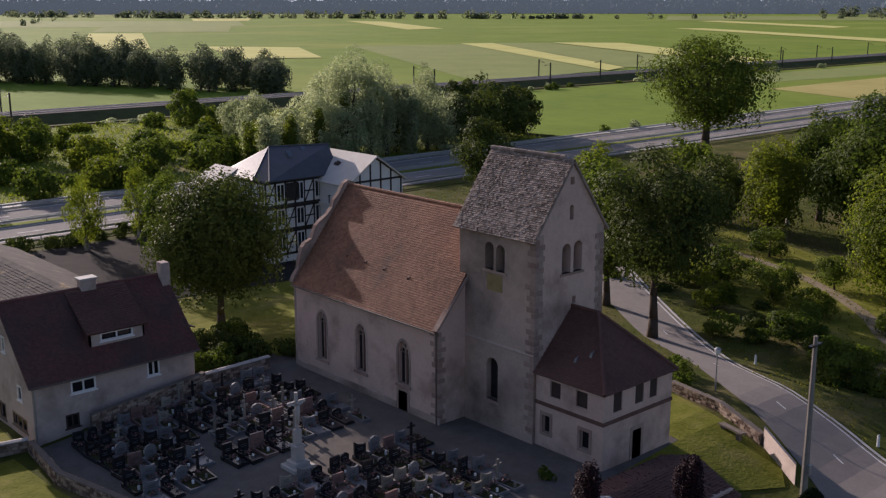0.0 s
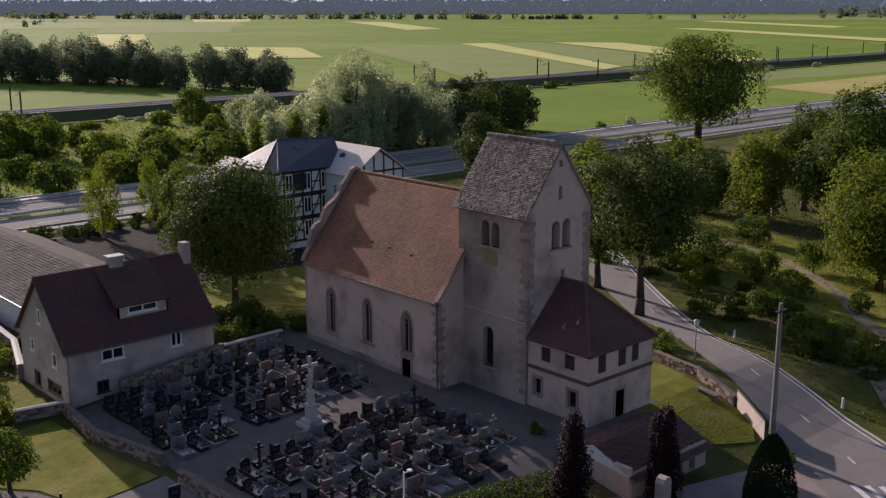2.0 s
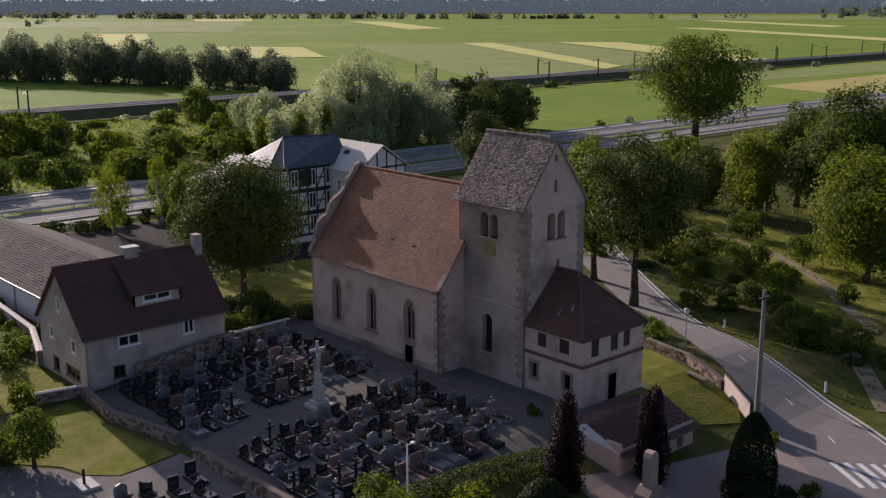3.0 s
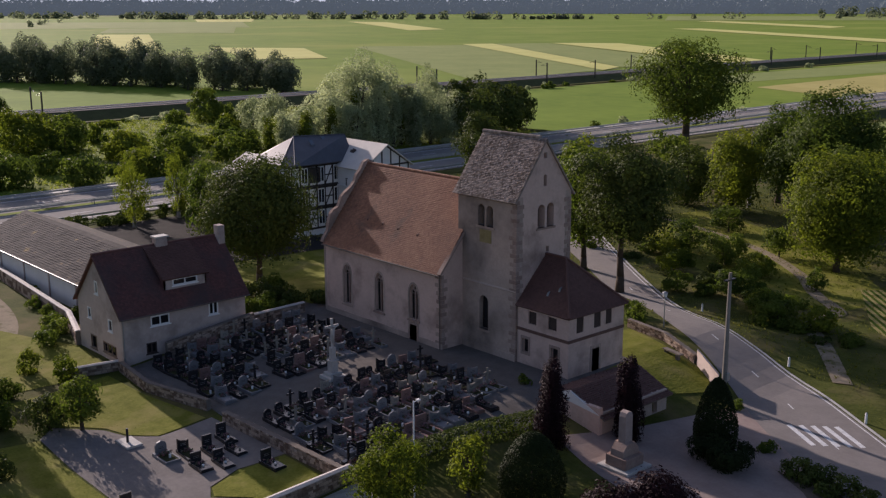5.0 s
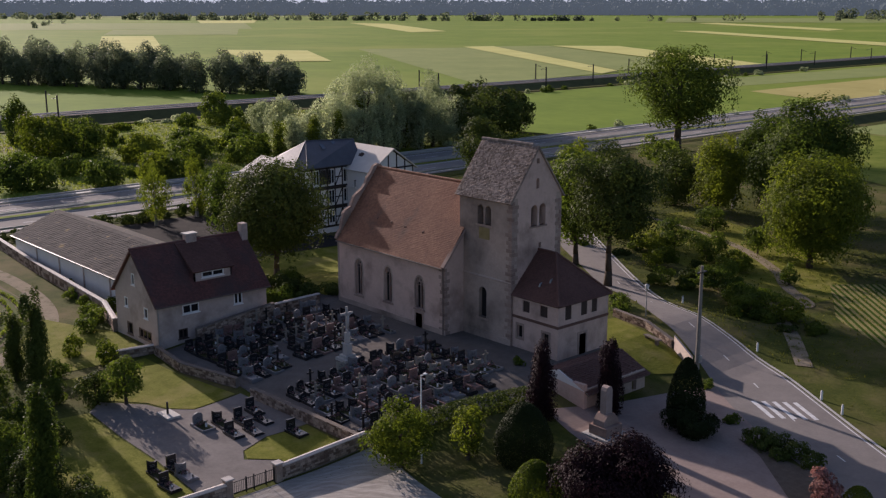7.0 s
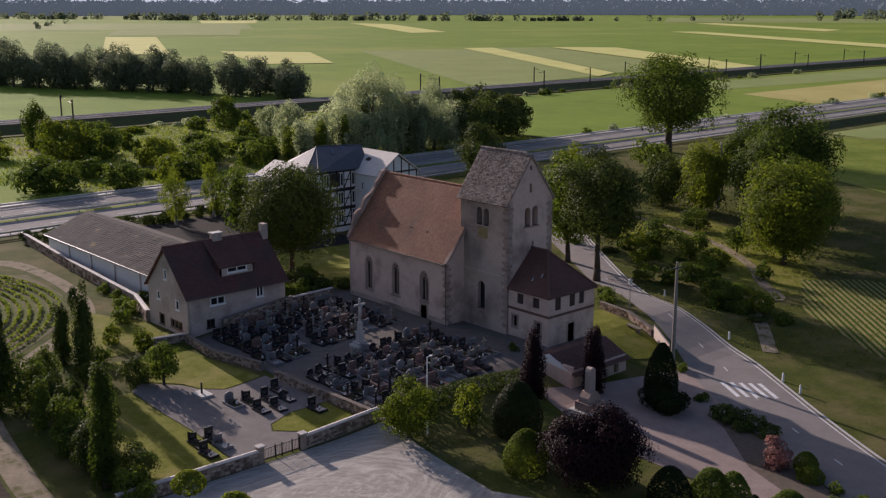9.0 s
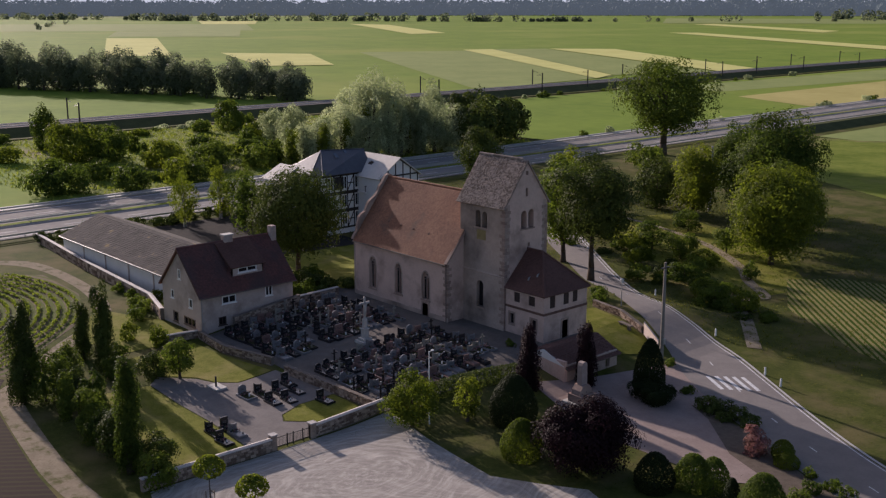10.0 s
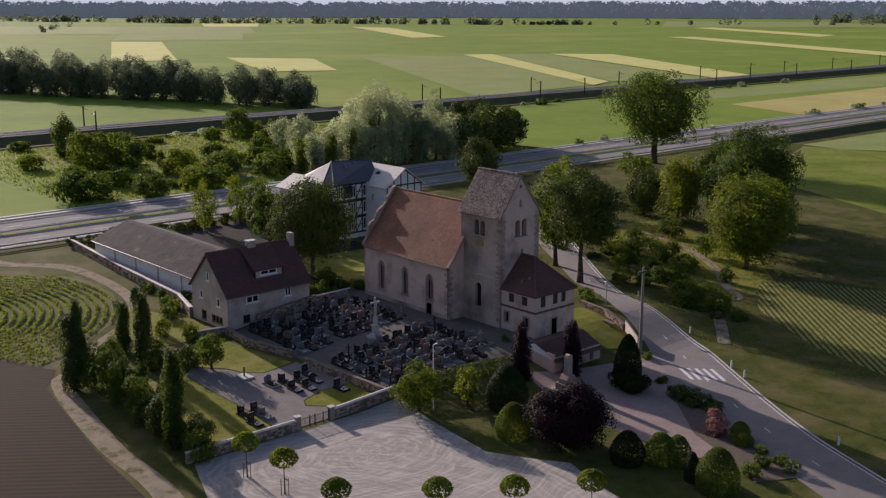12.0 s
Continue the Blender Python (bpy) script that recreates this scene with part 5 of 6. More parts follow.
part("shoulder", hull([(-35.7 + a, 55.0 + b, mz + c) for a in (-0.6, 0.6) for b, c in ((-1.0, 1.1), (1.0, 1.1), (-0.9, 1.6), (0.9, 1.6), (-0.45, 2.1), (0.45, 2.1))]), SANDSTONE, mon)
part("pillar", hull([(-35.7 + a, 55.0 + b, mz + c) for a in (-0.32, 0.32) for b, c in ((-0.45, 1.1), (0.45, 1.1), (-0.42, 4.2), (0.42, 4.2), (-0.3, 4.5), (0.3, 4.5), (0, 4.62))]), MEMORIAL, mon)

flag = thing("flagpole", (-41.6, 38.75, ground_z(-41.6, 38.75)), "slim white metal lamp pole by the churchyard hedge", "pole")
fz = ground_z(-41.6, 38.75) - 0.2
part("pole", rod((-41.6, 38.75, fz), (-41.6, 38.75, 7.9), 0.07, 0.05), WHITE, flag)
part("arm", rod((-41.6, 38.75, 7.8), (-41.35, 39.0, 8.0), 0.035), WHITE, flag)
part("lamp_head", box(-41.5, -41.2, 38.85, 39.1, 7.96, 8.06, 0.02), WHITE, flag)
pole = thing("utility_pole", (-38.6, 72.6, 0.6), "tall weathered concrete utility pole by the road", "pole")
part("shaft", rod((-38.6, 72.6, 0), (-38.6, 72.6, 11.9), 0.27, 0.15, 8), POLEWOOD, pole)
part("bracket", box(-38.75, -38.45, 71.9, 73.3, 11.2, 11.32), IRON, pole)
part("cable_box", box(-38.4, -38.2, 72.4, 72.8, 2.0, 2.7), METAL, pole)
pole = thing("utility_pole", (-89, 155.4, 0), "tall grey concrete pole among the trees", "pole")
part("shaft", rod((-89, 155.4, 0), (-89, 155.4, 13.2), 0.35, 0.2, 8), WHITE_STONE, pole)


def street_lamp(x, y, h):
    z = ground_z(x, y)
    ob = thing("street_lamp", (x, y, z), "slim steel street lamp with a white head", "street lamp", "street lamps along the road")
    part("post", rod((x, y, z - 0.1), (x, y, z + h), 0.07, 0.05), METAL, ob)
    part("collar", rod((x, y, z + h), (x, y, z + h + 0.1), 0.11, 0.11), METAL, ob)
    part("lamp_head", rod((x, y, z + h + 0.1), (x, y, z + h + 0.5), 0.2, 0.28, 10), WHITE, ob)
    part("cap", rod((x, y, z + h + 0.5), (x, y, z + h + 0.62), 0.3, 0.1, 10), METAL, ob)


street_lamp(-52.0, 81.6, 3.2)


def bollard(x, y):
    z = ground_z(x, y)
    ob = thing("bollard", (x, y, z), "white road marker post with a grey cap", "bollard", "roadside bollards")
    part("post", rod((x, y, z - 0.1), (x, y, z + 0.85), 0.13, 0.11, 8), WHITE, ob)
    part("cap", rod((x, y, z + 0.85), (x, y, z + 0.97), 0.12, 0.06, 8), METAL, ob)


for x, y in ((-27.4, 77.0), (-24.2, 75.0), (-39.2, 84.6), (-5.8, 64.2), (-56.5, 95.0)):
    bollard(x, y)
bench = thing("bench", (-46.3, 75.6, 2.0), "weathered stone bench on the grass bank", "bench")
bz = ground_z(-46.3, 75.6)
part("seat", hull([(-47.6, 75.5, bz + 0.42), (-47.4, 76.0, bz + 0.42), (-45.2, 74.9, bz + 0.42), (-45.0, 75.4, bz + 0.42), (-47.6, 75.5, bz + 0.54), (-47.4, 76.0, bz + 0.54), (-45.2, 74.9, bz + 0.54), (-45.0, 75.4, bz + 0.54)]), MORTAR, bench)
for x, y in ((-47.2, 75.65), (-45.5, 75.15)):
    part("foot", box(x - 0.15, x + 0.15, y - 0.2, y + 0.2, bz - 0.2, bz + 0.42), MORTAR, bench)
mast_y = (340, 356, 372, 425, 485, 500, 519, 553, 570, 592, 638, 653, 118, 123, 276, 284, 60, 720, 735, 800)
for i, y in enumerate(mast_y):
    x = -329.5 if i % 2 else -308
    m = thing("catenary_mast", (x, y, 2.4), "dark steel mast carrying the railway wire", "mast", "railway masts")
    part("post", box(x - 0.2, x + 0.2, y - 0.2, y + 0.2, 0.4, 9.6), IRON, m)
    s = 1 if x < -320 else -1
    part("arm", rod((x, y, 8.6), (x + s * 3.5, y, 8.3), 0.07, n=5), IRON, m)
    part("strut", rod((x, y, 9.4), (x + s * 3.2, y, 8.4), 0.05, n=5), IRON, m)

# ---------- graves ----------


def grave(kind, stone, rng):
    """A grave at the origin: its headstone at the -x end, the slab towards +x."""
    w, l = rng.uniform(0.42, 0.62), rng.uniform(1.7, 2.0)
    words = ("black polished granite", "grey granite", "rose granite", "weathered sandstone")[stone]
    g = thing("grave", (0, 0, 0), words + (" grave with a stone cross" if kind == "cross" else " grave with headstone and slab"), "grave", "graves in the churchyard")
    s = GRANITE[stone]
    kerb = wall(rect(0, l, -w, w), [rect(0.12, l - 0.12, -w + 0.12, w - 0.12)], lambda u, v: (u, v, -0.25), (0, 0, 1), 0.45)
    part("kerb", kerb, GRANITE[1] if stone == 3 else s, g)
    if kind in ("slab", "double"):
        part("slab", box(0.1, l - 0.06, -w + 0.06, w - 0.06, 0.2, 0.28, 0.015), s, g)
    else:
        part("bed", box(0.1, l - 0.1, -w + 0.1, w - 0.1, -0.2, 0.14), mat_bed, g)
    h = rng.uniform(0.75, 1.15)
    part("plinth", box(-0.35, 0.1, -w, w, -0.25, 0.28, 0.015), s, g)
    if kind == "cross":
        bm = box(-0.2, -0.05, -0.09, 0.09, 0.28, 0.28 + h * 1.35, 0.01)
        box(-0.195, -0.055, -0.36, 0.36, 0.28 + h * 0.85, 0.28 + h * 0.85 + 0.17, 0.01, bm)
        part("cross", bm, s, g)
    else:
        k = w * rng.uniform(0.7, 0.98)
        top = rng.choice(([(-1, 0.85), (-0.5, 1.0), (0.5, 1.0), (1, 0.85)], [(-1, 0.95), (1, 0.95)], [(-1, 0.7), (-0.7, 0.92), (0, 1.05), (0.7, 0.92), (1, 0.7)], [(-1, 1.05), (-0.3, 0.8), (0.5, 0.72), (1, 0.8)]))
        pr = [(-k, 0.28), (k, 0.28)] + [(k * u, 0.28 + h * v) for u, v in top[::-1]]
        part("headstone", wall(pr, [], lambda u, v: (-0.05, u, v), (-1, 0, 0), 0.16), s, g)
        for j in range(2):
            part("inscription", box(-0.052, -0.046, -k * 0.5, k * 0.5, 0.28 + h * (0.35 + 0.14 * j), 0.28 + h * (0.38 + 0.14 * j)), GRANITE[1] if stone == 0 else GRANITE[0], g)
    lx, ly = l * rng.uniform(0.55, 0.85), rng.uniform(-0.2, 0.2)
    part("lantern", box(lx - 0.07, lx + 0.07, ly - 0.07, ly + 0.07, 0.14, 0.48, 0.01), GRANITE[3] if rng.random() < 0.5 else WHITE, g)
    bm = bmesh.new()
    for _ in range(26):
        p = Vector((rng.uniform(0.2, 0.75), rng.uniform(-w * 0.8, w * 0.8), rng.uniform(0.25, 0.55)))
        a, b = Vector((rng.gauss(0, 1), rng.gauss(0, 1), rng.gauss(0, 1))).normalized() * 0.12, Vector((rng.gauss(0, 1), rng.gauss(0, 1), rng.gauss(0, 1))).normalized() * 0.12
        bm.faces.new([bm.verts.new(p + q) for q in (a, b, -a, -b)])
    tagged(part("bouquet", bm, FLOWERS, g), kind="stuff")
    return g


mat_bed = mat("grave_earth", (0.03, 0.035, 0.015), (0.09, 0.085, 0.04), 3.0, 0.95, 0.6)
rg = random.Random(11)
protos = {}
for kind, stone in (("slab", 0), ("slab", 0), ("head", 0), ("slab", 1), ("head", 2), ("slab", 2), ("head", 3), ("cross", 3), ("cross", 0), ("head", 1)):
    protos.setdefault("all", []).append(grave(kind, stone, rg))
plots = []
for bx0, bx1, by0, by1 in ((-80.6, -66.3, 38.2, 56.2), (-61.6, -46.6, 38.6, 56.6)):
    x = bx0 + 0.6
    while x < bx1 - 1.8:
        y = by0 + rg.uniform(0, 0.6)
        while y < by1:
            near_cross = abs(x + 1 + 63.4) < 2.2 and abs(y - 47.5) < 2
            corner = x > -50 and y > 54
            if rg.random() < 0.93 and not near_cross and not corner:
                plots.append((x + rg.uniform(-0.25, 0.25), y))
            y += rg.uniform(1.12, 1.36)
        x += 2.35
for x, y in ((-61.0, 31.0), (-61.6, 29.4), (-60.0, 32.6), (-61.2, 34.6), (-58.8, 34.0), (-54.4, 34.6), (-57.6, 32.2), (-58.2, 30.6), (-55.0, 21.6), (-54.8, 23.2), (-52.2, 21.2), (-53.2, 23.2)):
    plots.append((x, y))
for i, (x, y) in list(enumerate(plots))[::-1]:
    src = protos["all"][i % 10] if i < 10 else rg.choice(protos["all"][:4] + protos["all"][:4] + protos["all"][:3] + protos["all"][6:] + protos["all"])
    m = Matrix.Translation((x, y, ground_z(x + 0.8, y) + 0.06)) @ Matrix.Rotation(radians(rg.uniform(-4, 4)), 4, "Z") @ Matrix.Diagonal((rg.uniform(0.9, 1.08), rg.uniform(0.9, 1.15), rg.uniform(0.68, 0.98), 1))
    if i < 10:
        src.matrix_basis = m
    else:
        copy_thing(src, m)
fount = thing("water_tap_post", (-65.5, 28.4, 0), "dark water tap post on a stone kerb", "tap")
part("post", rod((-65.5, 28.4, 0), (-65.5, 28.4, 1.4), 0.12, 0.1), IRON, fount)
part("basin", box(-66.6, -64.4, 27.8, 29.2, -0.1, 0.22, 0.04), CONCRETE, fount)

# ---------- plants ----------


def leaves_mesh(pts, nrm, size, seed, name, material, droop=0.0):
    """Leaf clumps: a bent four-cornered blade at each point."""
    rng = np.random.default_rng(seed)
    n = len(pts)
    nrm = nrm + rng.normal(0, 0.33, (n, 3))
    nrm /= np.linalg.norm(nrm, axis=1, keepdims=True) + 1e-9
    t = np.cross(nrm, rng.normal(0, 1, (n, 3)) + np.array((0, 0, 0.01)))
    if droop:
        t = t * (1 - droop) + np.array((0, 0, -1.0)) * droop
    t /= np.linalg.norm(t, axis=1, keepdims=True) + 1e-9
    b = np.cross(nrm, t)
    s = size * rng.uniform(0.55, 1.3, (n, 1))
    w = s * rng.uniform(0.45, 0.8, (n, 1)) * (0.6 if droop else 1)
    v = np.empty((n, 4, 3))
    v[:, 0] = pts - t * s * 0.6
    v[:, 1] = pts + b * w * 0.6 + nrm * s * 0.12
    v[:, 2] = pts + t * s * 0.6
    v[:, 3] = pts - b * w * 0.6 + nrm * s * 0.12
    me = bpy.data.meshes.new(name)
    me.from_pydata(v.reshape(-1, 3).tolist(), [], np.arange(n * 4).reshape(-1, 4).tolist())
    me.materials.append(material)
    return me


def crown_points(r, z0, z1, shape, leaf, seed, dens=1.0, lumps=26):
    """Points and outward directions of a lumpy crown between heights z0 and z1, of radius r."""
    rng = np.random.default_rng(seed)
    h = (z1 - z0) / 2
    zc = (z0 + z1) / 2
    P, D = [], []
    d = rng.normal(0, 1, (lumps, 3))
    d /= np.linalg.norm(d, axis=1, keepdims=True)
    rad = rng.uniform(0.5, 0.86, (lumps, 1))
    C = d * rad
    R = rng.uniform(0.22, 0.44, lumps)
    if shape == "column":
        C[:, 2] = np.linspace(-0.8, 0.82, lumps)
        C[:, :2] *= 0.62
        R = rng.uniform(0.3, 0.55, lumps) * (1 - np.clip(C[:, 2], 0, 1) ** 2 * 0.55)
    if shape == "cone":
        C[:, 2] = np.linspace(-0.85, 0.75, lumps)
        k = (0.9 - C[:, 2]) / 1.8
        C[:, :2] *= k[:, None] * 0.9
        R = 0.22 + 0.35 * k
    if shape == "open":
        R = rng.uniform(0.18, 0.34, lumps)
    total = dens * 1.9 * 4 * math.pi * (r * r * 2 + h * h) / 3 / (leaf * leaf)
    for c, q in zip(C, R):
        m = max(6, int(total * q * q / (R ** 2).sum()))
        e = rng.normal(0, 1, (m, 3))
        e /= np.linalg.norm(e, axis=1, keepdims=True)
        under = (e[:, 2] < -0.3) & (rng.random(m) < 0.7)
        e[under, 2] *= -1
        p = c + e * (q * rng.uniform(0.78, 1.06, (m, 1)) * (1 + 0.16 * np.sin(e[:, :1] * 7 + q * 40) * np.sin(e[:, 1:2] * 7 + q * 25)))
        if shape not in ("column", "cone"):
            p[:, 2] = np.where(p[:, 2] < -0.75, -0.75 + (p[:, 2] + 0.75) * 0.3, p[:, 2])
        P.append(p)
        D.append(e + c * 0.6)
    P, D = np.concatenate(P), np.concatenate(D)
    keep = (P ** 2).sum(1) > (0.2 if shape in ("round", "dome", "open") else 0.0)
    P, D = P[keep], D[keep]
    if shape in ("round", "dome", "open"):
        e = rng.normal(0, 1, (int(total * 0.3), 3))
        e /= np.linalg.norm(e, axis=1, keepdims=True)
        P, D = np.concatenate((P, e * rng.uniform(0.5, 0.72, (len(e), 1)))), np.concatenate((D, e))
    if shape == "smooth":
        e = rng.normal(0, 1, (int(total), 3))
        e /= np.linalg.norm(e, axis=1, keepdims=True)
        e[:, 2] = np.where(e[:, 2] < -0.7, -e[:, 2], e[:, 2])
        P, D = e * rng.uniform(0.9, 1.03, (len(e), 1)), e
        taper = 1 - 0.25 * np.clip(P[:, 2], 0, 1)
        P[:, :2] *= taper[:, None]
    return P * np.array((r, r, h)) + np.array((0, 0, zc)), D, C * np.array((r, r, h)) + np.array((0, 0, zc))


seed_no = [100]


def tree(x, y, h, r, label, material=None, shape="round", clear=0.2, leaf=0.4, bark=None, category="tree", name="tree", group="", dens=1.0, lumps=26, droop=0.0, trunk_r=None):
    """A tree: tapered trunk with limbs, and a crown of many leaf clumps."""
    seed_no[0] += 1
    sd = seed_no[0]
    rng = random.Random(sd)
    z = ground_z(x, y) if -168 < x < 60 and -58 < y < 138 else 0.0
    ob = thing(name, (x, y, z), label, category, group)
    P, D, C = crown_points(r, h * max(-0.1, clear - 0.14), h, shape, leaf, sd, dens, lumps)
    cr = new("crown", leaves_mesh(P, D, leaf, sd, "crown", material or LEAF, droop))
    cr.parent = ob
    t = trunk_r or 0.022 * h + 0.06
    bm = bmesh.new()
    last, lr = Vector((0, 0, -0.3)), t * 1.35
    top = h * (0.62 if shape in ("round", "open", "dome") else 0.85)
    joints = []
    for i in range(1, 6):
        f = i / 5
        p = Vector((rng.gauss(0, 0.012 * h) * f, rng.gauss(0, 0.012 * h) * f, -0.3 + (top + 0.3) * f))
        nr = t * (1.15 - 0.85 * f)
        rod(last, p, lr, nr, 8, bm)
        joints.append((p, nr))
        last, lr = p, nr
    if shape in ("round", "open", "dome") and h > 3:
        for k in range(min(9, len(C))):
            p, pr = joints[1 + k % 4] if clear < 0.4 else joints[2 + k % 3]
            c = Vector(C[k * len(C) // 9 % len(C)])
            if c.z < p.z:
                c.z = p.z + 0.1 * h
            mid_p = p.lerp(c, 0.5) + Vector((0, 0, 0.03 * h))
            rod(p, mid_p, pr * 0.55, pr * 0.35, 6, bm)
            rod(mid_p, c, pr * 0.35, pr * 0.1, 5, bm)
    part_ob = new("trunk", mesh_of(bm, bark or BARK, True))
    part_ob.parent = ob
    return ob


def shrub(x, y, h, r, label, material=None, shape="dome", leaf=0.25, name="shrub", category="shrub", group="", dens=1.0, lumps=16):
    seed_no[0] += 1
    z = ground_z(x, y) if -168 < x < 60 and -58 < y < 138 else 0.0
    ob = thing(name, (x, y, z), label, category, group)
    P, D, C = crown_points(r, -0.3 * h, h, shape, leaf, seed_no[0], dens, lumps)
    cr = new("foliage", leaves_mesh(P, D, leaf, seed_no[0], "foliage", material or LEAF))
    cr.parent = ob
    st = new("stem", mesh_of(rod((0, 0, -0.2), (0, 0, h * 0.6), 0.06 + 0.02 * h, 0.03), BARK))
    st.parent = ob
    return ob


# big trees round the church
tree(-99.7, 62.6, 16.0, 7.0, "large dense dark green chestnut tree", LEAF_DARK, clear=0.24, leaf=0.32, dens=2.4, lumps=110)
tree(-123.5, 69.5, 13.5, 3.8, "green leafy tree near the half-timbered house", LEAF, leaf=0.5)
tree(-143.2, 142.2, 12.8, 5.9, "round dense green tree before the motorway", LEAF_DARK, leaf=0.42, dens=1.5)
tree(-68.2, 94.4, 18.9, 6.8, "tall dense lime tree with bare trunk beside the road", LEAF_DARK, clear=0.4, leaf=0.34, dens=1.7, lumps=46)
tree(-79.4, 100.6, 15.5, 4.6, "green lime tree beside the road", LEAF, clear=0.28, leaf=0.5, dens=1.2)
tree(-90, 112, 14.5, 5.2, "green leafy tree beside the road", LEAF, leaf=0.55)
tree(-127.8, 155.7, 9.0, 5.2, "green tree at the edge of the motorway", LEAF_YELLOW, leaf=0.6)
tree(-112, 140, 9.5, 4.8, "green tree behind the church", LEAF, leaf=0.6)
tree(-55.6, 124.0, 16.4, 7.8, "large yellow-green tree at the edge of the orchard", LEAF_YELLOW, clear=0.12, leaf=0.38, dens=2.0, lumps=60)
tree(-71.9, 151.4, 20.5, 9.9, "large green tree behind the orchard", LEAF, clear=0.12, leaf=0.45, dens=2.0, lumps=60)
tree(-88.1, 163.2, 17.5, 6.6, "green tree behind the orchard", LEAF, clear=0.15, leaf=0.45, dens=1.6, lumps=40)
tree(-61, 137, 15.0, 6.4, "green tree at the edge of the orchard", LEAF, clear=0.15, leaf=0.42, dens=1.6, lumps=40)
tree(-87.6, 147.8, 14.5, 5.4, "green tree with slim trunk in the park", LEAF_YELLOW, clear=0.12, leaf=0.42, dens=1.6, lumps=36)
tree(-98.2, 150.0, 10.5, 5.2, "dark green tree in the park", LEAF_DARK, clear=0.08, leaf=0.42, dens=1.6, lumps=36)
tree(-145.5, 215.2, 27.5, 14.2, "very tall plane tree with airy crown beside the motorway", LEAF, clear=0.28, leaf=0.6, dens=1.2, lumps=44, trunk_r=0.95)
tree(-128.2, 185, 8.0, 5.1, "green tree at the edge of the motorway", LEAF, leaf=0.65)
tree(-146.0, 68.3, 11.0, 3.2, "slender weeping birch by the motorway", LEAF_YELLOW, shape="open", clear=0.08, leaf=0.4, bark=BIRCH, droop=0.6, lumps=30)
tree(-148.5, 77.5, 11.2, 2.6, "slender weeping birch by the motorway", LEAF_YELLOW, shape="open", clear=0.08, leaf=0.4, bark=BIRCH, droop=0.6, lumps=30)
tree(-139.8, 76.9, 11.9, 3.2, "green birch by the motorway", LEAF, shape="open", clear=0.1, leaf=0.45, bark=BIRCH, droop=0.4, lumps=30)
for x, y, h, r in ((-131, 74, 9.5, 3.4), (-134.5, 80, 8.5, 3.2), (-140, 86, 8.0, 3.4)):
    tree(x, y, h, r, "leafy green tree near the barn", LEAF_DARK, leaf=0.5, group="trees near the barn")
# willows beyond the motorway
rt = random.Random(21)
for x, y, h, r in ((-197.7, 154.6, 22.9, 8.8), (-195.1, 164.3, 16.8, 7.2), (-191.8, 171.4, 15.0, 8.0), (-214.5, 190.2, 18.4, 5.2), (-200.2, 145.1, 15.3, 7.2),
                   (-200.3, 135.3, 11.2, 6.0), (-215.4, 139.9, 14.5, 5.2), (-240.3, 149.4, 11.1, 5.0), (-209, 156, 18.0, 7.0), (-193, 149, 13.5, 6.2), (-203, 165, 17.5, 7.0), (-194, 178, 13.0, 6.5)):
    tree(x, y, h, r, "silvery green willow beyond the motorway", LEAF_SILVER, shape="open", clear=0.06, leaf=0.6, droop=0.35, dens=1.5, lumps=60, group="willows", name="willow")
for i in range(20):
    x, y = -192 + rt.uniform(-6, 3), 126 + i * 2.9 + rt.uniform(-1.5, 1.5)
    tree(x, y, rt.uniform(7, 11.5) + (4 if 8 < i < 16 else 0), rt.uniform(2.0, 3.0), "slender silvery willow shoot in the thicket", LEAF_SILVER if i % 3 else LEAF_YELLOW, shape="column", clear=0.02, leaf=0.42, dens=1.2, lumps=16, group="willow shoots", name="willow")
for x, y, h, r in ((-214.5, 205.3, 16.7, 5.8), (-195.1, 199.5, 14.7, 8.4), (-189.7, 184.5, 14.3, 7.4), (-200, 212, 13.0, 6.0)):
    tree(x, y, h, r, "dark green tree in the copse beyond the motorway", LEAF_DARK, clear=0.02, leaf=0.8, dens=1.4, group="copse trees")
for i, (x, y, h, r) in enumerate(((-270.5, 91.1, 12.8, 4.2), (-242.5, 88.4, 12.0, 7.8), (-236.7, 95.0, 9.6, 5.2), (-197.2, 66.0, 7.5, 7.6), (-190.4, 79.3, 6.2, 4.4), (-217.8, 100.7, 7.0, 6.0), (-210.1, 109.3, 6.2, 6.0),
                   (-277.9, 155.6, 9.8, 6.0), (-201.3, 119.1, 7.0, 4.8), (-194.3, 92.9, 6.5, 5.4), (-191.5, 96.0, 5.0, 4.0), (-279.6, 146.6, 4.5, 3.3), (-295.0, 86.7, 3.2, 3.8), (-252, 74, 4.5, 4.0), (-222, 118, 5.5, 5.0), (-233, 110, 5.0, 4.5),
                   (-206, 126, 6.5, 4.6), (-256, 160, 6.0, 4.5), (-268, 172, 6.0, 4.0), (-246, 128, 4.0, 4.5), (-284, 166, 5.0, 4.0), (-199, 103, 5.0, 4.0), (-228, 76, 4.0, 4.0), (-209, 80, 4.5, 4.2))):
    shrub(x, y, h, r, "green bush on the scrubland beyond the motorway", (LEAF, LEAF_YELLOW, LEAF, LEAF)[i % 4], leaf=0.65, group="scrubland bushes", dens=1.3, lumps=22)
for i in range(44):
    x, y = rt.uniform(-288, -190), rt.uniform(70, 196)
    if y < 82 + (-190 - x) * 0.06:
        continue
    shrub(x, y, rt.uniform(1.5, 5.5), rt.uniform(1.8, 4.6), "green bush on the scrubland beyond the motorway", (LEAF, LEAF_YELLOW, LEAF, LEAF)[i % 4], leaf=0.65, group="scrubland bushes", dens=1.2, lumps=16)
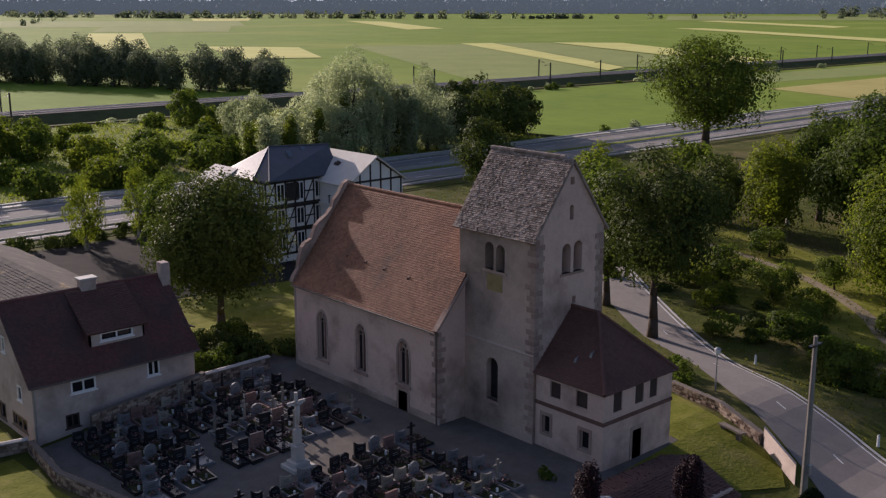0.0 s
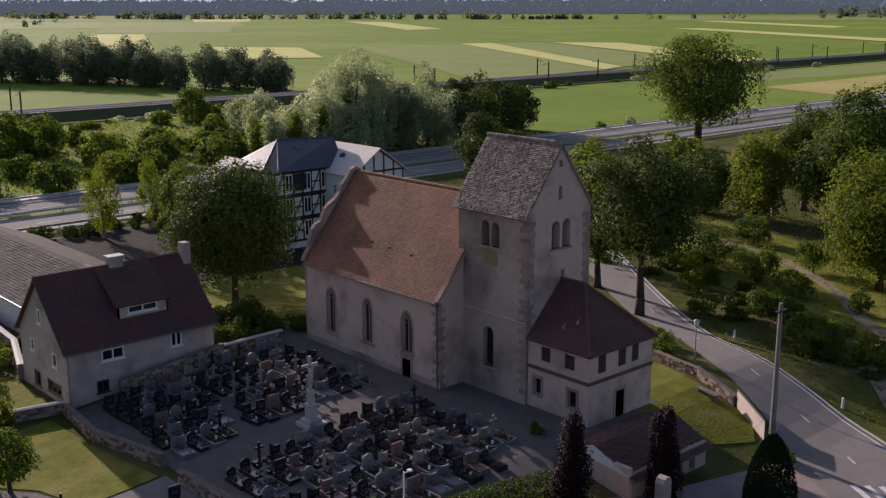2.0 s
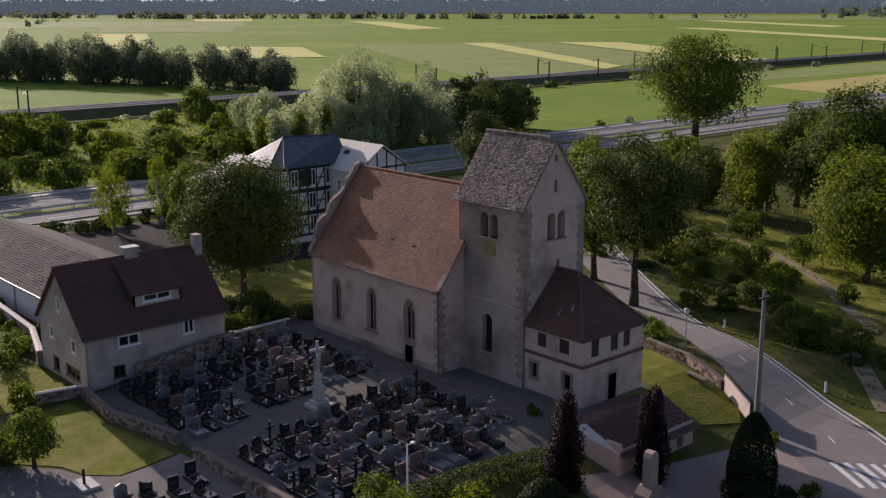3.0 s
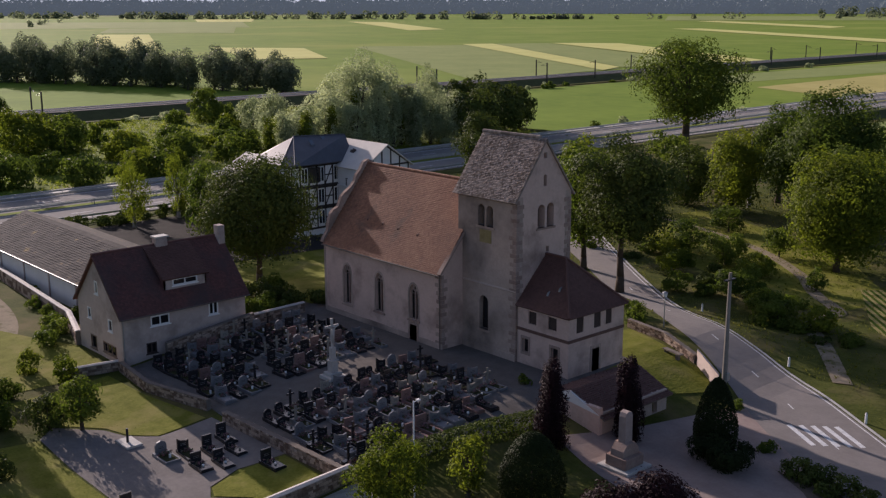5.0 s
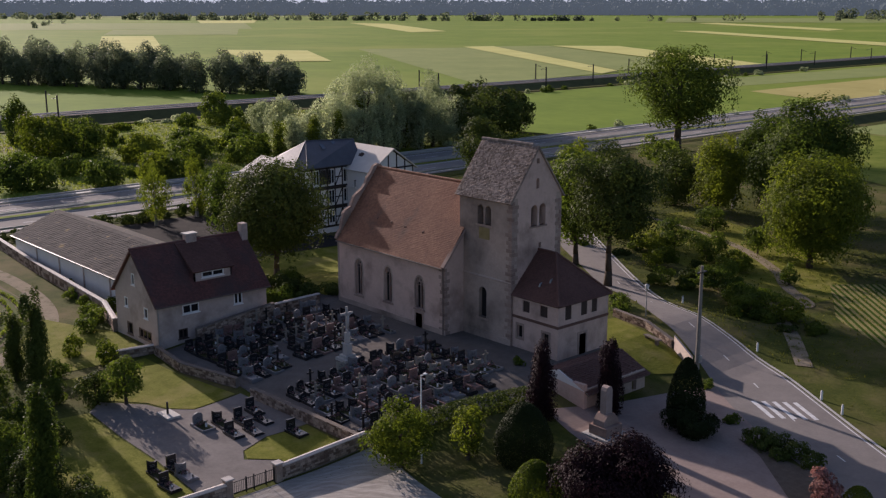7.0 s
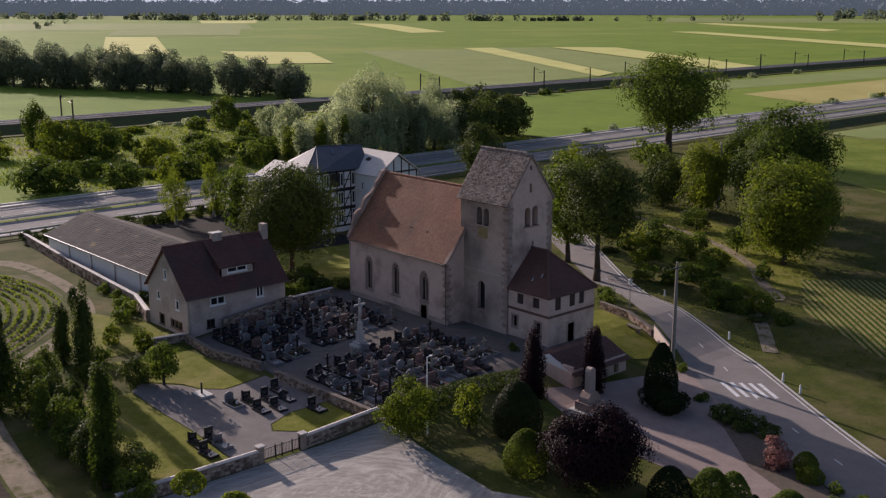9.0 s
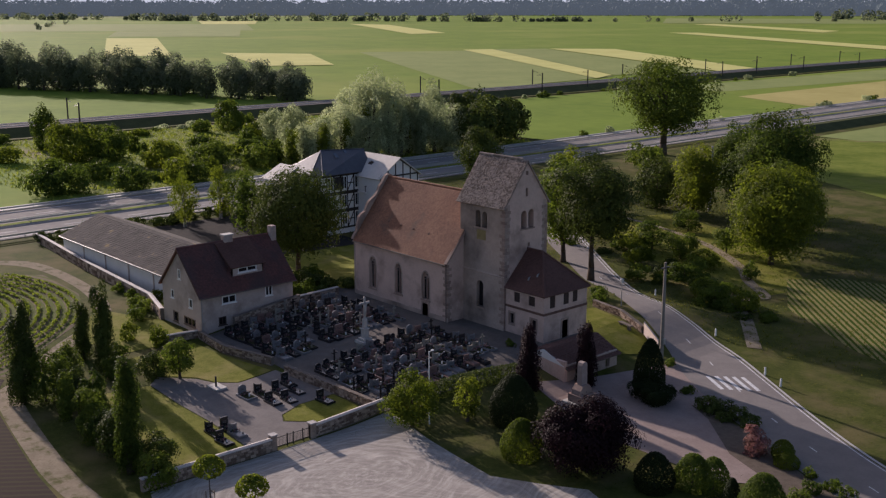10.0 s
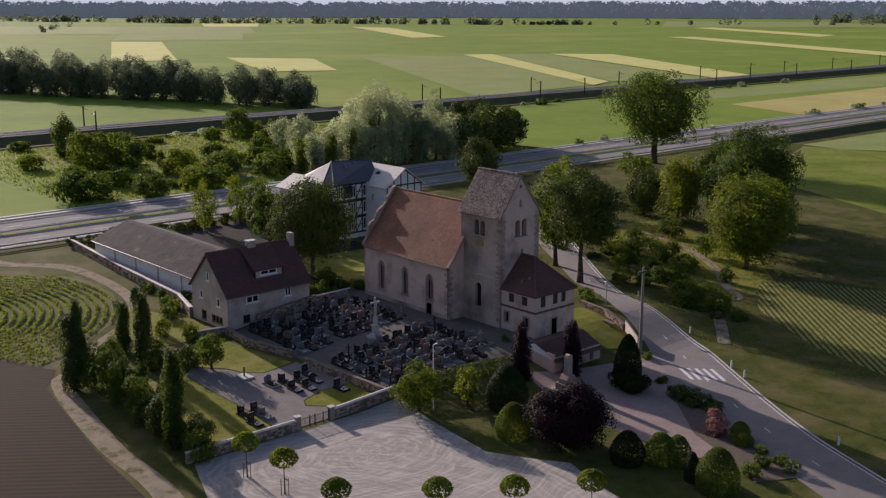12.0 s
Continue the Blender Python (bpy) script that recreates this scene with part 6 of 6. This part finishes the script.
for i, (x, y, h, r) in enumerate(((-84.5, 53.5, 2.6, 1.8), (-86.5, 55.5, 3.0, 2.0), (-84.8, 57.6, 2.2, 1.7), (-88.5, 57.5, 2.8, 2.2), (-84.0, 60.5, 1.8, 1.5), (-90, 54, 2.6, 2.0), (-85, 51.5, 2.0, 1.3), (-92.5, 59.5, 2.2, 2.0), (-83.4, 55.4, 1.5, 1.2))):
    shrub(x, y, h, r, "dark green shrub between the church and the house", LEAF_DARK if i % 3 else LEAF, leaf=0.25, group="shrubs behind the house", dens=1.3)
for i in range(22):
    shrub(-151 + rt.uniform(-0.8, 0.8), 44 + i * 2.6 + rt.uniform(-0.8, 0.8), rt.uniform(1.6, 3.2), rt.uniform(1.3, 2.0), "dense dark hedge along the motorway", LEAF_DARK, leaf=0.4, group="motorway hedge", dens=1.2, lumps=12)
for i in range(46):
    y = rt.uniform(40, 420)
    shrub(rt.choice((-297, -294, -187.5)) + rt.uniform(-2, 2), y if rt.random() < 0.7 else y + 150, rt.uniform(1.2, 2.8), rt.uniform(1.2, 3.2), "small bush along the embankment", LEAF if i % 2 else LEAF_SILVER, leaf=0.6, group="embankment bushes", lumps=9)
# row of tall trees in the plain
for i in range(30):
    f = i / 29
    for k in (0, 1):
        x = -560 + 212 * f + rt.uniform(-6, 6) - k * 14
        y = 150 + 84 * f + rt.uniform(-5, 5) + k * 10
        tree(x, y, rt.uniform(15, 24) * (1 - 0.3 * f * f), rt.uniform(6, 9) * (1 - 0.2 * f), "tall dark tree in a row across the plain", WOOD_FAR_HAZE, clear=0.0, leaf=0.8, dens=0.9, lumps=30, group="row of trees in the plain")
    tree(-570 - 8 * i + rt.uniform(-4, 4), 140 - 5.0 * i + rt.uniform(-5, 5), rt.uniform(14, 22), rt.uniform(7, 10), "tall dark tree in a row across the plain", WOOD_FAR_HAZE, clear=0.0, leaf=0.85, dens=0.9, lumps=28, group="row of trees in the plain")


def far_trees(name, line, n, h, w, leaf, label, material, seed, spread=0.5):
    """A distant belt of trees as one piece of foliage."""
    rng = np.random.default_rng(seed)
    P, D = [], []
    seg = rng.integers(0, len(line) - 1, n)
    for s in seg:
        a, b = np.array(line[s]), np.array(line[s + 1])
        c = a + (b - a) * rng.random() + rng.normal(0, w, 2)
        hh = h * rng.uniform(1 - spread, 1.15)
        m = 34
        e = rng.normal(0, 1, (m, 3))
        e /= np.linalg.norm(e, axis=1, keepdims=True)
        P.append(np.array((c[0], c[1], hh * 0.5)) + e * np.array((hh * 0.55, hh * 0.55, hh * 0.5)))
        D.append(e)
    ob = new(name, leaves_mesh(np.concatenate(P), np.concatenate(D), leaf, seed, name, material))
    return tagged(ob, label, "trees", kind="stuff")


far_trees("hedgerow", [(-2532, 1187), (-2265, 1245), (-2129, 1393)], 48, 17, 12, 6, "dark hedgerow far out in the plain", WOOD_FAR_HAZE, 1)
far_trees("hedgerow", [(-2111, 1412), (-1893, 1544), (-1665, 1691)], 55, 17, 12, 6, "dark hedgerow far out in the plain", WOOD_FAR_HAZE, 2)
far_trees("hedgerow", [(-1644, 1714), (-1560, 1807)], 26, 10, 10, 5, "low hedgerow far out in the plain", WOOD_FAR_HAZE, 3)
far_trees("hedgerow", [(-1560, 1807), (-1000, 2350)], 16, 13, 14, 5, "scattered trees far out in the plain", WOOD_FAR_HAZE, 4)
far_trees("hedgerow", [(-1350, 2450), (-760, 2500)], 70, 22, 30, 7, "dark grove far out in the plain", WOOD_FAR_HAZE, 5)
far_trees("hedgerow", [(-3000, 1000), (-2600, 1160)], 40, 16, 20, 6, "dark hedgerow far out in the plain", WOOD_FAR_HAZE, 6)
far_trees("hedgerow", [(-1250, 520), (-2300, 900)], 5, 12, 60, 4, "single trees far out in the plain", WOOD_FAR_HAZE, 7)
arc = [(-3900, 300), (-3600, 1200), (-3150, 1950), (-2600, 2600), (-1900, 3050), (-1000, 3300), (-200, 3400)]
far_trees("forest", arc, 1800, 36, 60, 12, "forest along the horizon with haze put into its colour", FOREST_HAZE, 8, 0.25)
far_trees("forest", [(x * 1.12, y * 1.12) for x, y in arc], 1300, 48, 60, 14, "forest along the horizon with haze put into its colour", FOREST_HAZE, 9, 0.2)
# glowing strip added behind the forest, in the colour of hazy hills and sky
bm = bmesh.new()
prev = None
for i in range(121):
    a = radians(70 + i)
    x, y = 4750 * math.cos(a), 4750 * math.sin(a)
    hgt = 96 + 12 * math.sin(i * 0.21) + 7 * math.sin(i * 0.53 + 1)
    cur = [bm.verts.new((x, y, -5)), bm.verts.new((x, y, hgt))]
    if prev:
        bm.faces.new((prev[0], cur[0], cur[1], prev[1]))
    prev = cur
tagged(new("backdrop_hills", mesh_of(bm, HILLS_HAZE)), "pale glowing backdrop of hills and hazy sky along the horizon", "hills", kind="structure")

# orchard and park bushes
for i, (x, y, h, r) in enumerate(((-77.6, 115.8, 3.0, 2.9), (-75.1, 118.5, 4.9, 3.3), (-67.8, 116.6, 4.7, 3.1), (-61.4, 114.5, 3.4, 2.7), (-48.9, 98.6, 3.4, 3.2), (-52.3, 113.0, 3.2, 1.3), (-43.2, 97.9, 2.9, 2.4),
                   (-65.3, 126.0, 3.9, 2.7), (-79.8, 135.4, 4.2, 3.0), (-70, 108, 3.6, 2.8), (-58, 104, 3.4, 2.8), (-64, 100.5, 2.6, 2.3), (-86, 121, 4.2, 3.0), (-53, 101, 2.8, 2.4), (-60, 109, 3.2, 2.4))):
    tree(x, y, h, r, "small leafy fruit tree in the orchard", LEAF if i % 3 else LEAF_YELLOW, clear=0.12, leaf=0.28, group="orchard trees", name="fruit_tree", lumps=16)
ro = random.Random(44)
for i in range(18):
    f = ro.random()
    x, y = -86 + 46 * f + ro.uniform(-4, 4), 117 - 20 * f + ro.uniform(-5, 5)
    shrub(x, y, ro.uniform(0.8, 1.9), ro.uniform(1.0, 2.0), "wild green undergrowth between the orchard trees", LEAF if i % 3 else LEAF_DARK, leaf=0.26, group="orchard undergrowth", lumps=14)
for x, y, h, r in ((-55.1, 80.8, 2.2, 1.4), (-57.5, 83.0, 1.6, 1.2), (-50.0, 58.6, 0.9, 0.7), (-36.6, 71.6, 0.9, 0.8), (-30, 66, 0.7, 1.0)):
    shrub(x, y, h, r, "small green shrub by the wall", LEAF, leaf=0.25, group="shrubs by the church")
# poplars and hedge west of the cemetery
for x, y, h, r in ((-75.5, 11.0, 10.7, 2.0), (-84.6, 21.7, 6.9, 1.4), (-79.7, 21.9, 10.0, 1.5), (-51.4, 11.5, 10.6, 1.5), (-67.9, 12.5, 4.9, 1.2)):
    tree(x, y, h, r, "slender columnar poplar beside the field track", LEAF_DARK if h > 6 and x < -60 else LEAF, shape="column", clear=0.04, leaf=0.22, dens=1.7, lumps=24, group="poplars", name="poplar")
for i, (x, y, h, r) in enumerate(((-67.6, 15.5, 4.6, 1.5), (-55.5, 12.5, 4.8, 2.6), (-47.8, 12.0, 3.4, 2.0), (-73.9, 12.8, 5.7, 2.5), (-73.3, 25.0, 3.0, 1.9), (-63.0, 13.4, 4.4, 2.2), (-59.4, 12.6, 4.0, 2.2), (-70.4, 14.0, 4.6, 1.9), (-77.6, 16.5, 4.0, 1.9), (-80.5, 17.8, 3.6, 1.7), (-51.8, 14.6, 3.2, 1.8), (-82.6, 24.8, 2.2, 1.6), (-76.0, 21.6, 2.6, 1.6), (-66, 18.0, 2.6, 1.4))):
    shrub(x, y, h, r, "dense green hedge shrub beside the field track", (LEAF, LEAF_DARK, LEAF)[i % 3], leaf=0.22, group="hedge shrubs by the track", dens=1.2)
tree(-70.9, 26.9, 4.9, 2.3, "small leafy tree on the cemetery lawn", LEAF, clear=0.2, leaf=0.28, dens=1.2)
for x, y, h, r in ((-88.0, 29.1, 2.9, 1.2), (-83.1, 30.6, 2.9, 1.2), (-95, 33.5, 1.8, 1.5), (-98.5, 36.2, 1.8, 1.6), (-102, 37.0, 1.7, 1.5), (-106, 38.4, 1.5, 1.4), (-96, 39.2, 1.8, 1.5), (-103, 40.6, 1.4, 1.3), (-111, 38.8, 1.2, 1.3), (-118, 41, 1.1, 1.2)):
    shrub(x, y, h, r, "small garden shrub near the house", LEAF_YELLOW if h > 2.5 else LEAF, leaf=0.25, group="garden shrubs")
# planting before the church
shrub(-36.6, 45.6, 5.1, 2.45, "clipped dark green egg-shaped yew", LEAF_CONIFER, "smooth", 0.13, "topiary", "topiary", dens=2.2)
shrub(-30.2, 40.2, 3.8, 2.0, "clipped light green ball bush", LEAF_YELLOW, "smooth", 0.14, "topiary", "topiary", dens=1.8)
tree(-24.6, 42.4, 6.6, 4.4, "dark purple copper beech", LEAF_PURPLE, clear=0.06, leaf=0.2, dens=2.6, lumps=60)
shrub(-32.5, 62.3, 6.2, 1.7, "dark upright yew beside the forecourt", LEAF_CONIFER, "smooth", 0.17, "yew", "tree", dens=1.8, lumps=22)
shrub(-30.6, 60.9, 2.9, 2.6, "spreading dark juniper under the yew", LEAF_CONIFER, "dome", 0.17, dens=1.5)
shrub(-33.4, 63.6, 2.4, 1.8, "spreading dark juniper under the yew", LEAF_CONIFER, "dome", 0.17, dens=1.5)
for x, y, h, r in ((-41.0, 52.6, 6.9, 1.75), (-38.6, 58.9, 7.0, 1.5)):
    shrub(x, y, h, r, "narrow dark purple columnar tree before the church", LEAF_PURPLE, "column", 0.17, "columnar_tree", "tree", "columnar trees", dens=1.9, lumps=22)
tree(-42.2, 37.0, 6.2, 3.0, "yellow-green young tree by the cemetery wall", LEAF_YELLOW, clear=0.1, leaf=0.22, dens=1.2)
tree(-39.7, 42.2, 5.2, 1.5, "small yellow-green tree by the hedge", LEAF_YELLOW, clear=0.1, leaf=0.26)
for x, y, h, r in ((-17.8, 44.0, 3.4, 1.8), (-10.9, 45.3, 3.0, 0.8)):
    shrub(x, y, h, r, "clipped dark conifer by the car park", LEAF_CONIFER, "smooth", 0.15, dens=1.9, group="clipped conifers")
for x, y, h, r in ((-15.8, 46.8, 3.1, 1.7), (-14.2, 47.5, 3.1, 1.5), (-8.0, 45.3, 4.4, 2.1)):
    shrub(x, y, h, r, "rounded clipped green bush by the car park", LEAF, "smooth", 0.16, dens=1.7, group="clipped bushes")
shrub(-16.1, 56.9, 2.8, 1.3, "pink flowering bush in the road-side bed", LEAF_PINK, leaf=0.22, dens=1.4)
for x, y, h, r in ((-14.1, 58.6, 1.6, 1.1), (-12.6, 56.8, 1.3, 1.2), (-13.4, 57.6, 1.5, 1.0)):
    shrub(x, y, h, r, "clipped bright green box ball", LEAF_YELLOW, "smooth", 0.13, dens=1.6, group="box balls")
for i, (x, y, h, r) in enumerate(((-9.9, 56.2, 1.0, 0.7), (-7.3, 55.2, 1.2, 0.8), (-5.5, 54.3, 1.4, 0.9), (-8.1, 53.4, 1.2, 0.9), (-7.6, 50.5, 1.6, 1.1), (-25.8, 63.4, 1.8, 1.3), (-23.8, 63.4, 1.6, 1.2), (-21.6, 63.1, 1.5, 1.2), (-20.0, 62.4, 1.4, 1.0), (-24.6, 62.4, 1.2, 1.0), (-22.6, 61.9, 1.1, 1.0))):
    shrub(x, y, h, r, "low dark shrub in the road-side bed", LEAF_DARK if i > 4 else LEAF, leaf=0.2, group="bed shrubs")
patch("flower_bed", [(-27.5, 63.0), (-19.2, 61.3), (-11, 56.4), (-4.5, 53.4), (-6.5, 49.5), (-11.5, 52.5), (-17.6, 55.2), (-24, 61)], mat("bed_soil", (0.10, 0.08, 0.06), (0.17, 0.14, 0.11), 1.5, 0.95, 0.6), 0.06, "planted road-side bed with bark mulch", "flower bed")
# hedge between churchyard and forecourt
hedge = thing("hedge", (-45, 45, 1.0), "long clipped dark green hedge along the churchyard", "hedge")
pts, nor = [], []
rh = np.random.default_rng(77)
line = [(-46.0, 38.4), (-44.9, 46.0), (-43.4, 53.4)]
for (x0, y0), (x1, y1) in zip(line, line[1:]):
    for _ in range(2600):
        f = rh.random()
        x, y = x0 + (x1 - x0) * f, y0 + (y1 - y0) * f
        u, v = rh.uniform(-0.55, 0.55), rh.uniform(-0.2, 1.6)
        k = rh.integers(0, 3)
        n = [(1, 0, 0), (-1, 0, 0), (0, 0, 1)][k]
        u = (0.55, -0.55, u)[k] + rh.normal(0, 0.04)
        v = (v, v, 1.6 + rh.normal(0, 0.05))[k]
        pts.append((x + u, y, ground_z(x, y) + v))
        nor.append(n)
o = origin_of(hedge)
f = new("foliage", leaves_mesh(np.array(pts) - np.array(o), np.array(nor, float), 0.2, 78, "foliage", LEAF_DARK))
f.parent = hedge
for x, y in ((-40.4, 13.4), (-34.8, 14.1), (-26.2, 13.9), (-20.4, 20.7), (-16.1, 26.0), (-12.3, 32.0)):
    t = tree(x, y, 4.7, 1.35, "young lollipop tree tied to wooden stakes", LEAF_YELLOW, shape="smooth", clear=0.74, leaf=0.24, dens=1.9, group="young trees round the car park", name="young_tree", lumps=14, trunk_r=0.07)
    for dx, dy in ((0.35, 0.2), (-0.35, 0.2), (0, -0.4)):
        s = new("stake", mesh_of(rod((dx, dy, -0.2), (dx, dy, 1.7), 0.045, n=6), WOOD))
        s.parent = t
    s = new("crossbar", mesh_of(box(-0.4, 0.4, 0.16, 0.22, 1.45, 1.55), WOOD))
    s.parent = t

# rough grass on the open ground
def inside(px, py, poly):
    hit = np.zeros(len(px), bool)
    for (x0, y0), (x1, y1) in zip(poly, poly[1:] + poly[:1]):
        c = ((y0 > py) != (y1 > py)) & (px < (x1 - x0) * (py - y0) / (y1 - y0 + 1e-12) + x0)
        hit ^= c
    return hit


HARD = [rr + rl[::-1], tr_l + tr_r[::-1], [(-42, 54), (-37.5, 70), (-36.5, 73.2), (-24.6, 63.6), (-15, 53.2), (-20, 50.2), (-33, 51.5)],
        [(-46, 10), (-45.5, 30), (-43, 34.5), (-32.4, 38.2), (-22, 41), (0, 37.5), (30, 20), (30, -60), (-30, -60)],
        [(-82, 37.2), (-46.5, 37.6), (-43.2, 55), (-46, 61.5), (-47.5, 72), (-60, 75), (-84, 74), (-86, 58)],
        [(-73, 25.2), (-65.3, 31), (-65.3, 36), (-54.6, 36.4), (-54, 29.4), (-47.4, 30.2), (-47.4, 23.4), (-71.2, 23.4)],
        [(-93, 36), (-82, 36), (-82, 50.5), (-93, 50.5)], [(-150, 41), (-93, 41), (-99, 60), (-104, 84), (-150, 84)],
        [(-160, -60), (-150, 20), (-137, 24), (-128, 34), (-113, 33), (-92, 19), (-78, 8), (-57, 4), (-15, -7), (-5, -60)]]
rv = np.random.default_rng(63)
FIELD_L = [(-150, -14), (-150, 20), (-137, 24), (-128, 33.5), (-113.7, 33), (-101, 28.5), (-92, 19), (-85, 12.2), (-92, 8.4), (-110, 1.4)]
rad = rv.integers(4, 26, 42000) * 1.3 + rv.normal(0, 0.13, 42000)
ang = rv.uniform(-0.6, 3.6, 42000)
vx, vy = -118 + rad * np.cos(ang), rad * np.sin(ang)
ok = inside(vx, vy, FIELD_L)
vx, vy = vx[ok], vy[ok]
vn = rv.normal(0, 1, (len(vx), 3)) * np.array((1, 1, 0.5)) + np.array((0, 0, 0.6))
ob = new("crop_plants", leaves_mesh(np.stack((vx, vy, rv.uniform(0.1, 0.4, len(vx))), 1), vn, 0.3, 64, "crop_plants", leaf_mat("crop_leaves", (0.06, 0.09, 0.015), (0.16, 0.20, 0.035), 0.4)))
tagged(ob, "curved rows of young green crop plants", "crop", kind="stuff")
for nm, n, x0, x1, y0, y1, size, m, lab, sd in (
        ("grass_tufts", 52000, -106, -2, 10, 104, 0.10, leaf_mat("grass_blades", (0.06, 0.075, 0.008), (0.15, 0.16, 0.03), 0.3), "short grass tufts on lawns and banks", 31),
        ("grass_tufts", 26000, -150, 10, 84, 170, 0.3, leaf_mat("meadow_blades", (0.05, 0.075, 0.008), (0.21, 0.20, 0.045), 0.3), "taller grass under the park trees", 32),
        ("grass_tufts", 16000, -296, -189, 60, 210, 0.75, leaf_mat("dry_blades", (0.08, 0.12, 0.012), (0.26, 0.28, 0.06), 0.4), "tall dry grass on the scrubland", 33)):
    rgz = np.random.default_rng(sd)
    gx, gy = rgz.uniform(x0, x1, n), rgz.uniform(y0, y1, n)
    ok = np.ones(n, bool)
    for poly in HARD:
        ok &= ~inside(gx, gy, poly)
    gx, gy = gx[ok], gy[ok]
    gz = np.array([ground_z(a, b) if a > -168 and b < 140 else 0.12 for a, b in zip(gx, gy)]) + size * 0.35
    nn = rgz.normal(0, 1, (len(gx), 3)) * np.array((1, 1, 0.3)) + np.array((0, 0, 0.8))
    ob = new(nm, leaves_mesh(np.stack((gx, gy, gz), 1), nn, size, sd, nm, m, 0.45))
    tagged(ob, lab, "grass", kind="stuff")
